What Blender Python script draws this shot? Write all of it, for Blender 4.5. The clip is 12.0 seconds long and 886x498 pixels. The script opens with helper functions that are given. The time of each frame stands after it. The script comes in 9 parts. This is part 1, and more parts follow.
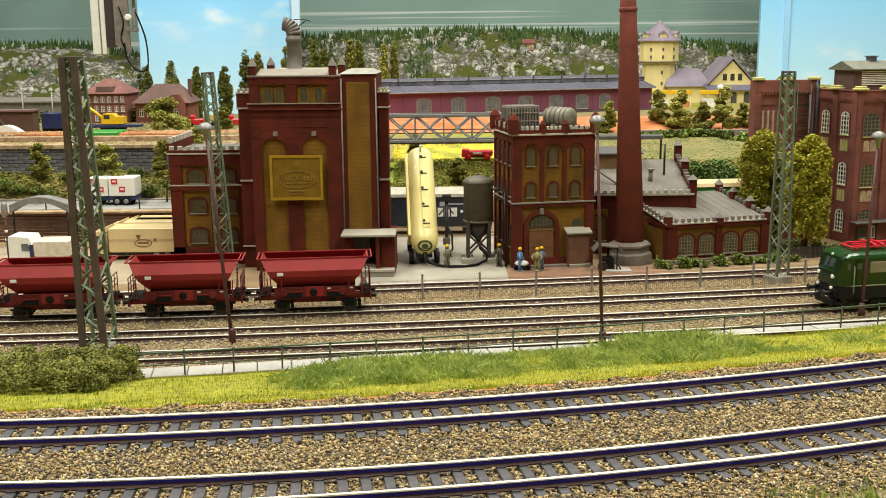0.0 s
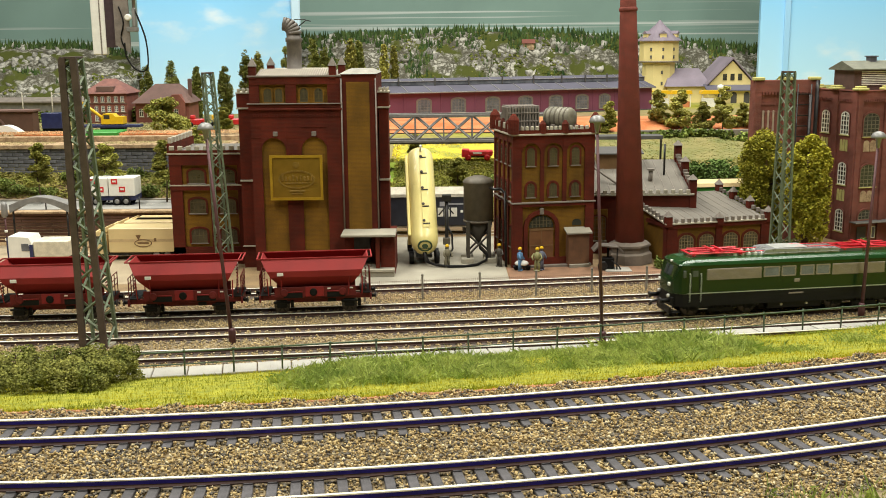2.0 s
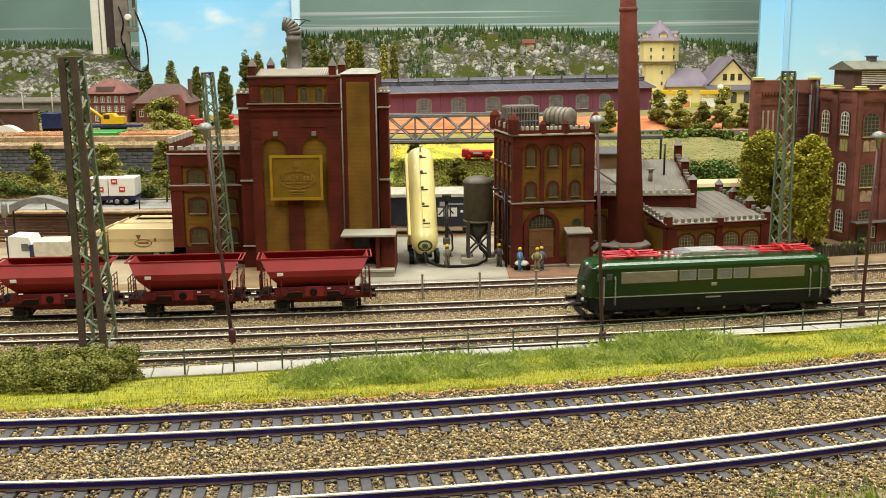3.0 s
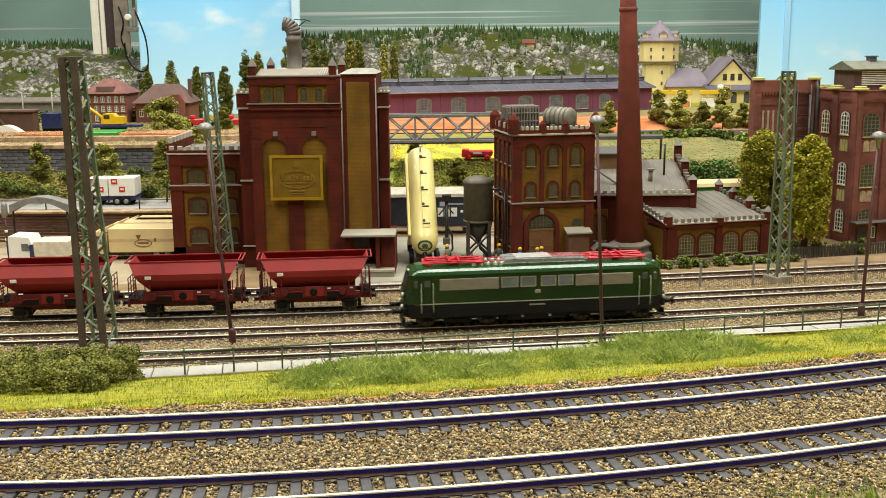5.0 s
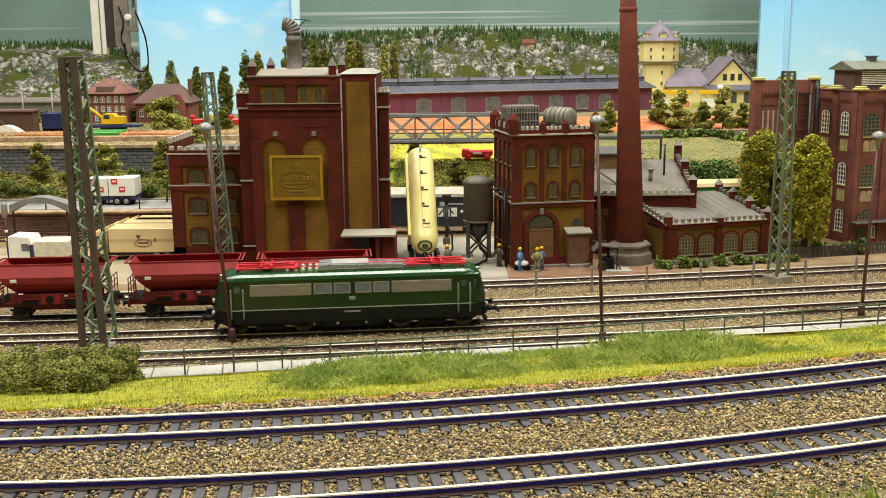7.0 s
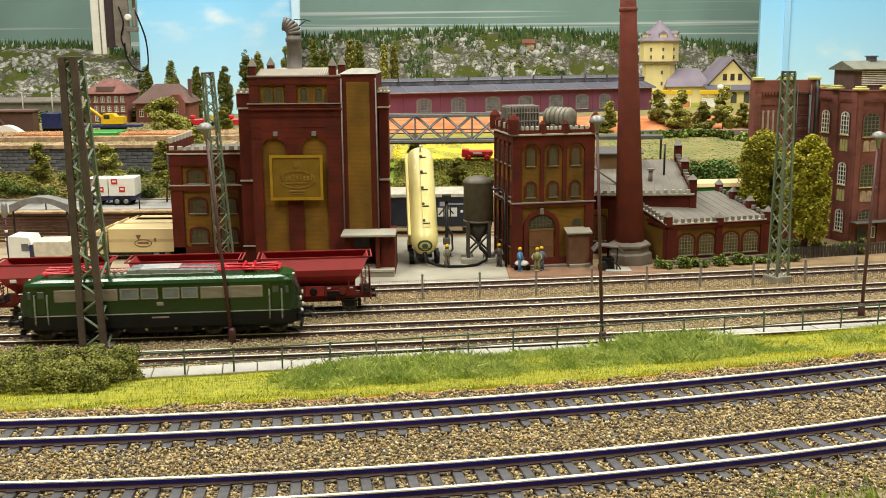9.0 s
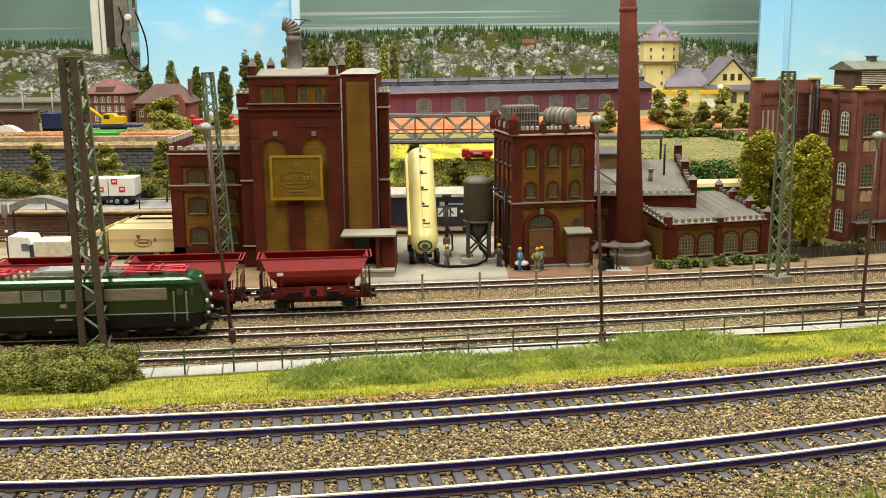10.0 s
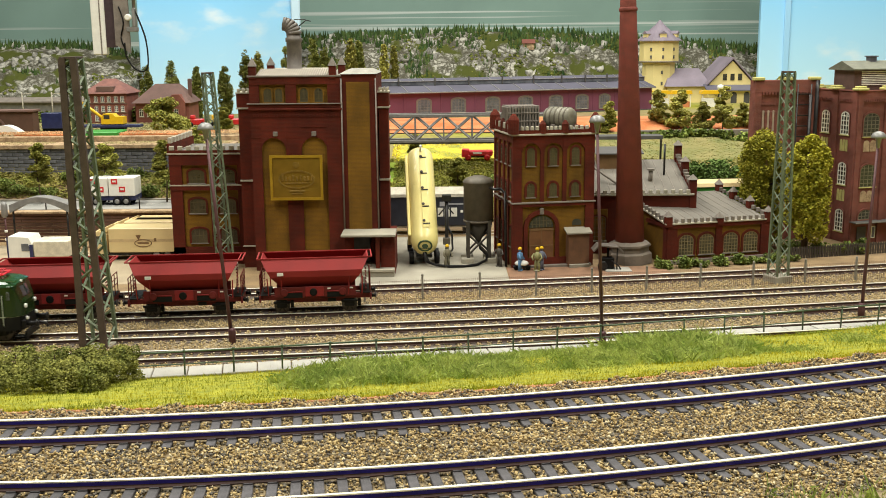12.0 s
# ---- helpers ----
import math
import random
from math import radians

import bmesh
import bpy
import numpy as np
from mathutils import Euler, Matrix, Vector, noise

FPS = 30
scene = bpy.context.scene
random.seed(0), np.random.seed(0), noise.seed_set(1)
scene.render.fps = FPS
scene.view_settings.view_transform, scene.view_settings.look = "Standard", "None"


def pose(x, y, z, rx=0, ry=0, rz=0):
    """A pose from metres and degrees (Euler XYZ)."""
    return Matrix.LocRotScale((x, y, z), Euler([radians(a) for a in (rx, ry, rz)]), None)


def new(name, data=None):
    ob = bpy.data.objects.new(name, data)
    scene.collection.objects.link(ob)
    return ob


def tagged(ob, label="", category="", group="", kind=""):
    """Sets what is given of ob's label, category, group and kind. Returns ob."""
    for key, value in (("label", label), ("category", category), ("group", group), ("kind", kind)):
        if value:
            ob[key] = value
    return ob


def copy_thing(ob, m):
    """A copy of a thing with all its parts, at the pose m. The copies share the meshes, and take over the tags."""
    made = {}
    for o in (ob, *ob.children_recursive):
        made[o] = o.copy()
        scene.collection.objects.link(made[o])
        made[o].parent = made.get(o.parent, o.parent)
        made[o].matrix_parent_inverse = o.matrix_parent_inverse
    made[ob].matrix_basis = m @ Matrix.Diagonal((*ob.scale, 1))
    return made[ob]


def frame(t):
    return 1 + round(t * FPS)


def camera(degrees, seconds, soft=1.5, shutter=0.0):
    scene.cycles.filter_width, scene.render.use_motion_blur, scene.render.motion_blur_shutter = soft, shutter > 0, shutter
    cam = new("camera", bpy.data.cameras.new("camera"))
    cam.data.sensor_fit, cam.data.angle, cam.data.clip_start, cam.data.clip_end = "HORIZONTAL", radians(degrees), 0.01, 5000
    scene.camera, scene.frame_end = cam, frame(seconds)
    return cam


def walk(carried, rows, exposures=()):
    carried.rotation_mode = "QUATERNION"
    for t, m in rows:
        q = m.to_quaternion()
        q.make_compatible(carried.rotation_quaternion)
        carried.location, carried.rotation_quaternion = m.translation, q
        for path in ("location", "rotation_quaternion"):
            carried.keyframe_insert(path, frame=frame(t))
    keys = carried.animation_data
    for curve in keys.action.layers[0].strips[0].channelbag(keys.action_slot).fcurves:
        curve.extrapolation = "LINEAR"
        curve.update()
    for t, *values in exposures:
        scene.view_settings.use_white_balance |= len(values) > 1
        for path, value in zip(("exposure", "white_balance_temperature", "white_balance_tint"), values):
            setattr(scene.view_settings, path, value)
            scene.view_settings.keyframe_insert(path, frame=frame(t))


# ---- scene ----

# A model railway in 1:87. All geometry below is written in centimetres and brought to metres by U.
U = 0.01
EYE_Z = 18.55

cam = camera(45.93, 12.0, soft=0.95, shutter=0.5)
EYE = pose(0, 0, EYE_Z * U, 90 - 11.04, 0, 0) @ pose(0, 0, 0, 0, 0, -0.5)
walk(cam, [(0.0, EYE), (12.0, EYE)], exposures=[(0.0, 0.0), (12.0, 0.0)])

# ---------------------------------------------------------------- light
world = bpy.data.worlds.new("hall_light")
scene.world = world
world.use_nodes = True
world.node_tree.nodes["Background"].inputs[0].default_value = (1.0, 0.97, 0.92, 1)
world.node_tree.nodes["Background"].inputs[1].default_value = 0.03


def ceiling_lamp(x, y, z, sx, sy, watts, col):
    data = bpy.data.lights.new("ceiling_lamp", "AREA")
    data.shape, data.size, data.size_y, data.energy, data.color = "RECTANGLE", sx * U, sy * U, watts, col
    ob = new("ceiling_lamp", data)
    ob.matrix_world = pose(x * U, y * U, z * U)
    return ob


ceiling_lamp(-60, 40, 138, 25, 150, 28.0, (0.98, 0.975, 0.865))
ceiling_lamp(60, 40, 138, 25, 150, 28.0, (0.98, 0.975, 0.865))
ceiling_lamp(0, 150, 138, 200, 25, 29.5, (0.985, 0.98, 0.90))


# ---------------------------------------------------------------- materials
def mat(name, col, rough=0.7, metal=0.0, var=0.22, scale=150.0, bump=0.15, fine=1800.0, col2=None, piece=0.0, spec=0.5, amount=0.5):
    """Paint or plastic with blotches at one scale and grain at another."""
    m = bpy.data.materials.new(name)
    m.use_nodes = True
    nt = m.node_tree
    b = nt.nodes["Principled BSDF"]
    tc = nt.nodes.new("ShaderNodeTexCoord")
    n1, n2 = nt.nodes.new("ShaderNodeTexNoise"), nt.nodes.new("ShaderNodeTexNoise")
    n1.inputs["Scale"].default_value, n2.inputs["Scale"].default_value = scale, fine
    n1.inputs["Detail"].default_value, n2.inputs["Detail"].default_value = 5, 3
    for n in (n1, n2):
        nt.links.new(tc.outputs["Object"], n.inputs["Vector"])
    c2 = col2 or tuple(min(1, c * (1 + var)) for c in col)
    c1 = col if col2 else tuple(c * (1 - var) for c in col)
    add = nt.nodes.new("ShaderNodeMath")
    add.operation = "MULTIPLY_ADD"
    nt.links.new(n2.outputs["Fac"], add.inputs[0])
    add.inputs[1].default_value = 0.6
    nt.links.new(n1.outputs["Fac"], add.inputs[2])
    ramp = nt.nodes.new("ShaderNodeMapRange")
    nt.links.new(add.outputs[0], ramp.inputs[0])
    ramp.inputs[1].default_value, ramp.inputs[2].default_value = 0.8 - 0.3 * amount * 2 + 0.1, 0.8 + 0.3 * amount * 2 - 0.1
    mix = nt.nodes.new("ShaderNodeMix")
    mix.data_type = "RGBA"
    nt.links.new(ramp.outputs[0], mix.inputs[0])
    mix.inputs[6].default_value, mix.inputs[7].default_value = (*c1, 1), (*c2, 1)
    out = mix.outputs[2]
    if piece:
        info = nt.nodes.new("ShaderNodeObjectInfo")
        geo = nt.nodes.new("ShaderNodeNewGeometry")
        sm = nt.nodes.new("ShaderNodeMath")
        sm.operation = "ADD"
        nt.links.new(info.outputs["Random"], sm.inputs[0])
        nt.links.new(geo.outputs["Random Per Island"], sm.inputs[1])
        mr = nt.nodes.new("ShaderNodeMapRange")
        nt.links.new(sm.outputs[0], mr.inputs[0])
        mr.inputs[1].default_value, mr.inputs[2].default_value = 0.0, 2.0
        mr.inputs[3].default_value, mr.inputs[4].default_value = 1 - piece, 1 + piece
        hs = nt.nodes.new("ShaderNodeHueSaturation")
        nt.links.new(mr.outputs[0], hs.inputs["Value"])
        nt.links.new(out, hs.inputs["Color"])
        out = hs.outputs[0]
    nt.links.new(out, b.inputs["Base Color"])
    b.inputs["Metallic"].default_value = metal
    b.inputs["Specular IOR Level"].default_value = spec
    rr = nt.nodes.new("ShaderNodeMapRange")
    nt.links.new(n1.outputs["Fac"], rr.inputs[0])
    rr.inputs[3].default_value, rr.inputs[4].default_value = max(0.05, rough - 0.12), min(1, rough + 0.12)
    nt.links.new(rr.outputs[0], b.inputs["Roughness"])
    if bump:
        bp = nt.nodes.new("ShaderNodeBump")
        bp.inputs["Strength"].default_value, bp.inputs["Distance"].default_value = bump, 0.0004
        nt.links.new(n2.outputs["Fac"], bp.inputs["Height"])
        nt.links.new(bp.outputs[0], b.inputs["Normal"])
    return m


def brick_mat(name, col, mortar, w=0.0029, h=0.0011, var=0.25, gap=0.00013):
    """Embossed brickwork at its model size, on upright walls."""
    m = mat(name, col, 0.8, 0, var, 60, 0, spec=0.22)
    nt = m.node_tree
    b = nt.nodes["Principled BSDF"]
    tc = nt.nodes.new("ShaderNodeTexCoord")
    sep, com = nt.nodes.new("ShaderNodeSeparateXYZ"), nt.nodes.new("ShaderNodeCombineXYZ")
    ad = nt.nodes.new("ShaderNodeMath")
    nt.links.new(tc.outputs["Object"], sep.inputs[0])
    nt.links.new(sep.outputs[0], ad.inputs[0])
    nt.links.new(sep.outputs[1], ad.inputs[1])
    nt.links.new(ad.outputs[0], com.inputs[0])
    nt.links.new(sep.outputs[2], com.inputs[1])
    br = nt.nodes.new("ShaderNodeTexBrick")
    br.inputs["Scale"].default_value = 1
    br.inputs["Brick Width"].default_value, br.inputs["Row Height"].default_value = w, h
    br.inputs["Mortar Size"].default_value = gap
    br.inputs["Mortar Smooth"].default_value = 0.3
    nt.links.new(com.outputs[0], br.inputs["Vector"])
    old = b.inputs["Base Color"].links[0].from_socket
    mul = nt.nodes.new("ShaderNodeMix")
    mul.data_type = "RGBA"
    nt.links.new(br.outputs["Fac"], mul.inputs[0])
    nt.links.new(old, mul.inputs[6])
    mul.inputs[7].default_value = (*mortar, 1)
    nt.links.new(mul.outputs[2], b.inputs["Base Color"])
    bp = nt.nodes.new("ShaderNodeBump")
    bp.invert = True
    bp.inputs["Strength"].default_value, bp.inputs["Distance"].default_value = 0.5, 0.0002
    nt.links.new(br.outputs["Fac"], bp.inputs["Height"])
    nt.links.new(bp.outputs[0], b.inputs["Normal"])
    return m


def glass_mat(name, col, rough=0.12):
    m = mat(name, col, rough, 0, 0.35, 90, 0.03)
    return m


RED_BRICK = brick_mat("red_brick", (0.10, 0.0135, 0.006), (0.078, 0.019, 0.009), var=0.42)
OCHRE_BRICK = brick_mat("ochre_brick", (0.185, 0.092, 0.010), (0.125, 0.063, 0.013), var=0.4)
BROWN_BRICK = brick_mat("brown_brick", (0.20, 0.064, 0.048), (0.21, 0.10, 0.075), var=0.4)
CHIMNEY_BRICK = brick_mat("chimney_brick", (0.26, 0.066, 0.050), (0.18, 0.065, 0.05), 0.0028, 0.0009)
STONE_TRIM = mat("pale_stone_trim", (0.40, 0.36, 0.285), 0.8)
TANK_GREY = mat("pale_grey_tank_paint", (0.30, 0.28, 0.24), 0.6)
GREY_TRIM = mat("grey_stone_trim", (0.19, 0.16, 0.135), 0.8)
CAP_YELLOW = mat("mossy_yellow_cap", (0.50, 0.46, 0.16), 0.8)
WINDOW_DARK = glass_mat("dark_window_pane", (0.045, 0.045, 0.034))
CAB_GLASS = glass_mat("dark_cab_glass", (0.05, 0.06, 0.065), 0.1)
WINDOW_BROWN = glass_mat("brown_tinted_pane", (0.075, 0.06, 0.032), 0.3)
VENT_GREY = mat("sooty_grey_vent", (0.12, 0.10, 0.085), 0.55, 0.1, 0.3)
BASE_STONE = mat("brown_grey_base_stone", (0.15, 0.12, 0.095), 0.85, 0, 0.3, 70, 0.4)
SILO_DARK = mat("dark_silo_steel", (0.05, 0.041, 0.031), 0.6, 0.1, 0.25)
WINDOW_FRAME = mat("pale_window_bar", (0.17, 0.15, 0.1), 0.6)
SASH_TAN = mat("tan_window_bar", (0.27, 0.21, 0.11), 0.6)
WINDOW_OLIVE = mat("dark_olive_window_bar", (0.10, 0.078, 0.035), 0.6)
WINDOW_WHITE = mat("white_window_bar", (0.88, 0.85, 0.72), 0.6)
ROOF_FELT = mat("grey_roofing_felt", (0.15, 0.133, 0.11), 0.9, var=0.18, scale=45)
ROOF_DARK = mat("dark_roof_sheet", (0.08, 0.075, 0.07), 0.7)
CONCRETE = mat("weathered_concrete", (0.31, 0.28, 0.22), 0.9, var=0.25, scale=25, bump=0.4)
PAVING = mat("pale_concrete_slab", (0.38, 0.36, 0.32), 0.9, var=0.15, scale=60, bump=0.3, piece=0.12)
SLEEPER = mat("dark_sleeper_plastic", (0.062, 0.056, 0.06), 0.75, var=0.3, scale=300, piece=0.25)
# blue colour fringe along the rails, put into the base colour
RAIL_SIDE = mat("browned_rail_side", (0.022, 0.015, 0.26), 0.5, 0.2, 0.3)
# yard rail heads: the white glint is in the base colour
RAIL_TOP_YARD = mat("worn_yard_rail_head", (0.93, 0.89, 0.80), 0.38, 0.35, 0.08)
SLEEPER_BROWN = mat("brown_sleeper_plastic", (0.085, 0.062, 0.048), 0.8, var=0.3, scale=300, piece=0.3)
RAIL_RUST = mat("rusted_yard_rail_side", (0.050, 0.022, 0.016), 0.7, 0.1, 0.3)
# near-white and hardly metallic, so the polished top carries its highlight as colour
RAIL_TOP = mat("polished_rail_head", (0.92, 0.88, 0.72), 0.38, 0.35, 0.06)
WAGON_RED = mat("matt_red_wagon_paint", (0.255, 0.020, 0.019), 0.6, 0, 0.14, 60, 0.06, spec=0.3)
# wagon red at half value: shade inside and below the hopper is in the colour
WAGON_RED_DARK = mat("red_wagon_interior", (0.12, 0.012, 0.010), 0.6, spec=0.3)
BLACK = mat("black_plastic", (0.006, 0.0055, 0.0055), 0.5, 0, 0.3, spec=0.22)
BLACK_METAL = mat("blackened_metal", (0.03, 0.028, 0.028), 0.4, 0.5, 0.3)
# steel darkened for the shadow that lies under the vehicles
WHEEL_STEEL = mat("dull_wheel_steel", (0.09, 0.08, 0.075), 0.35, 0.8, 0.2)
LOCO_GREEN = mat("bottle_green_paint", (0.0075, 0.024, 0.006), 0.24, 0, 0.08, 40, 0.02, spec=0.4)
# the body's green made lighter: light from above is in the colour
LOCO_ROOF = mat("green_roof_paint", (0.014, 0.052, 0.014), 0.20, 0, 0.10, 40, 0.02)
LOCO_GREY = mat("grey_roof_hood", (0.26, 0.265, 0.27), 0.28, 0.3, 0.1)
GRILLE = mat("grey_brown_grille", (0.27, 0.225, 0.19), 0.5, 0.2, 0.1)
LINE_CREAM = mat("pale_line_paint", (0.3, 0.33, 0.25), 0.4)
PANTO_RED = mat("red_pantograph", (0.55, 0.012, 0.025), 0.35, 0.1, 0.1)
WHITE_PLASTIC = mat("white_plastic", (0.78, 0.76, 0.70), 0.4, 0, 0.06)
CREAM_TANK = mat("cream_tank_paint", (0.74, 0.62, 0.24), 0.35, 0, 0.06, 40, 0.03)
CREAM_BOX = mat("cream_lorry_body", (0.68, 0.52, 0.26), 0.45, 0, 0.08, 50, 0.03)
BROWN_PRINT = mat("brown_print", (0.16, 0.085, 0.035), 0.5)
GREEN_PRINT = mat("dark_green_print", (0.03, 0.06, 0.02), 0.5)
SILO_GREY = mat("brown_grey_silo_paint", (0.115, 0.095, 0.070), 0.6, 0.1, 0.25)
MAST_GREEN = mat("grey_green_mast_paint", (0.15, 0.185, 0.115), 0.55, 0.2, 0.25)
MAST_BROWN = mat("weathered_mast_panel", (0.085, 0.058, 0.046), 0.6, 0.2, 0.25)
LAMP_POLE = mat("dark_purple_brown_pole", (0.095, 0.036, 0.040), 0.5, 0.2, 0.2)
LAMP_CAP = mat("grey_lamp_shade", (0.24, 0.23, 0.22), 0.4, 0.2, 0.12)
FENCE_GREEN = mat("green_rail_paint", (0.055, 0.085, 0.045), 0.5, 0.1, 0.25)
MESH_RUST = mat("rusty_wire_mesh", (0.16, 0.09, 0.06), 0.7, 0.2, 0.25)
POST_GREY = mat("grey_concrete_post", (0.22, 0.195, 0.16), 0.9)
GOLD = mat("gilded_sign", (0.24, 0.138, 0.014), 0.42, 0.35, 0.12)
GOLD_EDGE = mat("gilded_edge", (0.42, 0.25, 0.02), 0.35, 0.3, 0.1)
GOLD_DARK = mat("sign_relief", (0.22, 0.13, 0.02), 0.5, 0.2)
LAWN = mat("static_grass_lawn", (0.17, 0.205, 0.014), 0.95, 0, 0.3, 28, 0, 300, amount=0.3, piece=0.22, col2=(0.47, 0.40, 0.016), spec=0.15)
TUFT = mat("tall_grass_tuft", (0.17, 0.25, 0.045), 0.95, 0, 0.3, 60, 0, piece=0.6, col2=(0.50, 0.54, 0.16), spec=0.2)
HEDGE_LEAF = mat("hedge_leaf", (0.15, 0.175, 0.04), 0.95, 0, 0.3, 60, 0, piece=0.6, col2=(0.42, 0.40, 0.10), spec=0.15)
POPLAR_LEAF = mat("olive_tree_foam", (0.25, 0.25, 0.024), 0.95, 0, 0.3, 250, 0, piece=0.55, col2=(0.54, 0.475, 0.06), spec=0.15)
PINE_LEAF = mat("pine_needle_foam", (0.20, 0.215, 0.045), 0.95, 0, 0.3, 250, 0, piece=0.5, col2=(0.46, 0.43, 0.11), spec=0.15)
FAR_LEAF = mat("far_tree_foam", (0.13, 0.15, 0.035), 0.95, 0, 0.3, 100, 0, piece=0.5, col2=(0.30, 0.29, 0.075), spec=0.15)
STATION_LEAF = mat("olive_conifer_foam", (0.22, 0.23, 0.05), 0.95, 0, 0.3, 100, 0, piece=0.5, col2=(0.46, 0.41, 0.12), spec=0.15)
FAR_LEAF_YELLOW = mat("far_yellow_tree_foam", (0.25, 0.23, 0.05), 0.95, 0, 0.3, 100, 0, piece=0.5, col2=(0.46, 0.42, 0.09))
CONIFER = mat("far_conifer", (0.022, 0.052, 0.016), 0.95, 0, 0.3, 60, 0, piece=0.7, col2=(0.085, 0.12, 0.035), spec=0.1)
BUSH_GREEN = mat("green_flock_bush", (0.10, 0.15, 0.035), 0.95, 0, 0.3, 150, 0, piece=0.6, col2=(0.27, 0.30, 0.075), spec=0.15)
BUSH_RUST = mat("rust_flock_bush", (0.55, 0.28, 0.1), 0.95, 0, 0.3, 150, 0, piece=0.5)
DARK_PICKET = mat("dark_picket_wood", (0.055, 0.042, 0.034), 0.8, 0, 0.3, 120, 0.3, piece=0.3)
BARK = mat("brown_bark", (0.09, 0.055, 0.03), 0.9)
ROAD_GREY = mat("grey_road", (0.28, 0.27, 0.25), 0.9, 0, 0.12, 60, 0.2)
PLANK_BROWN = mat("brown_plank", (0.115, 0.055, 0.035), 0.8, 0, 0.25, 80, 0.3, piece=0.25)
SLATE = mat("slate_grey_stone", (0.085, 0.083, 0.09), 0.85, 0, 0.4, 160, 0.9, 900, piece=0.5)
TAN_STONE = mat("tan_stone", (0.26, 0.175, 0.105), 0.95, 0, 0.2, 130, 0.8, 700, col2=(0.46, 0.33, 0.20), amount=0.35, spec=0.2)
ORANGE = mat("orange_earth", (0.42, 0.125, 0.035), 0.95, 0, 0.3, 40, 0.4, 500, col2=(0.60, 0.22, 0.09), amount=0.4)
GREEN_PLASTIC = mat("green_plastic", (0.045, 0.26, 0.035), 0.45, 0, 0.1)
YELLOW = mat("yellow_plastic", (0.75, 0.45, 0.010), 0.4, 0, 0.06)
YELLOW_FIELD = mat("yellow_flock", (0.24, 0.25, 0.04), 0.95, 0, 0.3, 45, 0.5, 500, col2=(0.64, 0.52, 0.045), amount=0.35)
PURPLE_BRICK = mat("plum_brick", (0.17, 0.048, 0.085), 0.8, 0, 0.15, 30, 0.1)
SHED_ROOF = mat("blue_grey_roof", (0.1, 0.095, 0.125), 0.6, 0, 0.15, 20, 0.1)
CREAM_WALL = mat("cream_render", (0.74, 0.61, 0.27), 0.8, 0, 0.08, 20, 0.1)
PURPLE_ROOF = mat("mauve_slate_roof", (0.20, 0.165, 0.20), 0.7, 0, 0.15, 40, 0.2)
BRICK_FAR = mat("far_red_brick", (0.22, 0.075, 0.055), 0.8, 0, 0.2, 60, 0.1)
BROWN_ROOF = mat("brown_tiled_roof", (0.15, 0.085, 0.07), 0.8, 0, 0.2, 60, 0.2)
STEEL_GREY = mat("grey_bridge_steel", (0.20, 0.19, 0.18), 0.5, 0.2, 0.2)
WINDOW_BLUE = glass_mat("blue_grey_pane", (0.14, 0.15, 0.17))
BLUE_PLASTIC = mat("dark_blue_plastic", (0.02, 0.025, 0.09), 0.4)
RED_PLASTIC = mat("bright_red_plastic", (0.55, 0.015, 0.02), 0.4)
WALL_PAINT = mat("hall_wall_paint", (0.17, 0.165, 0.155), 0.9, 0, 0.05, 3, 0)
FLOOR_GREY = mat("hall_floor", (0.22, 0.21, 0.20), 0.7, 0, 0.1, 4, 0)


def ballast_mat(name, gain=1.0, even=0.0):
    """Mixed stone chips: grey, brown, ochre and pale ones side by side."""
    m = mat(name, (0.4, 0.3, 0.15), 0.95, 0, 0.3, 400, 0.2)
    nt = m.node_tree
    geo, ramp = nt.nodes.new("ShaderNodeNewGeometry"), nt.nodes.new("ShaderNodeValToRGB")
    ramp.color_ramp.interpolation = "CONSTANT"
    el = ramp.color_ramp.elements
    for k, (p, c) in enumerate(((0.0, (0.036, 0.040, 0.056)), (0.17, (0.10, 0.095, 0.085)), (0.30, (0.21, 0.14, 0.06)), (0.45, (0.37, 0.25, 0.095)), (0.64, (0.46, 0.335, 0.145)), (0.80, (0.54, 0.39, 0.175)), (0.93, (0.62, 0.53, 0.34)))):
        e = el[k] if k < 2 else el.new(p)
        e.position, e.color = p, (*(gain * (v * (1 - even) + w * even) for v, w in zip(c, (0.34, 0.26, 0.14))), 1)
    nt.links.new(geo.outputs["Random Per Island"], ramp.inputs[0])
    old = nt.nodes["Principled BSDF"].inputs["Base Color"].links[0].from_socket
    mx = nt.nodes.new("ShaderNodeMix")
    mx.data_type = "RGBA"
    mx.inputs[0].default_value = 0.8
    nt.links.new(old, mx.inputs[6])
    nt.links.new(ramp.outputs[0], mx.inputs[7])
    nt.links.new(mx.outputs[2], nt.nodes["Principled BSDF"].inputs["Base Color"])
    return m


BALLAST_MIX = ballast_mat("mixed_ballast_chip")
YARD_CHIP = ballast_mat("pale_yard_chip", 1.22, 0.45)


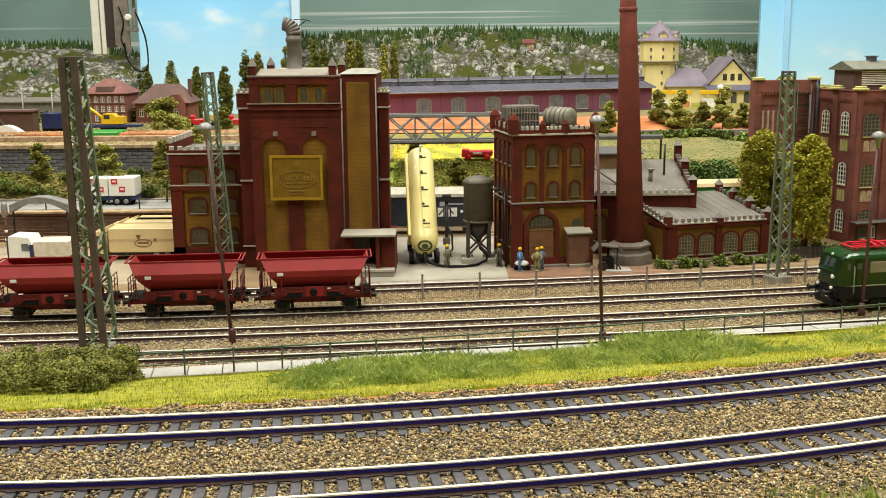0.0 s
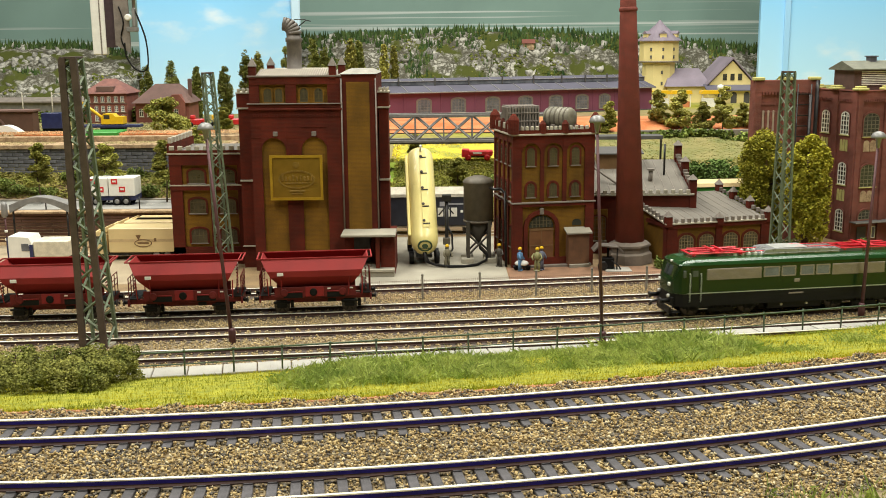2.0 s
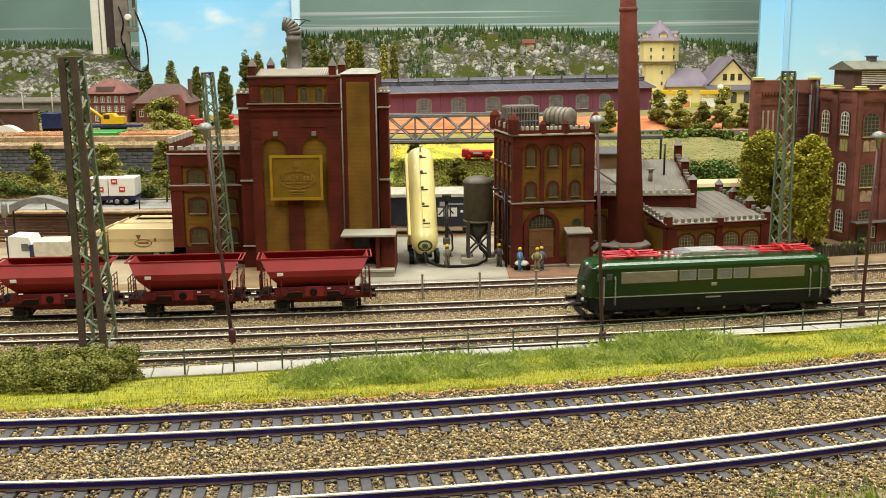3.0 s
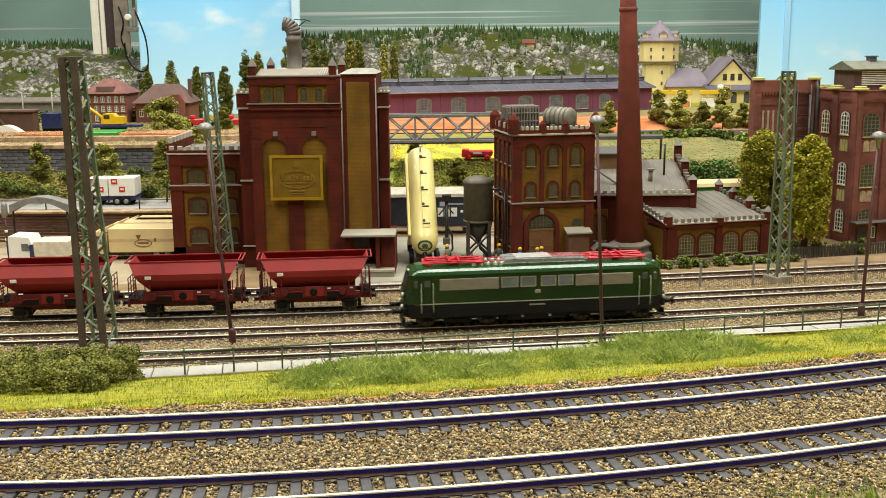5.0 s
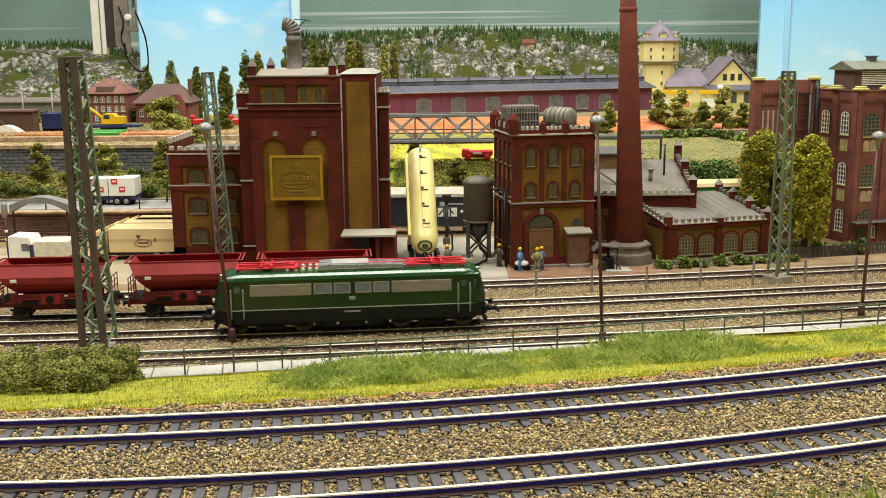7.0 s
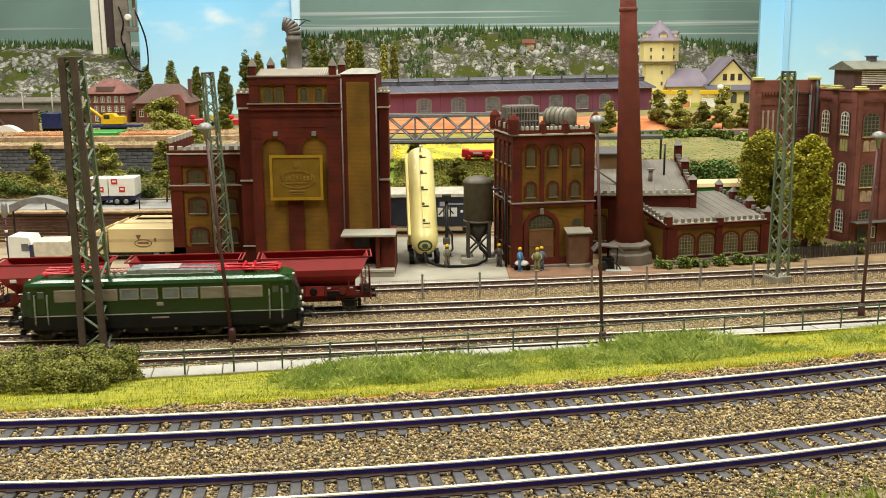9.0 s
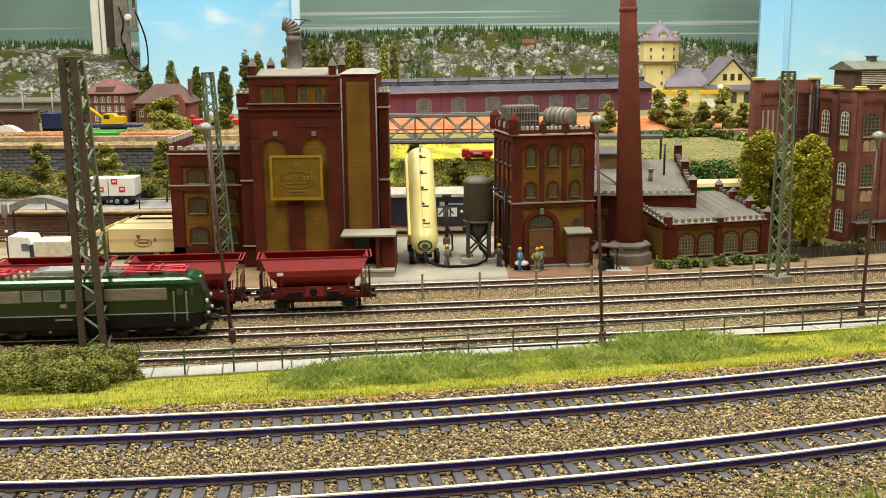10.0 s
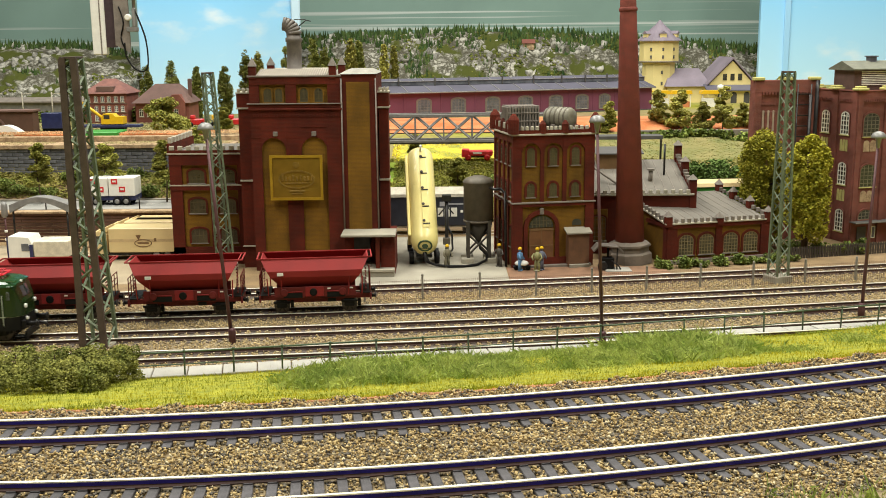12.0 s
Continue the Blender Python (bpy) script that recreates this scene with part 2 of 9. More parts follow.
def ground_mat():
    """Layout surface: soil with grass, thin flock and sandy patches with their own outlines."""
    m = mat("layout_ground", (0.17, 0.11, 0.055), 0.95, 0, 0.3, 55, 0.5, 1200, col2=(0.30, 0.20, 0.10))
    nt = m.node_tree
    b = nt.nodes["Principled BSDF"]
    at = nt.nodes.new("ShaderNodeVertexColor")
    at.layer_name = "cover"
    old = b.inputs["Base Color"].links[0].from_socket
    n = nt.nodes.new("ShaderNodeTexNoise")
    n.inputs["Scale"].default_value, n.inputs["Detail"].default_value = 160, 6
    tc = nt.nodes.new("ShaderNodeTexCoord")
    nt.links.new(tc.outputs["Object"], n.inputs["Vector"])
    sep = nt.nodes.new("ShaderNodeSeparateColor")
    nt.links.new(at.outputs[0], sep.inputs[0])
    col = old
    for k, (c1, c2) in enumerate((((0.02, 0.06, 0.006), (0.5, 0.455, 0.022)), ((0.12, 0.088, 0.05), (0.33, 0.25, 0.14)), ((0.17, 0.16, 0.05), (0.30, 0.25, 0.11)))):
        g = nt.nodes.new("ShaderNodeMix")
        g.data_type = "RGBA"
        nt.links.new(n.outputs["Fac"], g.inputs[0])
        g.inputs[6].default_value, g.inputs[7].default_value = (*c1, 1), (*c2, 1)
        mx = nt.nodes.new("ShaderNodeMix")
        mx.data_type = "RGBA"
        nt.links.new(sep.outputs[k], mx.inputs[0])
        nt.links.new(col, mx.inputs[6])
        nt.links.new(g.outputs[2], mx.inputs[7])
        col = mx.outputs[2]
    nt.links.new(col, b.inputs["Base Color"])
    return m


# ---------------------------------------------------------------- mesh tools
class Geo:
    """Collects vertices (cm) and faces of one mesh."""

    def __init__(self):
        self.v, self.f, self.smooth, self.starts = [], [], set(), []

    def add(self, vs, fs, smooth=False):
        o = len(self.v)
        self.starts.append((o, len(self.f)))
        self.v += [tuple(p) for p in vs]
        if smooth:
            self.smooth |= set(range(len(self.f), len(self.f) + len(fs)))
        self.f += [tuple(i + o for i in f) for f in fs]
        return self

    def spans(self):
        """First and last vertex and face of every piece."""
        ends = self.starts[1:] + [(len(self.v), len(self.f))]
        return [(a, c, b, d) for (a, b), (c, d) in zip(self.starts, ends)]

    def box(self, x0, x1, y0, y1, z0, z1, b=0.0, m=None):
        """A box with chamfered edges of width b."""
        x0, x1, y0, y1, z0, z1 = min(x0, x1), max(x0, x1), min(y0, y1), max(y0, y1), min(z0, z1), max(z0, z1)
        b = min(b, (x1 - x0) * 0.45, (y1 - y0) * 0.45, (z1 - z0) * 0.45)
        if b <= 0:
            vs = [(x, y, z) for z in (z0, z1) for y in (y0, y1) for x in (x0, x1)]
            fs = [(0, 2, 3, 1), (4, 5, 7, 6), (0, 1, 5, 4), (2, 6, 7, 3), (0, 4, 6, 2), (1, 3, 7, 5)]
        else:
            bm = bmesh.new()
            lo, hi = (x0, y0, z0), (x1, y1, z1)
            for s in range(8):
                c = [(hi if s >> k & 1 else lo)[k] for k in range(3)]
                for k in range(3):
                    p = list(c)
                    for j in range(3):
                        if j != k:
                            p[j] += -b if s >> j & 1 else b
                    bm.verts.new(p)
            bmesh.ops.convex_hull(bm, input=bm.verts)
            bmesh.ops.dissolve_limit(bm, angle_limit=0.02, verts=bm.verts, edges=bm.edges)
            bm.verts.index_update()
            vs = [v.co[:] for v in bm.verts]
            fs = [[v.index for v in f.verts] for f in bm.faces]
            bm.free()
        if m is not None:
            vs = [m @ Vector(p) for p in vs]
        return self.add(vs, fs)

    def tube(self, pts, r, n=8, caps=True, r1=None):
        """A round bar along points; r1: radius at its end."""
        pts = [Vector(p) for p in pts]
        vs, fs = [], []
        for i, p in enumerate(pts):
            d = (pts[min(i + 1, len(pts) - 1)] - pts[max(i - 1, 0)]).normalized()
            a = d.orthogonal().normalized() if abs(d.z) > 0.99 else d.cross(Vector((0, 0, 1))).normalized()
            c = d.cross(a)
            rr = r if r1 is None else r + (r1 - r) * i / (len(pts) - 1)
            vs += [p + (a * math.cos(2 * math.pi * k / n) + c * math.sin(2 * math.pi * k / n)) * rr for k in range(n)]
        for i in range(len(pts) - 1):
            fs += [(i * n + k, i * n + (k + 1) % n, (i + 1) * n + (k + 1) % n, (i + 1) * n + k) for k in range(n)]
        self.add(vs, fs, n > 5)
        if caps:
            o = len(self.v) - len(vs)
            self.f += [tuple(o + k for k in range(n))[::-1], tuple(o + (len(pts) - 1) * n + k for k in range(n))]
        return self

    def bar(self, a, b, w):
        return self.tube([a, b], w * 0.7, 4)

    def lathe(self, prof, n=24, m=None, smooth=True):
        """Turns (radius, z) pairs about the z axis."""
        vs = [Vector((r * math.cos(2 * math.pi * k / n), r * math.sin(2 * math.pi * k / n), z)) for r, z in prof for k in range(n)]
        if m is not None:
            vs = [m @ p for p in vs]
        fs = [(i * n + k, i * n + (k + 1) % n, (i + 1) * n + (k + 1) % n, (i + 1) * n + k) for i in range(len(prof) - 1) for k in range(n)]
        self.add(vs, fs, smooth)
        o = len(self.v) - len(vs)
        self.f += [tuple(o + k for k in range(n))[::-1], tuple(o + (len(prof) - 1) * n + k for k in range(n))]
        return self

    def extrude(self, poly, y0, y1):
        """A slab: outline (x, z), from y0 to y1."""
        n = len(poly)
        vs = [(x, y0, z) for x, z in poly] + [(x, y1, z) for x, z in poly]
        fs = [tuple(range(n)), tuple(range(2 * n - 1, n - 1, -1))] + [(i, n + i, n + (i + 1) % n, (i + 1) % n) for i in range(n)]
        return self.add(vs, fs)

    def extrude_x(self, poly, x0, x1):
        """A slab: outline (y, z), from x0 to x1."""
        n = len(poly)
        vs = [(x0, y, z) for y, z in poly] + [(x1, y, z) for y, z in poly]
        fs = [tuple(range(n))[::-1], tuple(range(n, 2 * n))] + [(i, (i + 1) % n, n + (i + 1) % n, n + i) for i in range(n)]
        return self.add(vs, fs)

    def ring(self, outer, inner, y0, y1):
        """A frame between two outlines (x, z) of equal length, from y0 to y1."""
        n = len(outer)
        vs = [(x, y, z) for y in (y0, y1) for o in (outer, inner) for x, z in o]
        fs = []
        for i in range(n):
            j = (i + 1) % n
            fs += [(i, j, n + j, n + i), (2 * n + i, 3 * n + i, 3 * n + j, 2 * n + j), (i, 2 * n + i, 2 * n + j, j), (n + i, n + j, 3 * n + j, 3 * n + i)]
        return self.add(vs, fs)

    def mesh(self, name):
        me = bpy.data.meshes.new(name)
        me.from_pydata([(x * U, y * U, z * U) for x, y, z in self.v], [], self.f)
        if self.smooth:
            flags = [i in self.smooth for i in range(len(self.f))]
            me.polygons.foreach_set("use_smooth", flags)
        bm = bmesh.new()
        bm.from_mesh(me)
        if len(bm.faces) < 30000:
            bmesh.ops.recalc_face_normals(bm, faces=bm.faces)
        bm.to_mesh(me)
        bm.free()
        return me


def part(name, g, material, parent=None, label="", x=0, y=0, z=0, rx=0, ry=0, rz=0):
    """Links a mesh as one object under a thing or part."""
    me = g if isinstance(g, bpy.types.Mesh) else g.mesh(name)
    if not me.materials:
        me.materials.append(material)
    ob = new(name, me)
    ob.matrix_basis = pose(x * U, y * U, z * U, rx, ry, rz)
    if parent:
        ob.parent = parent
    return tagged(ob, label)


def pieces(name, g, material, parent, label="", step=0.014):
    """One part for each piece of g; neighbours stand a hair proud of one another."""
    for i, (v0, v1, f0, f1) in enumerate(g.spans()):
        h = Geo()
        h.add(g.v[v0:v1], [tuple(k - v0 for k in f) for f in g.f[f0:f1]])
        part(name, h, material, parent, label, y=-step * (i % 5))


def thing(name, x, y, z, label, category, group="", rz=0, kind=""):
    ob = new(name)
    ob.empty_display_size = 0.01
    ob.matrix_basis = pose(x * U, y * U, z * U, 0, 0, rz)
    return tagged(ob, label, category, group, kind)


def at(x, y, z, rz=0, rx=0, ry=0):
    return pose(x * U, y * U, z * U, rx, ry, rz)


def arch(x0, x1, z0, z1, rise=None, n=8):
    """Outline of an opening with an arched head: (x, z), from the lower left."""
    w = x1 - x0
    rise = w / 2 if rise is None else rise
    pts = [(x0, z0), (x1, z0)]
    for k in range(n + 1):
        a = math.pi * k / n
        pts.append(((x0 + x1) / 2 + w / 2 * math.cos(a), z1 - rise + rise * math.sin(a)))
    return pts


def grown(x0, x1, z0, z1, d, rise=None, n=8):
    w = x1 - x0
    rise = w / 2 if rise is None else rise
    return arch(x0 - d, x1 + d, z0 - d * 0.3, z1 + d, rise + d * rise / (w / 2), n)


def window(parent, cx, z0, w, h, y, rise=None, nx=2, nz=4, surround=RED_BRICK, bars=WINDOW_FRAME, pane=WINDOW_DARK, rim=0.12, sill=STONE_TRIM, bar=1.0):
    """An arched window in a front wall at y: reveal, sunk pane, glazing bars and sill."""
    x0, x1, z1 = cx - w / 2, cx + w / 2, z0 + h
    win = part("window", Geo().ring(grown(x0, x1, z0, z1, rim, rise), arch(x0, x1, z0, z1, rise), y - 0.09, y + 0.02), surround, parent)
    part("pane", Geo().extrude(arch(x0, x1, z0, z1, rise), y - 0.030, y - 0.012), pane, win)
    g = Geo()
    g.ring(arch(x0, x1, z0, z1, rise), arch(x0 + 0.05 * bar, x1 - 0.05 * bar, z0 + 0.05 * bar, z1 - 0.05 * bar, None if rise is None else max(rise - 0.02, 0.02)), y - 0.055, y - 0.025)
    for i in range(1, nx):
        xx = x0 + w * i / nx
        g.box(xx - 0.022 * bar, xx + 0.022 * bar, y - 0.055, y - 0.028, z0, z1 - 0.06)
    for i in range(1, nz):
        zz = z0 + h * i / nz
        g.box(x0 + 0.02, x1 - 0.02, y - 0.052, y - 0.028, zz - 0.018 * bar, zz + 0.018 * bar)
    part("window_frame", g, bars, win)
    part("sill", Geo().box(x0 - 0.1, x1 + 0.1, y - 0.14, y, z0 - 0.1, z0, 0.02), sill, win)
    return win


def merlons(g, x0, x1, y0, y1, z, n, w=0.55, h=0.3, d=0.16):
    """Battlement teeth along a line."""
    for i in range(n):
        t = (i + 0.5) / n
        x, y = x0 + (x1 - x0) * t, y0 + (y1 - y0) * t
        s = math.hypot(x1 - x0, y1 - y0) / n * w / 2
        if abs(x1 - x0) > abs(y1 - y0):
            g.box(x - s, x + s, y - d / 2, y + d / 2, z, z + h, 0.03)
        else:
            g.box(x - d / 2, x + d / 2, y - s, y + s, z, z + h, 0.03)


def peak(g, x, y, z, w, h):
    """A small pyramid cap."""
    a = w / 2
    g.add([(x - a, y - a, z), (x + a, y - a, z), (x + a, y + a, z), (x - a, y + a, z), (x, y, z + h)], [(0, 1, 4), (1, 2, 4), (2, 3, 4), (3, 0, 4), (3, 2, 1, 0)])


def scatter(name, base_v, base_f, places, sizes, material, parent=None, jitter=0.25, turn=True, stretch=None, seed=1, label="", up=False):
    """Many small copies of one shape joined into one mesh of kind stuff. places in cm."""
    rng = np.random.default_rng(seed)
    p, s = np.asarray(places, float), np.asarray(sizes, float)
    n, k = len(p), len(base_v)
    bv = np.asarray(base_v, float)
    v = np.repeat(bv[None], n, 0) * (1 + rng.uniform(-jitter, jitter, (n, k, 3)))
    if stretch is not None:
        v *= stretch[:, None, :]
    if turn:
        a = rng.uniform(0, 2 * np.pi, n)
        c, sn = np.cos(a), np.sin(a)
        x, y = v[..., 0] * c[:, None] - v[..., 1] * sn[:, None], v[..., 0] * sn[:, None] + v[..., 1] * c[:, None]
        v = np.stack([x, y, v[..., 2]], -1)
        if not up:
            a = rng.uniform(-1.2, 1.2, n)
            c, sn = np.cos(a), np.sin(a)
            y, z = v[..., 1] * c[:, None] - v[..., 2] * sn[:, None], v[..., 1] * sn[:, None] + v[..., 2] * c[:, None]
            v = np.stack([v[..., 0], y, z], -1)
            a = rng.uniform(0, 2 * np.pi, n)
            c, sn = np.cos(a), np.sin(a)
            x, y = v[..., 0] * c[:, None] - v[..., 1] * sn[:, None], v[..., 0] * sn[:, None] + v[..., 1] * c[:, None]
            v = np.stack([x, y, v[..., 2]], -1)
    v = (v * s[:, None, None] + p[:, None, :]).reshape(-1, 3) * U
    f = np.asarray(base_f, int)
    faces = (f[None] + (np.arange(n) * k)[:, None, None]).reshape(-1, f.shape[1])
    me = bpy.data.meshes.new(name)
    me.vertices.add(len(v))
    me.vertices.foreach_set("co", v.ravel().astype(np.float32))
    nl = faces.shape[1]
    me.loops.add(faces.size)
    me.loops.foreach_set("vertex_index", faces.ravel().astype(np.int32))
    me.polygons.add(len(faces))
    me.polygons.foreach_set("loop_start", np.arange(0, faces.size, nl, dtype=np.int32))
    me.update(calc_edges=True)
    me.validate()
    me.materials.append(material)
    ob = new(name, me)
    if parent:
        ob.parent = parent
    return tagged(ob, label, kind="stuff")


OCTA = ([(1, 0, 0), (-1, 0, 0), (0, 1, 0), (0, -1, 0), (0, 0, 0.8), (0, 0, -0.8)], [(0, 2, 4), (2, 1, 4), (1, 3, 4), (3, 0, 4), (2, 0, 5), (1, 2, 5), (3, 1, 5), (0, 3, 5)])
GR = 0.618
STONE = ([(0, GR, 1), (0, -GR, 1), (0, GR, -1), (0, -GR, -1), (1, 0, GR), (-1, 0, GR), (1, 0, -GR), (-1, 0, -GR), (GR, 1, 0), (-GR, 1, 0), (GR, -1, 0), (-GR, -1, 0)],
         [(0, 1, 4), (0, 4, 8), (0, 8, 9), (0, 9, 5), (0, 5, 1), (1, 10, 4), (4, 10, 6), (4, 6, 8), (8, 6, 2), (8, 2, 9), (9, 2, 7), (9, 7, 5), (5, 7, 11), (5, 11, 1), (1, 11, 10), (3, 2, 6), (3, 6, 10), (3, 10, 11), (3, 11, 7), (3, 7, 2)])
LEAF = ([(-1, -0.6, 0), (0, -1, 0.25), (1, 0.1, 0), (0.1, 1, -0.2), (-0.8, 0.5, 0.3)], [(0, 1, 2), (0, 2, 3), (0, 3, 4)])
STALK = ([(-0.022, 0, 0), (0.022, 0, 0), (0.018, 0.16, 0.55), (-0.018, 0.16, 0.55), (0, 0.5, 1.0)], [(0, 1, 2), (0, 2, 3), (3, 2, 4)])
BLADE = ([(-0.06, 0, 0), (0.06, 0, 0), (0.10, 0.12, 0.55), (0.16, 0.35, 1.0)], [(0, 1, 2), (0, 2, 3)])


# ---------------------------------------------------------------- plan of the tracks and the ground
def track_a(x):
    return 33.72 + 0.175 * x + 0.00415 * x * x


def track_b(x):
    return 28.17 + 0.163 * x + 0.0055 * x * x


def yard(x):
    """Centre line of the track on which the locomotive runs."""
    return 68.93 + 0.118 * x + 0.0009 * x * x


def path_edge(x):
    """Front edge of the slab path, where the railing stands."""
    return 61.1 + 0.2 * x + 0.0012 * x * x


TOP = 6.5          # rail top of the raised front tracks
BED = TOP - 0.36   # their ballast
GROUND = -0.34     # yard ground; its rail tops are at 0


def height(x, y):
    a, w = track_a(x) + 2.7, path_edge(x) - 0.35
    if y < a:
        return BED - 0.05
    if y < w:
        t = (y - a) / (w - a)
        s = t + 0.05 * math.sin(t * 6.283)
        return BED - 0.05 + (GROUND - BED) * s + 0.12 * noise.noise(Vector((x * 0.3, y * 0.3, 0)))
    if y < 100.6 or (y < 109 and x > -23):
        return GROUND
    bump = 0.25 * noise.noise(Vector((x * 0.15, y * 0.15, 3)))
    if x < -23:
        if y < 108:
            return 2.9
        if y < 113.2:
            return 2.95 + (y - 108) / 5 * 2.3 + bump
        far = 8.0
    else:
        far = float(np.interp(y, (109, 113, 120, 135, 150), (GROUND, 3.3, 4.9, 6.9, 7.8))) + (bump if y > 112 else 0)
    if x < -20 and y > 158:
        return float(np.interp(y, (158, 172, 290), (7.9, 5.0, 5.0))) + bump
    if y > 140:
        far = max(far, float(np.interp(y, (150, 185, 205, 230), (7.9, 8.5, 9.6, 10.5))))
    return far


def build_ground():
    xs = np.concatenate([np.arange(-122, -40, 3.0), np.arange(-40, 42, 0.8), np.arange(42, 123, 3.0)])
    ys = np.concatenate([np.arange(14, 70, 0.8), np.arange(70, 100, 2.0), [100.5, 100.7], np.arange(102, 113, 1.0), [113.1, 113.3], np.arange(115, 290, 2.5)])
    nx, ny = len(xs), len(ys)
    v = [(x * U, y * U, height(x, y) * U) for y in ys for x in xs]
    f = [(j * nx + i, j * nx + i + 1, (j + 1) * nx + i + 1, (j + 1) * nx + i) for j in range(ny - 1) for i in range(nx - 1)]
    me = bpy.data.meshes.new("ground")
    me.from_pydata(v, [], f)
    me.polygons.foreach_set("use_smooth", [True] * len(f))
    col = me.color_attributes.new("cover", "FLOAT_COLOR", "POINT")
    vals = []
    for y in ys:
        for x in xs:
            lawn = 1.0 if track_a(x) + 2.9 < y < path_edge(x) - 0.1 else 0.0
            stone = 1.0 if (y < track_a(x) + 2.3 or path_edge(x) + 1 < y < yard(x) + 8.2 or yard(x) + 9.8 < y < yard(x) + 13.0) else 0.0
            sand = 0.0
            if y > 111:
                lawn = max(0.0, min(1.0, 0.55 + 0.9 * noise.noise(Vector((x * 0.08, y * 0.06, 7)))))
                sand = max(0.0, min(1.0, 0.5 + 1.2 * noise.noise(Vector((x * 0.06, y * 0.09, 17)))))
            vals += [lawn, stone, sand, 1]
    col.data.foreach_set("color", vals)
    me.materials.append(ground_mat())
    tagged(new("ground", me), "sculpted layout ground with grass flock and sand", "ground", kind="structure")


build_ground()


def hall():
    """The exhibition hall that closes the place: floor, walls and ceiling, and the layout's table."""
    part("floor", Geo().box(-240, 240, -140, 310, -125, -115), FLOOR_GREY)
    part("ceiling", Geo().box(-240, 240, -140, 310, 140, 150), WALL_PAINT)
    part("wall_south", Geo().box(-240, 240, -150, -140, -115, 140), WALL_PAINT)
    part("wall_north", Geo().box(-240, 240, 310, 320, -115, 140), WALL_PAINT)
    part("wall_west", Geo().box(-250, -240, -150, 320, -115, 140), WALL_PAINT)
    part("wall_east", Geo().box(240, 250, -150, 320, -115, 140), WALL_PAINT)
    for n in ("floor", "ceiling", "wall_south", "wall_north", "wall_west", "wall_east"):
        tagged(bpy.data.objects[n], "plain painted hall " + n.split("_")[0], n.split("_")[0], kind="structure")
    t = thing("layout_table", 0, 0, 0, "wooden table frame under the model railway", "table")
    part("tabletop", Geo().box(-122, 122, 13, 291, -6, -3, 0.3), PLANK_BROWN, t)
    for x in (-114, 0, 114):
        for y in (20, 280):
            part("leg", Geo().box(x - 4, x + 4, y - 4, y + 4, -115, -6, 0.3), PLANK_BROWN, t)
    part("fascia", Geo().box(-122, 122, 12, 14, -6, 5.9, 0.2), PLANK_BROWN, t)


hall()


def sky_mat():
    m = mat("painted_sky", (0.20, 0.50, 0.86), 0.9, 0, 0.05, 5, 0)
    nt = m.node_tree
    b = nt.nodes["Principled BSDF"]
    tc = nt.nodes.new("ShaderNodeTexCoord")
    mp = nt.nodes.new("ShaderNodeMapping")
    mp.inputs["Scale"].default_value = (1, 1, 2.2)
    n = nt.nodes.new("ShaderNodeTexNoise")
    n.inputs["Scale"].default_value, n.inputs["Detail"].default_value, n.inputs["Roughness"].default_value = 7, 4, 0.5
    r = nt.nodes.new("ShaderNodeMapRange")
    r.interpolation_type = "SMOOTHSTEP"
    r.inputs[1].default_value, r.inputs[2].default_value = 0.52, 0.80
    sep, zr = nt.nodes.new("ShaderNodeSeparateXYZ"), nt.nodes.new("ShaderNodeMapRange")
    nt.links.new(tc.outputs["Object"], mp.inputs[0])
    nt.links.new(mp.outputs[0], n.inputs["Vector"])
    nt.links.new(tc.outputs["Object"], sep.inputs[0])
    nt.links.new(n.outputs["Fac"], r.inputs[0])
    nt.links.new(sep.outputs[2], zr.inputs[0])
    zr.inputs[1].default_value, zr.inputs[2].default_value = 0.10, 0.34
    hz = nt.nodes.new("ShaderNodeMix")
    hz.data_type = "RGBA"
    nt.links.new(zr.outputs[0], hz.inputs[0])
    hz.inputs[6].default_value, hz.inputs[7].default_value = (0.52, 0.80, 0.98, 1), (0.19, 0.58, 0.97, 1)
    mx = nt.nodes.new("ShaderNodeMix")
    mx.data_type = "RGBA"
    nt.links.new(r.outputs[0], mx.inputs[0])
    nt.links.new(hz.outputs[2], mx.inputs[6])
    mx.inputs[7].default_value = (0.88, 0.90, 0.92, 1)
    nt.links.new(mx.outputs[2], b.inputs["Base Color"])
    return m


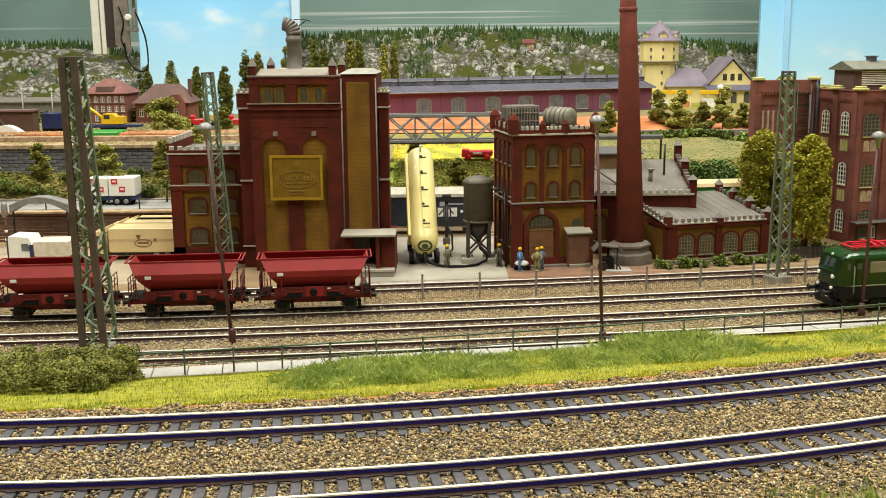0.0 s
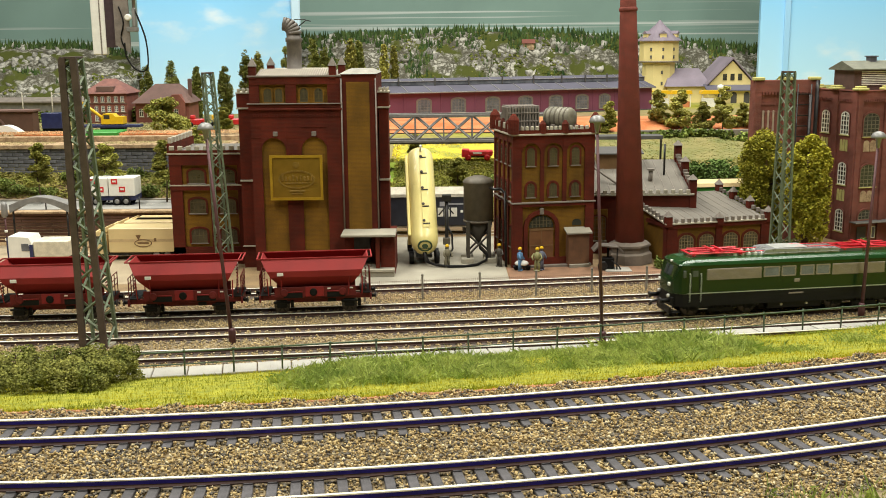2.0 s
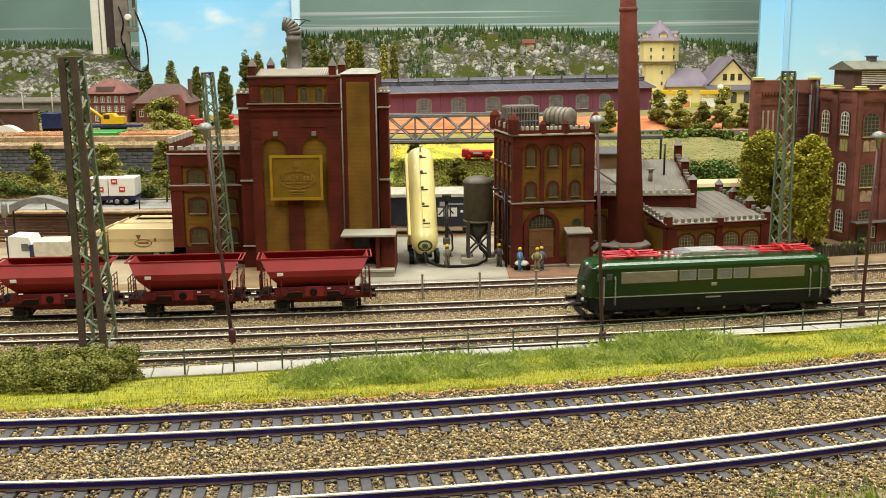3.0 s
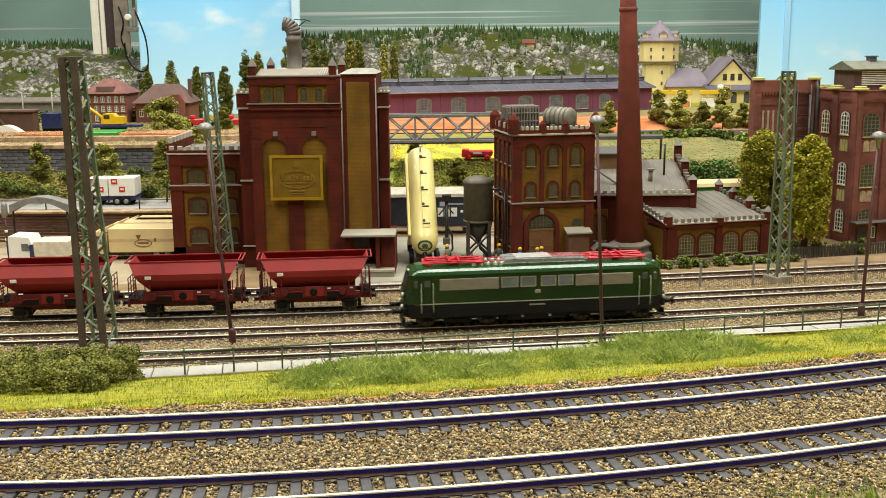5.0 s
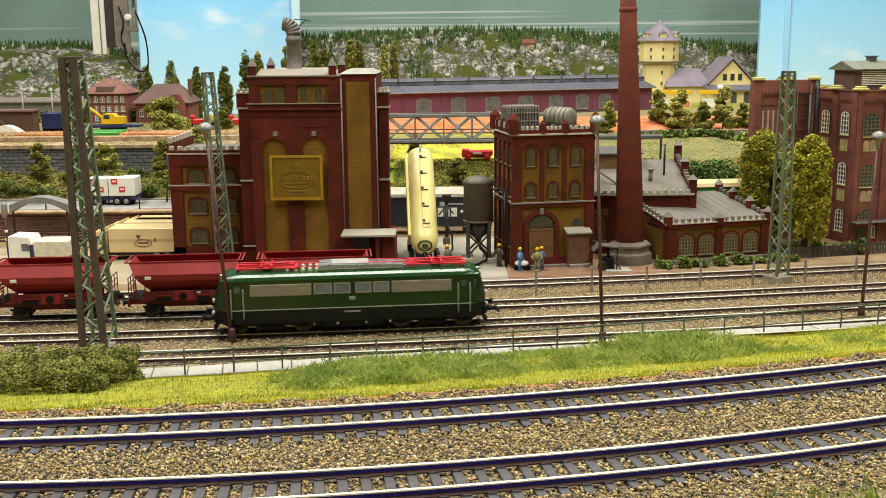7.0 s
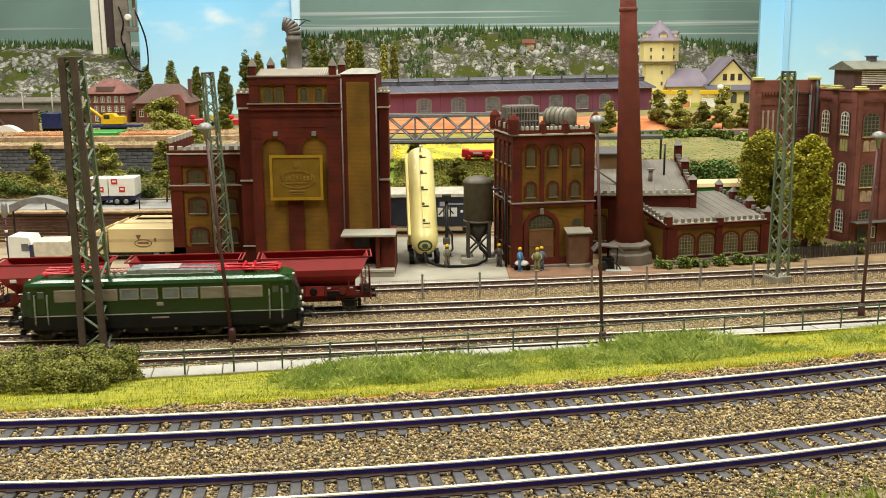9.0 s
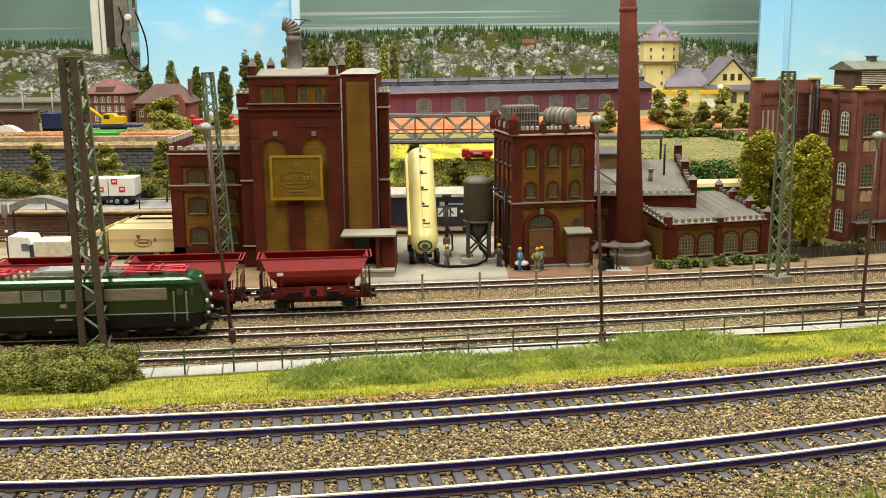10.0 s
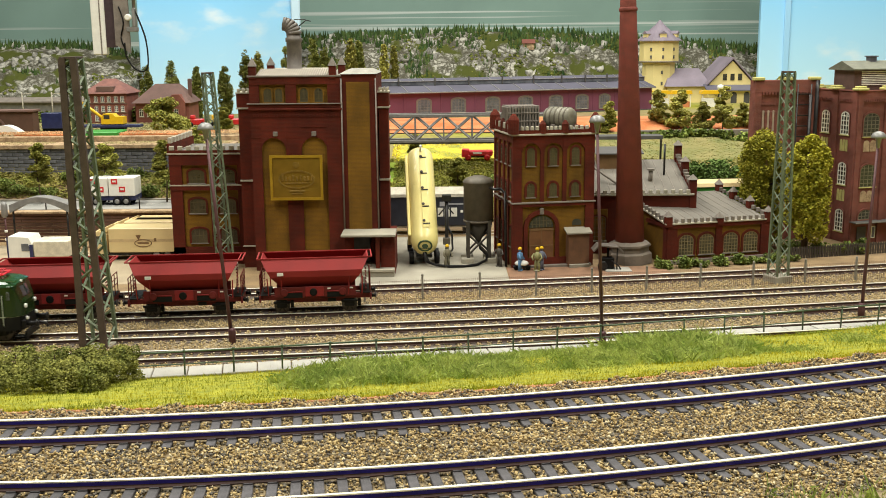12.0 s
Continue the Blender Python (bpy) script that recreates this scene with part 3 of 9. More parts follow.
def water_mat():
    """The grey-green panel behind the hills with thin pale streaks lying along it."""
    m = mat("grey_green_streaked_panel", (0.25, 0.375, 0.325), 0.6, 0, 0.10, 6, 0)
    nt = m.node_tree
    b = nt.nodes["Principled BSDF"]
    tc = nt.nodes.new("ShaderNodeTexCoord")
    mp = nt.nodes.new("ShaderNodeMapping")
    mp.inputs["Scale"].default_value = (0.9, 1, 95)
    n = nt.nodes.new("ShaderNodeTexNoise")
    n.inputs["Scale"].default_value, n.inputs["Detail"].default_value = 1.0, 2
    r = nt.nodes.new("ShaderNodeMapRange")
    r.inputs[1].default_value, r.inputs[2].default_value = 0.58, 0.66
    nt.links.new(tc.outputs["Object"], mp.inputs[0])
    nt.links.new(mp.outputs[0], n.inputs["Vector"])
    nt.links.new(n.outputs["Fac"], r.inputs[0])
    old = b.inputs["Base Color"].links[0].from_socket
    mx = nt.nodes.new("ShaderNodeMix")
    mx.data_type = "RGBA"
    nt.links.new(r.outputs[0], mx.inputs[0])
    nt.links.new(old, mx.inputs[6])
    mx.inputs[7].default_value = (0.62, 0.68, 0.64, 1)
    nt.links.new(mx.outputs[2], b.inputs["Base Color"])
    return m


def backdrop():
    sky = sky_mat()
    for x0, x1 in ((-61, -28.4), (64.3, 120)):
        tagged(part("backdrop_sky", Geo().box(x0, x1, 215, 216.5, 3, 60, 0.2), sky), "painted blue sky board with soft white clouds", "backdrop", kind="structure")
    tagged(part("backdrop_panel", Geo().box(-121, 121, 272, 274, 0, 60), water_mat()), "grey-green panel with pale streaks behind the hills", "backdrop", kind="structure")
    tagged(part("trim", Geo().box(-30.0, -28.2, 214.2, 214.9, 8, 60, 0.2), mat("pale_blue_strip", (0.60, 0.80, 0.95), 0.5, 0, 0.03, 5, 0)), "pale blue edge strip of the sky board", "trim", kind="structure")
    tagged(part("trim", Geo().box(69.0, 70.2, 214.6, 214.9, 8, 60, 0.1), mat("pale_strip", (0.36, 0.66, 0.95), 0.5, 0, 0.03, 5, 0)), "pale blue joint strip of the sky board", "trim", kind="structure")


backdrop()


# ---------------------------------------------------------------- tracks
def track(name, line, x0, x1, z, label, ties=0.67, side=None, head=0.046, tie=None):
    t = thing(name, 0, 0, 0, label, "track", "railway tracks")
    n = int((x1 - x0) / 0.8)
    xs = [x0 + (x1 - x0) * i / n for i in range(n + 1)]

    def off(x, d):
        s = (line(x + 0.05) - line(x - 0.05)) / 0.1
        k = math.hypot(1, s)
        return x - s * d / k, line(x) + d / k

    for d in (-0.86, 0.86):
        for nm, prof, m in (("rail", [(-0.04, -0.17), (0.04, -0.17), (0.05, -0.05), (-0.05, -0.05)], side or RAIL_RUST),
                            ("rail_foot", [(-0.13, -0.27), (0.13, -0.27), (0.13, -0.23), (0.045, -0.2), (0.042, -0.17), (-0.042, -0.17), (-0.045, -0.2), (-0.13, -0.23)], RAIL_RUST),
                            ("rail_head", [(-head, -0.05), (head, -0.05), (head, -0.012), (head * 0.78, 0), (-head * 0.78, 0), (-head, -0.012)], RAIL_TOP if side else RAIL_TOP_YARD)):
            g = Geo()
            k = len(prof)
            vs = []
            for x in xs:
                for a, b in prof:
                    px, py = off(x, d + a)
                    vs.append((px, py, z + b))
            fs = [(i * k + j, i * k + (j + 1) % k, (i + 1) * k + (j + 1) % k, (i + 1) * k + j) for i in range(len(xs) - 1) for j in range(k)]
            g.add(vs, fs + [tuple(range(k)), tuple(range(len(vs) - k, len(vs)))])
            part(nm, g, m, t)
    me = Geo().box(-0.15, 0.15, -1.48, 1.48, -0.44, -0.275, 0.02)
    me.box(-0.13, 0.13, -1.05, -0.68, -0.275, -0.235).box(-0.13, 0.13, 0.68, 1.05, -0.275, -0.235)
    me = me.mesh("sleeper")
    for i in range(int((x1 - x0) / ties)):
        x = x0 + 0.3 + i * ties
        part("sleeper", me, tie or SLEEPER_BROWN, t, x=x, y=line(x), z=z, rz=math.degrees(math.atan((line(x + 0.1) - line(x - 0.1)) / 0.2)) + random.uniform(-1.2, 1.2))
    return t


def ballast(name, inside, x0, x1, y0, y1, z, count, size, label, shape=STONE, seed=3, chips=None):
    rng = np.random.default_rng(seed)
    x, y = rng.uniform(x0, x1, count), rng.uniform(y0, y1, count)
    keep = inside(x, y)
    x, y = x[keep], y[keep]
    s = size * rng.uniform(0.55, 1.35, len(x))
    scatter(name, *shape, np.stack([x, y, z + rng.uniform(-0.04, 0.05, len(x))], 1), s, chips or BALLAST_MIX, seed=seed, label=label, jitter=0.75)


track("railway_track", track_a, -34, 34, TOP, "nickel-silver curved main track on dark sleepers in ballast", side=RAIL_SIDE, head=0.055, tie=SLEEPER)
track("railway_track", track_b, -34, 34, TOP, "nickel-silver curved main track on dark sleepers in ballast", side=RAIL_SIDE, head=0.055, tie=SLEEPER)
for nm, d, lab in (("railway_track", 11.5, "siding track with worn rails beside the brewery"), ("railway_track", 4.95, "goods track under the red hopper wagons"),
                   ("railway_track", -0.22, "running track of the green locomotive"), ("railway_track", -5.15, "loop track beside the slab path")):
    track(nm, lambda x, d=d: yard(x) + d, -70, 70, 0.0, lab)


def clear_of(line, x, y, z=0):
    """True away from the rails and, on the sleepers, only now and then."""
    d = np.abs(y - line(x))
    phase = ((x + 100) / 0.67) % 1
    return (np.abs(d - 0.86) > 0.17)


def front_ballast(x, y):
    a, b = track_a(x), track_b(x)
    ok = clear_of(track_a, x, y) & clear_of(track_b, x, y) & (y < a + 2.5 + 0.3 * np.sin(x * 3.1)) & (y > b - 3.4)
    for line, x0 in ((track_a, -34), (track_b, -34)):
        on = (np.abs(y - line(x)) < 1.5)
        s = (0.175 + 0.0083 * x) if line is track_a else (0.163 + 0.011 * x)
        u = ((x + s * (y - line(x)) - x0 - 0.3) / 0.67 + 0.5) % 1
        ok &= ~(on & (np.abs(u - 0.5) < 0.30))
    return ok


ballast("front_ballast", front_ballast, -21, 24, 23, 43, BED + 0.05, 125000, 0.055, "fine mixed beige and grey track ballast", OCTA)


def yard_ballast(x, y):
    c = yard(x)
    ok = (y > path_edge(x) + 1.5) & (y < c + 13)
    for d in (11.5, 4.95, -0.22, -5.15):
        e = np.abs(y - c - d)
        ok &= (np.abs(e - 0.86) > 0.16)
        u = ((x + 0.118 * (y - c - d) + 70 - 0.3) / 0.67 + 0.5) % 1
        ok &= ~((e < 1.5) & (np.abs(u - 0.5) < 0.22))
    return ok


ballast("yard_ballast", yard_ballast, -40, 44, 57, 90, GROUND + 0.09, 115000, 0.064, "fine beige yard ballast between the tracks", OCTA, 5, YARD_CHIP)


# ---------------------------------------------------------------- the electric locomotive
def wheelset(parent, x, r, name="wheelset"):
    g = Geo()
    for s in (-1, 1):
        m = Matrix.Translation((0, s * 0.80, 0)) @ Matrix.Rotation(math.radians(90), 4, "X")
        g.lathe([(r * 0.2, -0.16), (r * 0.82, -0.13), (r, -0.12), (r, 0.08), (r * 0.8, 0.11), (r * 0.2, 0.15)], 20, m)
    g.tube([(0, -0.8, 0), (0, 0.8, 0)], 0.12, 8)
    w = part(name, g, WHEEL_STEEL, parent, "dull steel wheels on their axle", x=x, z=r)
    h = Geo()
    for s in (-1, 1):
        for k in range(6):
            a = k * math.pi / 3
            h.box(r * 0.2, r * 0.75, s * 0.96 - 0.02, s * 0.96 + 0.02, -0.05, 0.05, 0, Matrix.Rotation(a, 4, "Y"))
    part("spokes", h, BLACK_METAL, w)
    return w


def loft(sections, g=None, smooth=False):
    """Joins cross-sections (lists of (y, z) of equal length) at their x."""
    g = g or Geo()
    k = len(sections[0][1])
    vs = [(x, y, z) for x, pr in sections for y, z in pr]
    fs = [(i * k + j, i * k + (j + 1) % k, (i + 1) * k + (j + 1) % k, (i + 1) * k + j) for i in range(len(sections) - 1) for j in range(k)]
    fs += [tuple(range(k)), tuple(range(len(vs) - k, len(vs)))]
    return g.add(vs, fs, smooth)


def pantograph(parent, x, s):
    p = part("pantograph", Geo().box(-1.9, 1.9, -0.85, -0.72, 4.48, 4.60, 0.02).box(-1.9, 1.9, 0.72, 0.85, 4.48, 4.60, 0.02)
             .box(-1.9, -1.75, -0.85, 0.85, 4.48, 4.60, 0.02).box(1.75, 1.9, -0.85, 0.85, 4.48, 4.60, 0.02)
             .box(-0.35, 0.35, -0.6, 0.6, 4.45, 4.64, 0.06), PANTO_RED, parent, "folded red pantograph", x=x)
    g = Geo()
    for y in (-0.55, 0.55):
        g.tube([(-1.75 * s, y, 4.60), (1.5 * s, y * 0.8, 4.72), (-1.7 * s, y * 0.6, 4.82)], 0.085, 6)
        g.tube([(1.75 * s, y, 4.60), (-1.5 * s, y * 0.8, 4.70), (1.7 * s, y * 0.6, 4.80)], 0.08, 6)
    g.tube([(1.5 * s, -0.45, 4.72), (1.5 * s, 0.45, 4.72)], 0.07, 6)
    pieces("arm", g, PANTO_RED, p)
    h = Geo()
    for dx in (-0.3, 0.3):
        h.tube([(dx, -1.0, 4.76), (dx, -0.7, 4.88), (dx, 0.7, 4.88), (dx, 1.0, 4.76)], 0.075, 6)
    pieces("contact_strip", h, PANTO_RED, p)
    for dx in (-1.6, 1.6):
        for y in (-0.75, 0.75):
            part("insulator", Geo().lathe([(0.12, 4.32), (0.16, 4.38), (0.1, 4.42), (0.16, 4.45), (0.1, 4.48), (0.1, 4.5)], 10), PANTO_RED, p, x=dx, y=y)
    return p


def resize(ob, rule, skip="wheelset"):
    """Stretches a thing's parts along x and z by a rule (cm); wheelsets only shift."""
    for c in list(ob.children_recursive):
        if c.name.startswith(skip) or (c.parent and c.parent.name.startswith(skip)):
            if c.parent is ob:
                c.location.x = rule(c.location.x / U, 0)[0] * U
            continue
        up = c.parent.location if c.parent is not ob else Vector()
        base = c.location + up
        for v in c.data.vertices if c.matrix_basis.to_3x3() == Matrix.Identity(3) else ():
            x, z = rule((v.co.x + base.x) / U, (v.co.z + base.z) / U)
            v.co.x, v.co.z = x * U - base.x, z * U - base.z


def loco_shape(x, z):
    return x * 1.065, z * 1.03 if z < 3.6 else 3.708 + (z - 3.6) * 0.68


def locomotive():
    L = thing("electric_locomotive", 0, 0, 0, "bottle-green electric locomotive with black frame and red pantographs", "locomotive")

    def sec(w, top, z0=1.72):
        sh = min(3.62, top - 0.25)
        pr = [(-w, z0), (-w, sh)]
        for k in range(1, 8):
            a = math.pi * k / 8
            pr.append((-w * 0.985 * math.copysign(abs(math.cos(a)) ** 0.75, math.cos(a)), sh + (top - sh) * math.sin(a) ** 0.8))
        return pr + [(w, sh), (w, z0)]

    ends = [(8.42, 0.55, 2.4), (8.37, 0.95, 2.62), (8.24, 1.27, 2.80), (7.97, 1.48, 3.62), (7.8, 1.56, 3.92), (7.5, 1.62, 4.12), (7.0, 1.66, 4.2)]
    secs = [(-x, sec(w, t)) for x, w, t in ends] + [(x, sec(w, t)) for x, w, t in reversed(ends)]
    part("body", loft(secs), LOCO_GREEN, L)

    def roofsec(w, top):
        pr = [(-w - 0.03, 3.60)]
        for k in range(0, 9):
            a = math.pi * k / 8
            pr.append((-(w + 0.02) * math.copysign(abs(math.cos(a)) ** 0.75, math.cos(a)), 3.66 + (top + 0.03 - 3.66) * math.sin(a) ** 0.8))
        return pr + [(w + 0.03, 3.60)]

    rs = [(7.96, 1.42, 3.72), (7.8, 1.55, 3.92), (7.5, 1.61, 4.13), (7.0, 1.66, 4.22)]
    part("roof", loft([(-x, roofsec(w, t)) for x, w, t in rs] + [(x, roofsec(w, t)) for x, w, t in reversed(rs)]), LOCO_ROOF, L, "curved green roof, light from above in its colour")
    fr = [(8.40, 0.65), (8.3, 1.05), (8.1, 1.32), (7.7, 1.55), (7.2, 1.645)]
    plan = [(-x, w) for x, w in fr] + [(x, w) for x, w in reversed(fr)]
    part("frame", loft([(x, [(-w, 0.85), (-w, 1.715), (w, 1.715), (w, 0.85)]) for x, w in plan]), BLACK, L, "black underframe")
    part("line", loft([(x, [(-w - 0.02, 1.70), (-w - 0.02, 1.77), (w + 0.02, 1.77), (w + 0.02, 1.70)]) for x, w in plan]), LINE_CREAM, L, "pale line along the frame")
    for s in (-1, 1):
        y = s * 1.655
        for x0, x1 in ((-6.15, -2.45), (2.45, 6.15)):
            gr = part("grille", Geo().box(x0, x1, y - 0.03, y + 0.03, 2.60, 3.36, 0.02), GRILLE, L, "grey-brown ventilation grille band")
            g = Geo()
            for k in range(9):
                g.box(x0 + 0.05, x1 - 0.05, y - 0.04 * 1.1, y + 0.04 * 1.1, 2.66 + k * 0.075, 2.685 + k * 0.075)
            part("slats", g, GRILLE, gr)
        for x0, x1 in ((-2.3, -1.2), (-1.08, -0.08), (0.22, 1.2), (1.32, 2.3)):
            w = part("window", Geo().ring([(x0, 2.66), (x1, 2.66), (x1, 3.36), (x0, 3.36)], [(x0 + .07, 2.73), (x1 - .07, 2.73), (x1 - .07, 3.29), (x0 + .07, 3.29)], y - 0.03, y + 0.03), GRILLE, L)
            part("pane", Geo().box(x0 + .07, x1 - .07, y - 0.015, y + 0.012, 2.73, 3.29), WINDOW_BLUE, w)
        for c in (-1, 1):
            dx = c * 6.93
            d = part("cab_door", Geo().box(dx - 0.27, dx + 0.27, y - 0.02, y + 0.02, 1.85, 3.45, 0.02), LOCO_GREEN, L)
            part("door_groove", Geo().ring([(dx - 0.29, 1.83), (dx + 0.29, 1.83), (dx + 0.29, 3.47), (dx - 0.29, 3.47)], [(dx - 0.26, 1.86), (dx + 0.26, 1.86), (dx + 0.26, 3.44), (dx - 0.26, 3.44)], y - 0.024, y + 0.024), BLACK, d)
            part("door_window", Geo().box(dx - 0.2, dx + 0.2, y - 0.028, y + 0.028, 2.85, 3.3, 0.03), CAB_GLASS, d)
            for e in (-0.37, 0.37):
                part("handrail", Geo().tube([(dx + e, y, 1.15), (dx + e, y + s * 0.1, 1.25), (dx + e, y + s * 0.1, 3.0), (dx + e, y, 3.1)], 0.03, 6), LINE_CREAM, L)
            part("side_window", Geo().box(c * 7.62 - 0.1, c * 7.62 + 0.1, s * 1.585 - 0.05, s * 1.585 + 0.05, 2.8, 3.3, 0.02), CAB_GLASS, L)
        part("emblem", Geo().box(-0.16, 0.22, y - 0.025, y + 0.025, 2.22, 2.45, 0.02), GRILLE, L)
        part("plate", Geo().box(-0.5, 0.5, s * 1.645 - 0.02, s * 1.645 + 0.02, 1.42, 1.52), GRILLE, L)
        for bx in (-5.0, 5.0):
            g = Geo().box(bx - 2.6, bx + 2.6, s * 1.25 - 0.12, s * 1.25 + 0.12, 0.62, 1.0, 0.05)
            for ax in (-1.95, 1.95):
                g.box(bx + ax - 0.42, bx + ax + 0.42, s * 1.32 - 0.14, s * 1.32 + 0.14, 0.5, 0.92, 0.08)
                g.lathe([(0.22, 0), (0.22, 0.12), (0.1, 0.16)], 12, Matrix.Translation((bx + ax, s * 1.46, 0.72)) @ Matrix.Rotation(math.radians(90 * s), 4, "X"))
            g.box(bx - 0.9, bx + 0.9, s * 1.3 - 0.1, s * 1.3 + 0.1, 0.35, 0.7, 0.06)
            for k in range(5):
                g.tube([(bx - 0.6 + k * 0.3, s * 1.42, 0.65), (bx - 0.6 + k * 0.3, s * 1.42, 1.1)], 0.08, 6)
            part("bogie_side", g, BLACK, L, "black bogie side frame")
        part("battery_box", Geo().box(-1.9, 1.9, s * 1.1 - 0.4, s * 1.1 + 0.4, 0.42, 0.95, 0.06), BLACK, L)
        for vx in (-0.9, 0.85):
            part("valve", Geo().lathe([(0.02, -0.02), (0.09, 0), (0.09, 0.04), (0.02, 0.06)], 10, Matrix.Translation((vx, s * 1.5, 0.68)) @ Matrix.Rotation(math.radians(90 * s), 4, "X")), WHITE_PLASTIC, L, "small white valve")
    for c in (-1, 1):
        m = Matrix.Rotation(math.radians(0 if c > 0 else 180), 4, "Z")
        for y in (-0.48, 0.48):
            g = Geo().add([m @ Vector(p) for p in ((8.29 - 0.1 * (y < 0), y - 0.4, 2.84), (8.29 - 0.1 * (y > 0), y + 0.4, 2.84), (8.07 - 0.08 * (y > 0), y + 0.37, 3.46), (8.07 - 0.08 * (y < 0), y - 0.37, 3.46), (8.12, y - 0.4, 2.80), (8.12, y + 0.4, 2.80), (7.9, y + 0.37, 3.44), (7.9, y - 0.37, 3.44))],
                          [(0, 1, 2, 3), (7, 6, 5, 4), (0, 4, 5, 1), (1, 5, 6, 2), (2, 6, 7, 3), (3, 7, 4, 0)])
            part("windscreen", g, CAB_GLASS, L)
        for y in (-0.88, 0.88):
            part("headlight", Geo().lathe([(0.14, 0), (0.14, 0.12), (0.1, 0.15)], 14, m @ Matrix.Translation((8.31, y, 2.3)) @ Matrix.Rotation(math.radians(90), 4, "Y")), WHITE_PLASTIC, L, "round white headlight")
        for y in (-0.95, 0.95):
            part("marker_light", Geo().lathe([(0.13, 0), (0.13, 0.1), (0.08, 0.14)], 12, m @ Matrix.Translation((8.38, y * 0.9, 1.5)) @ Matrix.Rotation(math.radians(90), 4, "Y")), WHITE_PLASTIC, L, "small white marker light")
        part("top_light", Geo().lathe([(0.12, 0), (0.12, 0.1)], 12, m @ Matrix.Translation((7.9, 0, 3.75)) @ Matrix.Rotation(math.radians(90), 4, "Y")), WHITE_PLASTIC, L)
        part("buffer_beam", Geo().box(c * 8.2, c * 8.42, -1.3, 1.3, 0.95, 1.45, 0.03), BLACK, L)
        for y in (-1.0, 1.0):
            b = part("buffer", Geo().tube([(c * 8.35, y, 1.2), (c * 9.0, y, 1.2)], 0.14, 10), BLACK, L, "black sprung buffer")
            part("buffer_plate", Geo().lathe([(0.24, 0), (0.24, 0.06), (0.15, 0.11)], 16, m @ Matrix.Translation((9.0, -y, 1.2)) @ Matrix.Rotation(math.radians(90), 4, "Y")), BLACK_METAL, b)
            part("step", Geo().box(c * 8.1 - 0.25, c * 8.1 + 0.25, y * 1.4 - 0.12, y * 1.4 + 0.12, 0.42, 0.5, 0.02).box(c * 8.1 - 0.22, c * 8.1 - 0.18, y * 1.35 - 0.04, y * 1.35 + 0.04, 0.45, 1.0), BLACK, L)
        part("coupling", Geo().tube([(c * 8.6, 0, 1.1), (c * 9.25, 0, 0.95), (c * 9.35, 0, 0.7)], 0.09, 6), BLACK_METAL, L)
        part("snow_plough", Geo().box(c * 8.3, c * 8.45, -1.2, 1.2, 0.25, 0.75, 0.05), BLACK, L)
    hood = part("roof_hood", Geo().extrude([(-0.9, 4.12), (4.6, 4.12), (4.5, 4.62), (0.0, 4.78), (-0.6, 4.70)], -0.95, 0.95), LOCO_GREY, L, "grey roof hood", x=-1.3)
    part("hood_rib", Geo().box(-0.7, 4.5, -1.0, 1.0, 4.3, 4.38, 0.02), LOCO_GREY, hood)
    # the hood's bright reflection from above is painted on as this pale cover
    part("hood_top", Geo().box(0.1, 2.4, -0.7, 0.7, 4.7, 4.86, 0.04), mat("pale_hood_top", (0.36, 0.36, 0.34), 0.4), hood, "raised hood cover, top highlight in its pale colour")
    part("roof_box", Geo().box(3.2, 5.0, -0.85, 0.85, 4.1, 4.55, 0.06), mat("brown_grey_roof_box", (0.12, 0.11, 0.095), 0.5), L, "brown-grey roof box", x=0)
    for x in (-3.9, -3.4, -2.95, -2.5, -2.1):
        for y in (-0.7, 0.5):
            part("insulator", Geo().lathe([(0.07, 4.12), (0.14, 4.22), (0.08, 4.3), (0.14, 4.38), (0.08, 4.46), (0.05, 4.55)], 10), WHITE_PLASTIC, L, "white roof insulator", x=x, y=y)
    for y in (-0.7, 0.5):
        part("busbar", Geo().tube([(-6, y, 4.5), (-2.0, y, 4.58), (0.5, y * 0.8, 4.84), (4.8, y * 0.8, 4.72), (6, y * 0.8, 4.6)], 0.05, 6), PANTO_RED, L, "red roof busbar")
    part("walkway", Geo().box(-8, -1.8, -1.28, -1.18, 4.02, 4.08).box(3, 8, -1.28, -1.18, 4.02, 4.08), LOCO_ROOF, L)
    pantograph(L, -5.15, 1)
    pantograph(L, 5.3, -1)
    # filler added to keep the space below the frame as dark as its shadow
    part("underbody", Geo().box(-7.9, 7.9, -0.55, 0.55, 0.5, 0.95, 0.08).box(-2.3, 2.3, -0.95, 0.95, 0.3, 0.9, 0.08), BLACK, L, "black filler boxes for the shade under the frame")
    ws = [wheelset(L, x, 0.70) for x in (-6.95, -3.05, 3.05, 6.95)]
    resize(L, loco_shape)
    return L, ws


LOCO, LOCO_WHEELS = locomotive()

# seconds, x of its middle
RUN = [(0.0, 35.95), (0.5, 33.1), (1.0, 30.15), (1.5, 27.15), (2.0, 24.15), (2.5, 21.18), (3.0, 18.2), (4.0, 12.15), (5.0, 6.05), (5.5, 2.95), (6.0, -0.15), (6.5, -3.15),
       (7.0, -6.15), (8.0, -12.25), (9.0, -18.35), (9.5, -21.37), (10.0, -24.37), (10.5, -27.32), (11.0, -30.22), (11.5, -33.05), (12.0, -35.8)]


def loco_x(t):
    return float(np.interp(t, [a for a, _ in RUN], [b for _, b in RUN]))


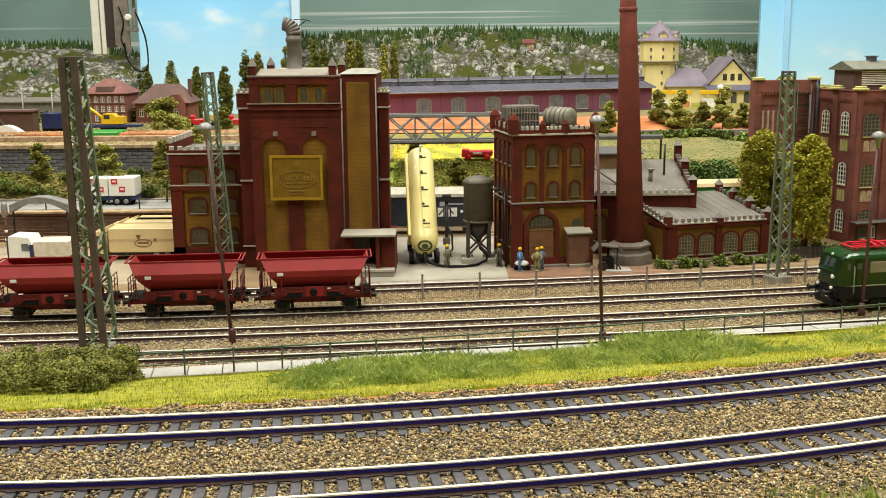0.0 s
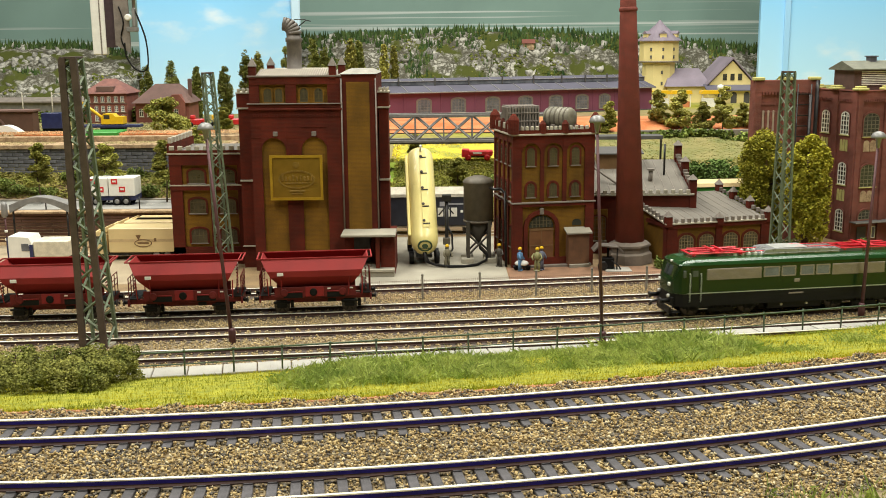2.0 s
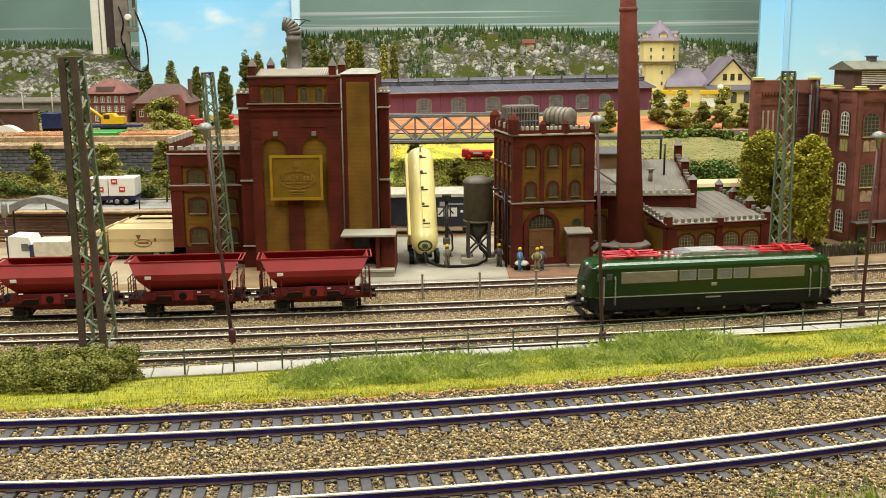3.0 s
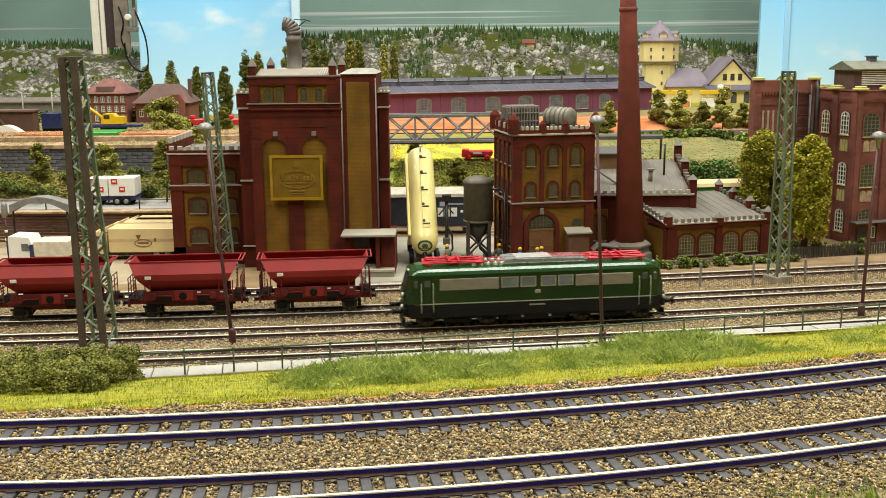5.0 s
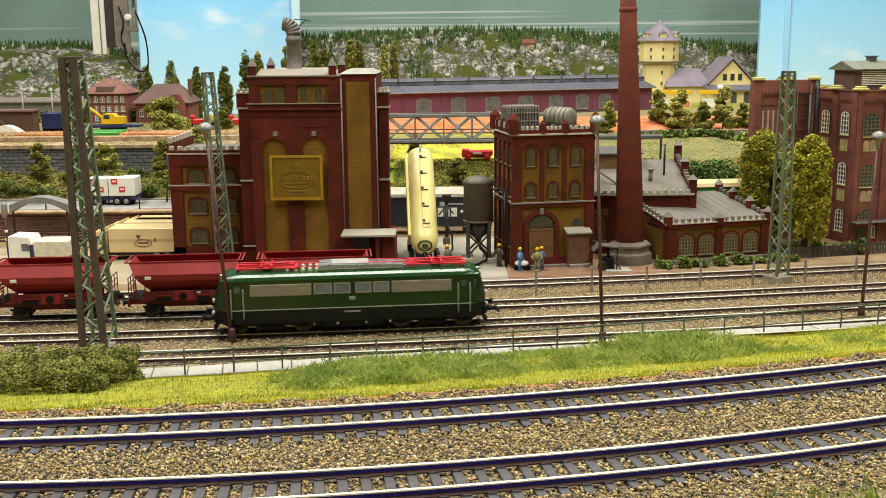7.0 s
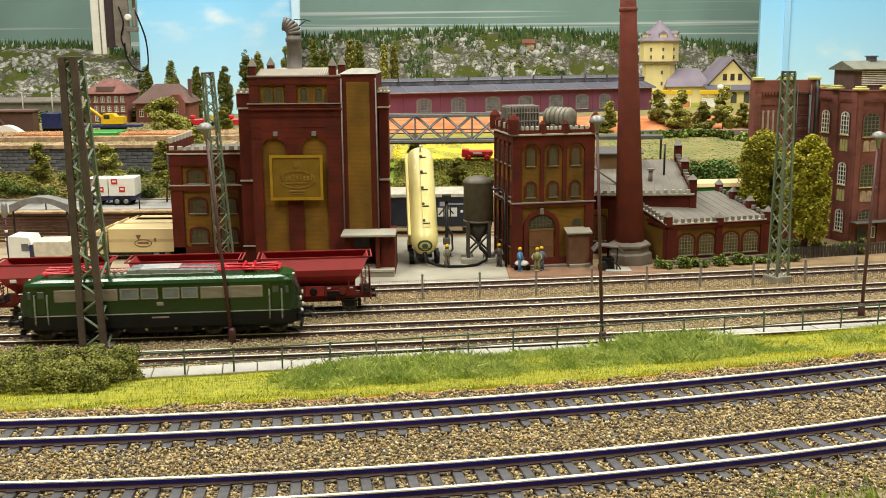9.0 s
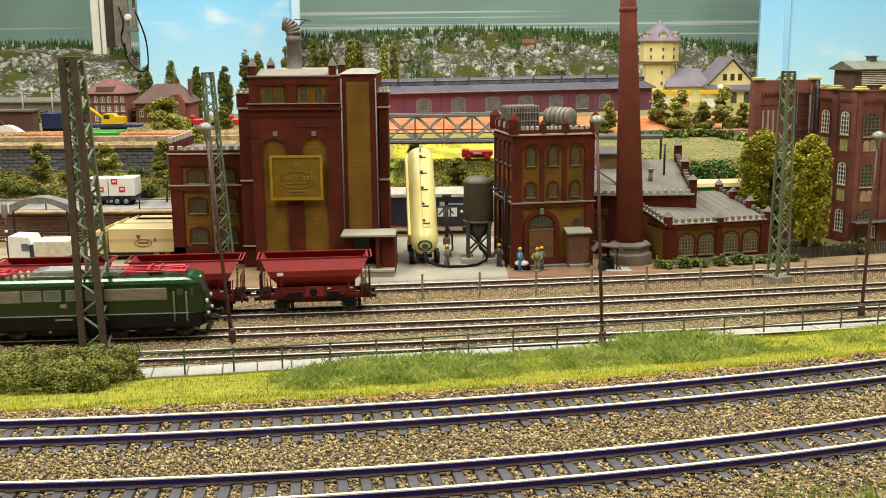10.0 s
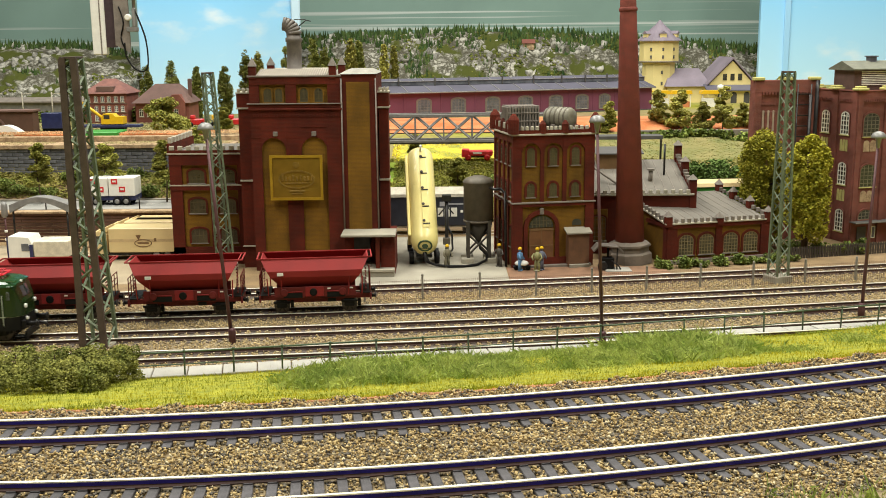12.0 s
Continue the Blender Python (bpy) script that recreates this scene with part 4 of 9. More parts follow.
def motions():
    rows = []
    for t, x in RUN:
        rows.append((t, at(x, yard(x) - 0.22, 0, math.degrees(math.atan(0.118 + 0.0018 * x)))))
    walk(LOCO, rows)
    base = [(w.location.x / U, w.location.z / U) for w in LOCO_WHEELS]
    for w, (x, z) in zip(LOCO_WHEELS, base):
        wr = []
        for i in range(0, 101):
            t = i * 0.12
            wr.append((t, pose(x * U, 0, z * U, 0, math.degrees((loco_x(t) - RUN[0][1]) / 0.70), 0)))
        walk(w, wr)


# ---------------------------------------------------------------- hopper wagons
def wagon():
    W = thing("hopper_wagon", 0, 0, 0, "red two-axle hopper wagon standing empty on the goods track", "wagon", "red hopper wagons")
    n = 0.08

    def shell(zs, m, nm, lab=""):
        g = Geo()
        for (l0, w0, z0), (l1, w1, z1) in zip(zs, zs[1:]):
            o = [(-l0, -w0, z0), (l0, -w0, z0), (l0, w0, z0), (-l0, w0, z0), (-l1, -w1, z1), (l1, -w1, z1), (l1, w1, z1), (-l1, w1, z1)]
            i = [(x - math.copysign(n, x), y - math.copysign(n, y), z + 0.01) for x, y, z in o]
            g.add(o + i, [(0, 1, 5, 4), (1, 2, 6, 5), (2, 3, 7, 6), (3, 0, 4, 7), (8, 12, 13, 9), (9, 13, 14, 10), (10, 14, 15, 11), (11, 15, 12, 8), (4, 5, 13, 12), (5, 6, 14, 13), (6, 7, 15, 14), (7, 4, 12, 15)])
        return part(nm, g, m, W, lab)

    shell([(2.6, 0.85, 1.95), (3.25, 1.70, 2.78), (3.50, 1.76, 3.22), (3.95, 1.24, 4.0)], WAGON_RED, "hopper", "sloping red hopper sides")
    part("rim", Geo().ring([(-4.02, -1.30), (4.02, -1.30), (4.02, 1.30), (-4.02, 1.30)], [(-3.93, -1.21), (3.93, -1.21), (3.93, 1.21), (-3.93, 1.21)], -3.97, -4.06), WAGON_RED, W, rx=-90)
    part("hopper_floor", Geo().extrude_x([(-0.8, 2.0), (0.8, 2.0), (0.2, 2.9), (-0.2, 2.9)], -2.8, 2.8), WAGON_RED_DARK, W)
    part("side_plate", Geo().box(-3.0, 3.0, -1.40, -1.30, 1.25, 2.0, 0.03).box(-3.0, 3.0, 1.30, 1.40, 1.25, 2.0, 0.03), WAGON_RED_DARK, W, "red lower side plate, shade below the hopper in its colour")
    part("centre_plate", Geo().box(-0.75, 0.6, -1.46, -1.38, 1.3, 2.02, 0.03).box(-0.75, 0.6, 1.38, 1.46, 1.3, 2.02, 0.03), WAGON_RED, W)
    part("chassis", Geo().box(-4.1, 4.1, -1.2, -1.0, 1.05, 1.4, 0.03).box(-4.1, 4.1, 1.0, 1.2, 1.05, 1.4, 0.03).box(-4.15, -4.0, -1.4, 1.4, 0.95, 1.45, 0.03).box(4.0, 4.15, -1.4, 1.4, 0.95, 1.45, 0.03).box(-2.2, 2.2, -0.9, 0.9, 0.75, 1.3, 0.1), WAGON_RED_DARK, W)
    for s in (-1, 1):
        for x in (-2.3, -0.15, 2.0):
            part("opening_ring", Geo().lathe([(0.28, 0), (0.28, 0.05), (0.2, 0.06)], 14, Matrix.Translation((x, s * 1.45, 1.62)) @ Matrix.Rotation(math.radians(90 * -s), 4, "X")), BLACK if x == -0.15 else WAGON_RED_DARK, W)
        part("label_plate", Geo().box(-2.75, -2.3, s * 1.74 - 0.05, s * 1.74 + 0.05, 2.9, 3.12, 0.01), WHITE_PLASTIC, W, "small white label plate")
        for x in (1.0, 2.65):
            part("inscription", Geo().box(x - 0.12, x + 0.12, s * 1.41 - 0.01, s * 1.41 + 0.01, 1.8, 1.9), WHITE_PLASTIC, W)
        g = Geo()
        for x in (-3.3, -2.35, 2.35, 3.3):
            g.tube([(x * 1.04, s * 1.35, 1.4), (x * 1.06, s * 1.6, 2.7)], 0.045, 4)
        pieces("stanchion", g, WAGON_RED, W)
        for ax in (-2.5, 2.5):
            part("axle_guard", Geo().box(ax - 0.38, ax + 0.38, s * 1.1 - 0.08, s * 1.1 + 0.08, 0.45, 1.1, 0.05).box(ax - 0.62, ax + 0.62, s * 1.18 - 0.06, s * 1.18 + 0.06, 0.78, 0.95, 0.04), BLACK, W)
            part("brake_block", Geo().box(ax + 0.62, ax + 0.86, s * 0.85 - 0.1, s * 0.85 + 0.1, 0.4, 0.95, 0.04), BLACK, W)
        # flat black panels stand for the dark of see-through gaps
        for x0, x1 in ((-2.35, -0.95), (0.85, 2.2)):
            part("discharge_recess", Geo().box(x0, x1, s * 1.405 - 0.02, s * 1.405 + 0.02, 1.22, 1.58, 0.01), BLACK, W, "black panel standing for a dark gap")
            part("flap_bar", Geo().tube([(x0, s * 1.44, 1.66), (x1, s * 1.44, 1.66)], 0.035, 6), WAGON_RED, W)
        part("brake_handle", Geo().box(0.9, 1.5, s * 1.25 - 0.03, s * 1.25 + 0.03, 0.85, 1.1, 0.02), BLACK, W)
    for c in (-1, 1):
        for y in (-1.0, 1.0):
            b = part("buffer", Geo().tube([(c * 4.1, y, 1.15), (c * 4.48, y, 1.15)], 0.13, 8), BLACK, W)
            part("buffer_plate", Geo().lathe([(0.24, -0.04), (0.24, 0.03)], 14, Matrix.Translation((c * 4.48, y, 1.15)) @ Matrix.Rotation(math.radians(90), 4, "Y")), BLACK_METAL, b)
        part("coupling", Geo().tube([(c * 4.1, 0, 1.05), (c * 4.47, 0, 0.85)], 0.08, 6), BLACK_METAL, W)
        part("end_platform", Geo().box(c * 3.3, c * 4.15, -1.35, 1.35, 1.42, 1.5, 0.02), BLACK, W)
        g = Geo()
        for y in (-1.25, -0.4, 0.4, 1.25):
            g.tube([(c * 4.05, y, 1.45), (c * 4.05, y, 2.9)], 0.04, 6)
        for z in (2.1, 2.5, 2.9):
            g.tube([(c * 4.05, -1.25, z), (c * 4.05, 1.25, z)], 0.035, 6)
        pieces("railing_bar", g, WAGON_RED_DARK, W)
        g = Geo()
        for k in range(9):
            g.box(c * 3.75 - 0.05, c * 3.75 + 0.05, -0.9, -0.3, 1.6 + k * 0.24, 1.65 + k * 0.24)
        pieces("ladder_rung", g, WAGON_RED_DARK, W)
    for ax in (-2.5, 2.5):
        wheelset(W, ax, 0.56)
    resize(W, lambda x, z: (x * 0.948, z))
    return W


def place_wagon(ob, x):
    return at(x, yard(x) + 4.95, 0, math.degrees(math.atan(0.118 + 0.0018 * x)))


W0 = wagon()
W0.matrix_basis = place_wagon(W0, -9.12)
for wx in (-18.05, -27.0, -35.95):
    copy_thing(W0, place_wagon(W0, wx))


# ---------------------------------------------------------------- buildings
def rebase(ob, x, y, z, rz=0):
    """Puts a thing's origin at its base; its direct parts were drawn in layout coordinates."""
    for c in ob.children:
        c.matrix_basis = Matrix.Translation((-x * U, -y * U, -z * U)) @ c.matrix_basis
    ob.matrix_basis = at(x, y, z, rz)
    return ob


def spandrel(g, x0, x1, zs, zt, y0, y1, rise=None, n=12):
    """Wall above an arched opening that springs at zs, up to zt."""
    c, w = (x0 + x1) / 2, (x1 - x0) / 2
    rise = w if rise is None else rise
    curve = [(c - w * math.cos(math.pi * k / n), zs + rise * math.sin(math.pi * k / n)) for k in range(n + 1)]
    g.extrude(curve + [(x1, zt), (x0, zt)], y0, y1)


def dentils(g, x0, x1, y, z, step=0.22):
    n = int((x1 - x0) / step)
    d = Geo()
    for i in range(n):
        x = x0 + (x1 - x0) * (i + 0.5) / n
        d.box(x - step * 0.28, x + step * 0.28, y - 0.06, y + 0.02, z - 0.22, z)
    g.add(d.v, d.f)


def brewery():
    B = thing("brewery_building", 0, 0, 0, "tall dark red and ochre brick brewery with a gilded sign", "building")
    G = GROUND
    part("wall", Geo().box(-15.95, -8.45, 88.0, 97, G, 16.0), OCHRE_BRICK, B, "ochre brick wall")
    g = Geo()
    yf = 87.82
    for x0, x1 in ((-16.0, -15.15), (-13.10, -11.80), (-9.66, -8.40)):
        g.box(x0, x1, yf, 88.02, G, 11.0)
    g.box(-16.0, -8.40, yf, 88.02, 11.9, 13.3)
    spandrel(g, -15.15, -13.10, 10.0, 11.9, yf, 88.02)
    spandrel(g, -11.80, -9.66, 10.0, 11.9, yf, 88.02)
    g.box(-16.0, -15.15, yf, 88.02, 11.0, 11.9).box(-13.10, -11.80, yf, 88.02, 11.0, 11.9).box(-9.66, -8.40, yf, 88.02, 11.0, 11.9)
    dentils(g, -15.9, -8.5, yf, 13.0)
    for x0, x1 in ((-16.0, -15.2), (-13.0, -12.1), (-9.5, -8.4)):
        g.box(x0, x1, yf, 88.02, 13.8, 16.0)
    g.box(-16.0, -8.4, yf, 88.02, 15.45, 16.05)
    pieces("pier", g, RED_BRICK, B, "dark red brick piers and arches")
    part("side_wall", Geo().box(-16.04, -15.9, 88, 97, G, 16.05), RED_BRICK, B)
    part("cornice", Geo().box(-16.2, -8.3, 87.62, 88.02, 13.3, 13.5, 0.05).box(-16.12, -8.36, 87.70, 88.02, 13.5, 13.82, 0.04), RED_BRICK, B)
    part("cornice_drip", Geo().box(-16.22, -8.28, 87.58, 88.0, 13.82, 13.9, 0.02), GREY_TRIM, B, "grey weathered ledge")
    part("eave_board", Geo().box(-16.15, -8.35, 87.68, 97.1, 16.05, 16.2, 0.03), GREY_TRIM, B)
    for cx, w in ((-14.5, 0.66), (-13.57, 0.6), (-11.48, 0.66), (-10.25, 0.68)):
        window(B, cx, 13.98, w, 1.15, 88.0, nx=2, nz=4, surround=OCHRE_BRICK, bars=WINDOW_OLIVE, pane=WINDOW_BROWN, sill=OCHRE_BRICK)
    for cx in (-13.96, -10.73):
        part("wall_anchor", Geo().box(cx - 0.2, cx + 0.2, 87.7, 87.83, 11.15, 11.55, 0.05), GREY_TRIM, B)
    # glazed roof lantern
    sk = part("roof_light", Geo().extrude_x([(88.1, 16.2), (90.2, 16.65), (95.5, 16.65), (96.8, 16.2)], -15.4, -9.6), STONE_TRIM, B, "pale ribbed glazed roof")
    g = Geo()
    for i in range(30):
        x = -15.3 + i * 5.6 / 29
        g.add([(x - 0.04, 88.08, 16.24), (x + 0.04, 88.08, 16.24), (x + 0.04, 90.15, 16.7), (x - 0.04, 90.15, 16.7), (x - 0.04, 88.08, 16.18), (x + 0.04, 88.08, 16.18), (x + 0.04, 90.15, 16.63), (x - 0.04, 90.15, 16.63)],
              [(0, 1, 2, 3), (4, 7, 6, 5), (0, 4, 5, 1), (2, 6, 7, 3), (0, 3, 7, 4), (1, 5, 6, 2)])
    part("ribs", g, GREY_TRIM, sk)
    for x, y in ((-15.7, 88.0), (-14.95, 93.0), (-9.05, 88.0), (-8.6, 91.5)):
        g = Geo().box(x - 0.3, x + 0.3, y - 0.3, y + 0.3, 15.9, 16.95, 0.04)
        part("turret", g, RED_BRICK, B)
        g = Geo()
        peak(g, x, y, 16.95, 0.72, 0.75)
        part("turret_cap", g, GREY_TRIM, B, "weathered pyramid cap")
    # plain stair block
    part("stair_block", Geo().box(-8.42, -5.45, 87.9, 96, G, 16.25), RED_BRICK, B, "stair tower with an ochre panel")
    part("panel", Geo().box(-7.95, -6.02, 87.84, 87.95, 2.7, 15.6, 0.02), OCHRE_BRICK, B, "tall ochre brick panel")
    part("stair_roof", Geo().add([(-8.5, 87.75, 16.25), (-5.38, 87.75, 16.25), (-5.38, 96.1, 16.25), (-8.5, 96.1, 16.25), (-7.9, 89.6, 16.6), (-6.1, 89.6, 16.6), (-6.1, 94.6, 16.6), (-7.9, 94.6, 16.6)],
                                 [(0, 1, 5, 4), (1, 2, 6, 5), (2, 3, 7, 6), (3, 0, 4, 7), (4, 5, 6, 7), (3, 2, 1, 0)]), TANK_GREY, B, "pale hipped roof cap")
    part("drainpipe", Geo().tube([(-8.35, 87.72, 15.9), (-8.35, 87.72, 2.6)], 0.07, 8), GREY_TRIM, B)
    part("drainpipe", Geo().tube([(-5.5, 87.8, 15.9), (-5.45, 87.8, 2.9)], 0.06, 8), GREY_TRIM, B)
    for x0, x1 in ((-17.36, -16.02), (-5.44, -4.48)):
        part("corner_turret", Geo().box(x0 + 0.1, x1 - 0.08, 89.2, 91.2, G, 13.4).box(x0, x1, 89.1, 91.3, 13.4, 14.7, 0.04), RED_BRICK, B, "slim corner turret")
        g = Geo().box(x0 - 0.05, x1 + 0.03, 89.05, 91.35, 13.35, 13.5, 0.02).box(x0 - 0.05, x1 + 0.03, 89.05, 91.35, 14.65, 14.78, 0.02)
        merlons(g, x0, x1, 89.15, 89.15, 14.78, 3, 0.6, 0.28)
        merlons(g, x0, x1, 91.2, 91.2, 14.78, 3, 0.6, 0.28)
        g.box(x0 + 0.05, x1 - 0.03, 89.1, 91.3, 7.2, 7.35, 0.02).box(x0 + 0.05, x1 - 0.03, 89.1, 91.3, 1.5, 1.62, 0.02)
        pieces("ledge", g, STONE_TRIM, B, "pale battlement and ledges")
    # loading platform and canopy
    part("canopy", Geo().box(-8.45, -3.92, 84.9, 88.0, 3.02, 3.22, 0.04), CONCRETE, B, "grey concrete canopy")
    part("canopy_wall", Geo().box(-5.2, -4.02, 85.6, 90.5, G, 3.02), RED_BRICK, B)
    part("platform", Geo().box(-8.5, -4.05, 84.65, 88.0, G, 0.32, 0.03), CONCRETE, B, "concrete loading platform")
    part("platform_edge", Geo().box(-8.55, -4.0, 84.55, 84.75, 0.16, 0.36, 0.02), STONE_TRIM, B)
    part("loading_door", Geo().box(-7.6, -6.2, 87.78, 87.92, 0.32, 2.5, 0.03), BLACK_METAL, B, "dark sliding door")
    part("canopy_post", Geo().box(-5.6, -5.25, 85.2, 85.6, 0.32, 3.02, 0.03), RED_BRICK, B)
    # sign
    s = part("sign", Geo().box(-14.42, -10.12, 87.50, 87.72, 5.88, 9.52, 0.06), GOLD, B, "gilded sign board with relief lettering shapes")
    part("sign_frame", Geo().ring([(-14.5, 5.80), (-10.05, 5.80), (-10.05, 9.60), (-14.5, 9.60)], [(-14.28, 6.02), (-10.27, 6.02), (-10.27, 9.38), (-14.28, 9.38)], 87.42, 87.55), GOLD_EDGE, s)
    oval = lambda a, b, n=28: [(-12.27 + a * math.cos(2 * math.pi * k / n), 7.55 + b * math.sin(2 * math.pi * k / n)) for k in range(n)]
    part("sign_oval", Geo().ring(oval(1.55, 0.78), oval(1.42, 0.66), 87.45, 87.52), GOLD_DARK, s)
    g = Geo()
    for i, (h, w) in enumerate(((0.62, 0.2), (0.36, 0.16), (0.36, 0.16), (0.5, 0.14), (0.36, 0.16), (0.5, 0.14), (0.36, 0.18), (0.4, 0.16), (0.5, 0.14))):
        x = -13.55 + i * 0.31
        g.box(x, x + w, 87.44, 87.52, 7.42, 7.42 + h, 0.02)
    g.box(-13.2, -11.2, 87.44, 87.52, 7.2, 7.27, 0.01)
    part("sign_relief", g, GOLD_DARK, s)
    part("sign_crest", Geo().extrude([(-12.27, 8.5), (-12.0, 8.75), (-12.05, 9.0), (-12.5, 9.0), (-12.55, 8.75)], 87.44, 87.52), GOLD_DARK, s)
    part("sign_foot", Geo().box(-12.9, -11.6, 87.44, 87.52, 6.5, 6.62, 0.01).box(-12.7, -11.8, 87.44, 87.52, 6.3, 6.4, 0.01), GOLD_DARK, s)
    # vent pipe on the roof
    p = part("vent_pipe", Geo().lathe([(0.75, 16.2), (0.75, 16.6), (0.66, 16.65), (0.64, 18.9), (0.72, 18.95), (0.72, 19.25), (0.62, 19.3), (0.62, 19.6)], 24, Matrix.Translation((-12.72, 92, 0))), VENT_GREY, B, "ribbed grey vent pipe")
    g = Geo()
    for k in range(6):
        a0 = math.radians(10 + k * 14)
        c = Vector((-12.72 - 0.9 + 0.95 * math.cos(a0), 92, 19.5 + 0.95 * math.sin(a0)))
        d = Vector((-math.sin(a0), 0, math.cos(a0)))
        g.tube([c - d * 0.14, c + d * 0.14], 0.66 - 0.015 * k, 18)
    part("cowl", g, VENT_GREY, p)
    part("stay", Geo().tube([(-12.3, 92, 20.2), (-11.6, 92, 20.75), (-11.2, 92, 20.65)], 0.05, 6).tube([(-12.6, 91.6, 20.8), (-11.6, 91.6, 20.8)], 0.04, 6), BLACK_METAL, p)
    # lower left wing
    part("wing_wall", Geo().box(-23.7, -17.2, 91.0, 100, G, 9.4), OCHRE_BRICK, B, "lower ochre wing")
    g = Geo()
    for x0, x1 in ((-23.8, -22.75), (-20.35, -19.85), (-17.9, -17.1)):
        g.box(x0, x1, 90.82, 91.02, G, 9.4)
    g.box(-23.8, -17.1, 90.82, 91.02, 8.45, 9.4).box(-23.8, -17.1, 90.82, 91.02, 6.25, 6.65).box(-23.8, -17.1, 90.82, 91.02, G, 1.2).box(-23.84, -23.6, 91, 100, G, 9.4)
    pieces("pier", g, RED_BRICK, B)
    part("wing_cornice", Geo().box(-23.95, -17.1, 90.7, 91.05, 9.38, 9.52, 0.02).box(-23.9, -17.1, 90.75, 91.0, 6.62, 6.74, 0.02).box(-23.95, -23.65, 91, 100, 9.38, 9.52, 0.02), STONE_TRIM, B)
    part("wing_roof", Geo().box(-23.7, -17.2, 91.1, 100, 9.4, 9.5), ROOF_FELT, B)
    for cx in (-21.5, -18.85):
        for z0, h in ((6.86, 1.2), (4.2, 1.3), (1.55, 1.3)):
            window(B, cx, z0, 1.4, h, 91.0, rise=0.3, nx=4, nz=4, surround=RED_BRICK, bars=WINDOW_OLIVE, pane=WINDOW_BROWN, sill=GREY_TRIM, rim=0.17)
    g = Geo().box(-23.9, -17.1, 90.75, 91.0, 9.52, 9.75).box(-23.95, -23.7, 91, 100, 9.52, 10.3)
    pieces("parapet", g, RED_BRICK, B)
    g = Geo()
    merlons(g, -23.9, -17.2, 90.88, 90.88, 9.75, 9, 0.55, 0.38, 0.25)
    merlons(g, -23.83, -23.83, 91.2, 99.8, 10.3, 7, 0.5, 0.5, 0.3)
    pieces("merlon", g, STONE_TRIM, B, "weathered white battlement teeth")
    rebase(B, -12.5, 90, GROUND)


brewery()


def tower_house():
    T = thing("malting_tower", 0, 0, 0, "square red and ochre brick tower with battlements", "building")
    G, y = GROUND, 88.0
    part("wall", Geo().box(5.8, 12.8, y, 94.6, G, 11.0), OCHRE_BRICK, T, "ochre brick wall")
    g = Geo()
    yf = y - 0.16
    for x0, x1 in ((5.74, 6.45), (8.08, 8.42), (10.05, 10.39), (12.0, 12.86)):
        g.box(x0, x1, yf, y + 0.02, 5.35, 10.0)
    for x0, x1 in ((6.45, 8.08), (8.42, 10.05), (10.39, 12.0)):
        spandrel(g, x0, x1, 9.55, 10.62, yf, y + 0.02)
    for x0, x1 in ((5.74, 6.45), (8.08, 8.42), (10.05, 10.39), (12.0, 12.86)):
        g.box(x0, x1, yf, y + 0.02, 10.0, 10.62)
    g.box(5.74, 12.86, yf, y + 0.02, 10.62, 11.02)
    g.box(5.74, 6.55, yf, y + 0.02, G, 5.2).box(12.1, 12.86, yf, y + 0.02, G, 5.2).box(5.74, 12.86, yf, y + 0.02, 4.95, 5.2).box(5.74, 12.86, yf - 0.05, y + 0.02, G, 0.5)
    # left side piers
    for k in range(5):
        yy = 88.0 + k * 1.6
        g.box(5.64, 5.82, yy - 0.15, yy + 0.2, G, 11.0)
    g.box(5.64, 5.82, 88, 94.6, 10.4, 11.02).box(5.64, 5.82, 88, 94.6, 4.95, 5.2)
    pieces("pier", g, RED_BRICK, T, "dark red brick piers and arches")
    part("ledge", Geo().box(5.58, 13.0, y - 0.3, 94.7, 5.2, 5.34, 0.03), GREY_TRIM, T)
    part("cornice", Geo().box(5.5, 13.08, y - 0.36, 94.8, 11.0, 11.16, 0.03), STONE_TRIM, T, "pale stone cornice")
    for cx in (7.27, 9.24, 11.2):
        window(T, cx, 8.42, 0.7, 1.55, y, nx=3, nz=6, rim=0.16, bars=WINDOW_OLIVE, pane=WINDOW_BROWN, sill=BASE_STONE)
        window(T, cx, 5.75, 0.68, 1.2, y, nx=3, nz=4, rim=0.2, bars=WINDOW_OLIVE, pane=WINDOW_BROWN, sill=BASE_STONE)
    for k in range(4):
        yy = 88.95 + k * 1.6
        for z0, h in ((8.42, 1.5), (5.75, 1.2), (1.4, 1.8)):
            w = window(T, 0, z0, 0.6, h, 0, nx=2, nz=4, rim=0.13, bars=WINDOW_OLIVE, sill=GREY_TRIM)
            w.matrix_basis = at(5.8, yy, 0, -90)
    part("door_arch", Geo().ring(grown(7.0, 9.45, G, 4.3, 0.35, 1.1), arch(7.0, 9.45, G, 4.3, 1.1), y - 0.2, y + 0.02), RED_BRICK, T)
    part("keystone", Geo().box(8.05, 8.4, y - 0.26, y, 4.25, 4.8, 0.04), GREY_TRIM, T)
    d = part("gate", Geo().box(7.15, 9.3, y - 0.10, y, 0.05, 3.05, 0.03), mat("brown_wooden_gate", (0.15, 0.062, 0.022), 0.6), T, "brown wooden double gate")
    part("gate_bars", Geo().box(8.2, 8.26, y - 0.13, y - 0.08, 0.05, 3.05).box(7.15, 9.3, y - 0.13, y - 0.08, 1.5, 1.6).box(7.15, 9.3, y - 0.13, y - 0.08, 2.85, 3.05), BROWN_PRINT, d)
    part("fanlight", Geo().extrude(arch(7.15, 9.3, 3.12, 4.15, 0.95), y - 0.08, y - 0.01), WINDOW_DARK, T)
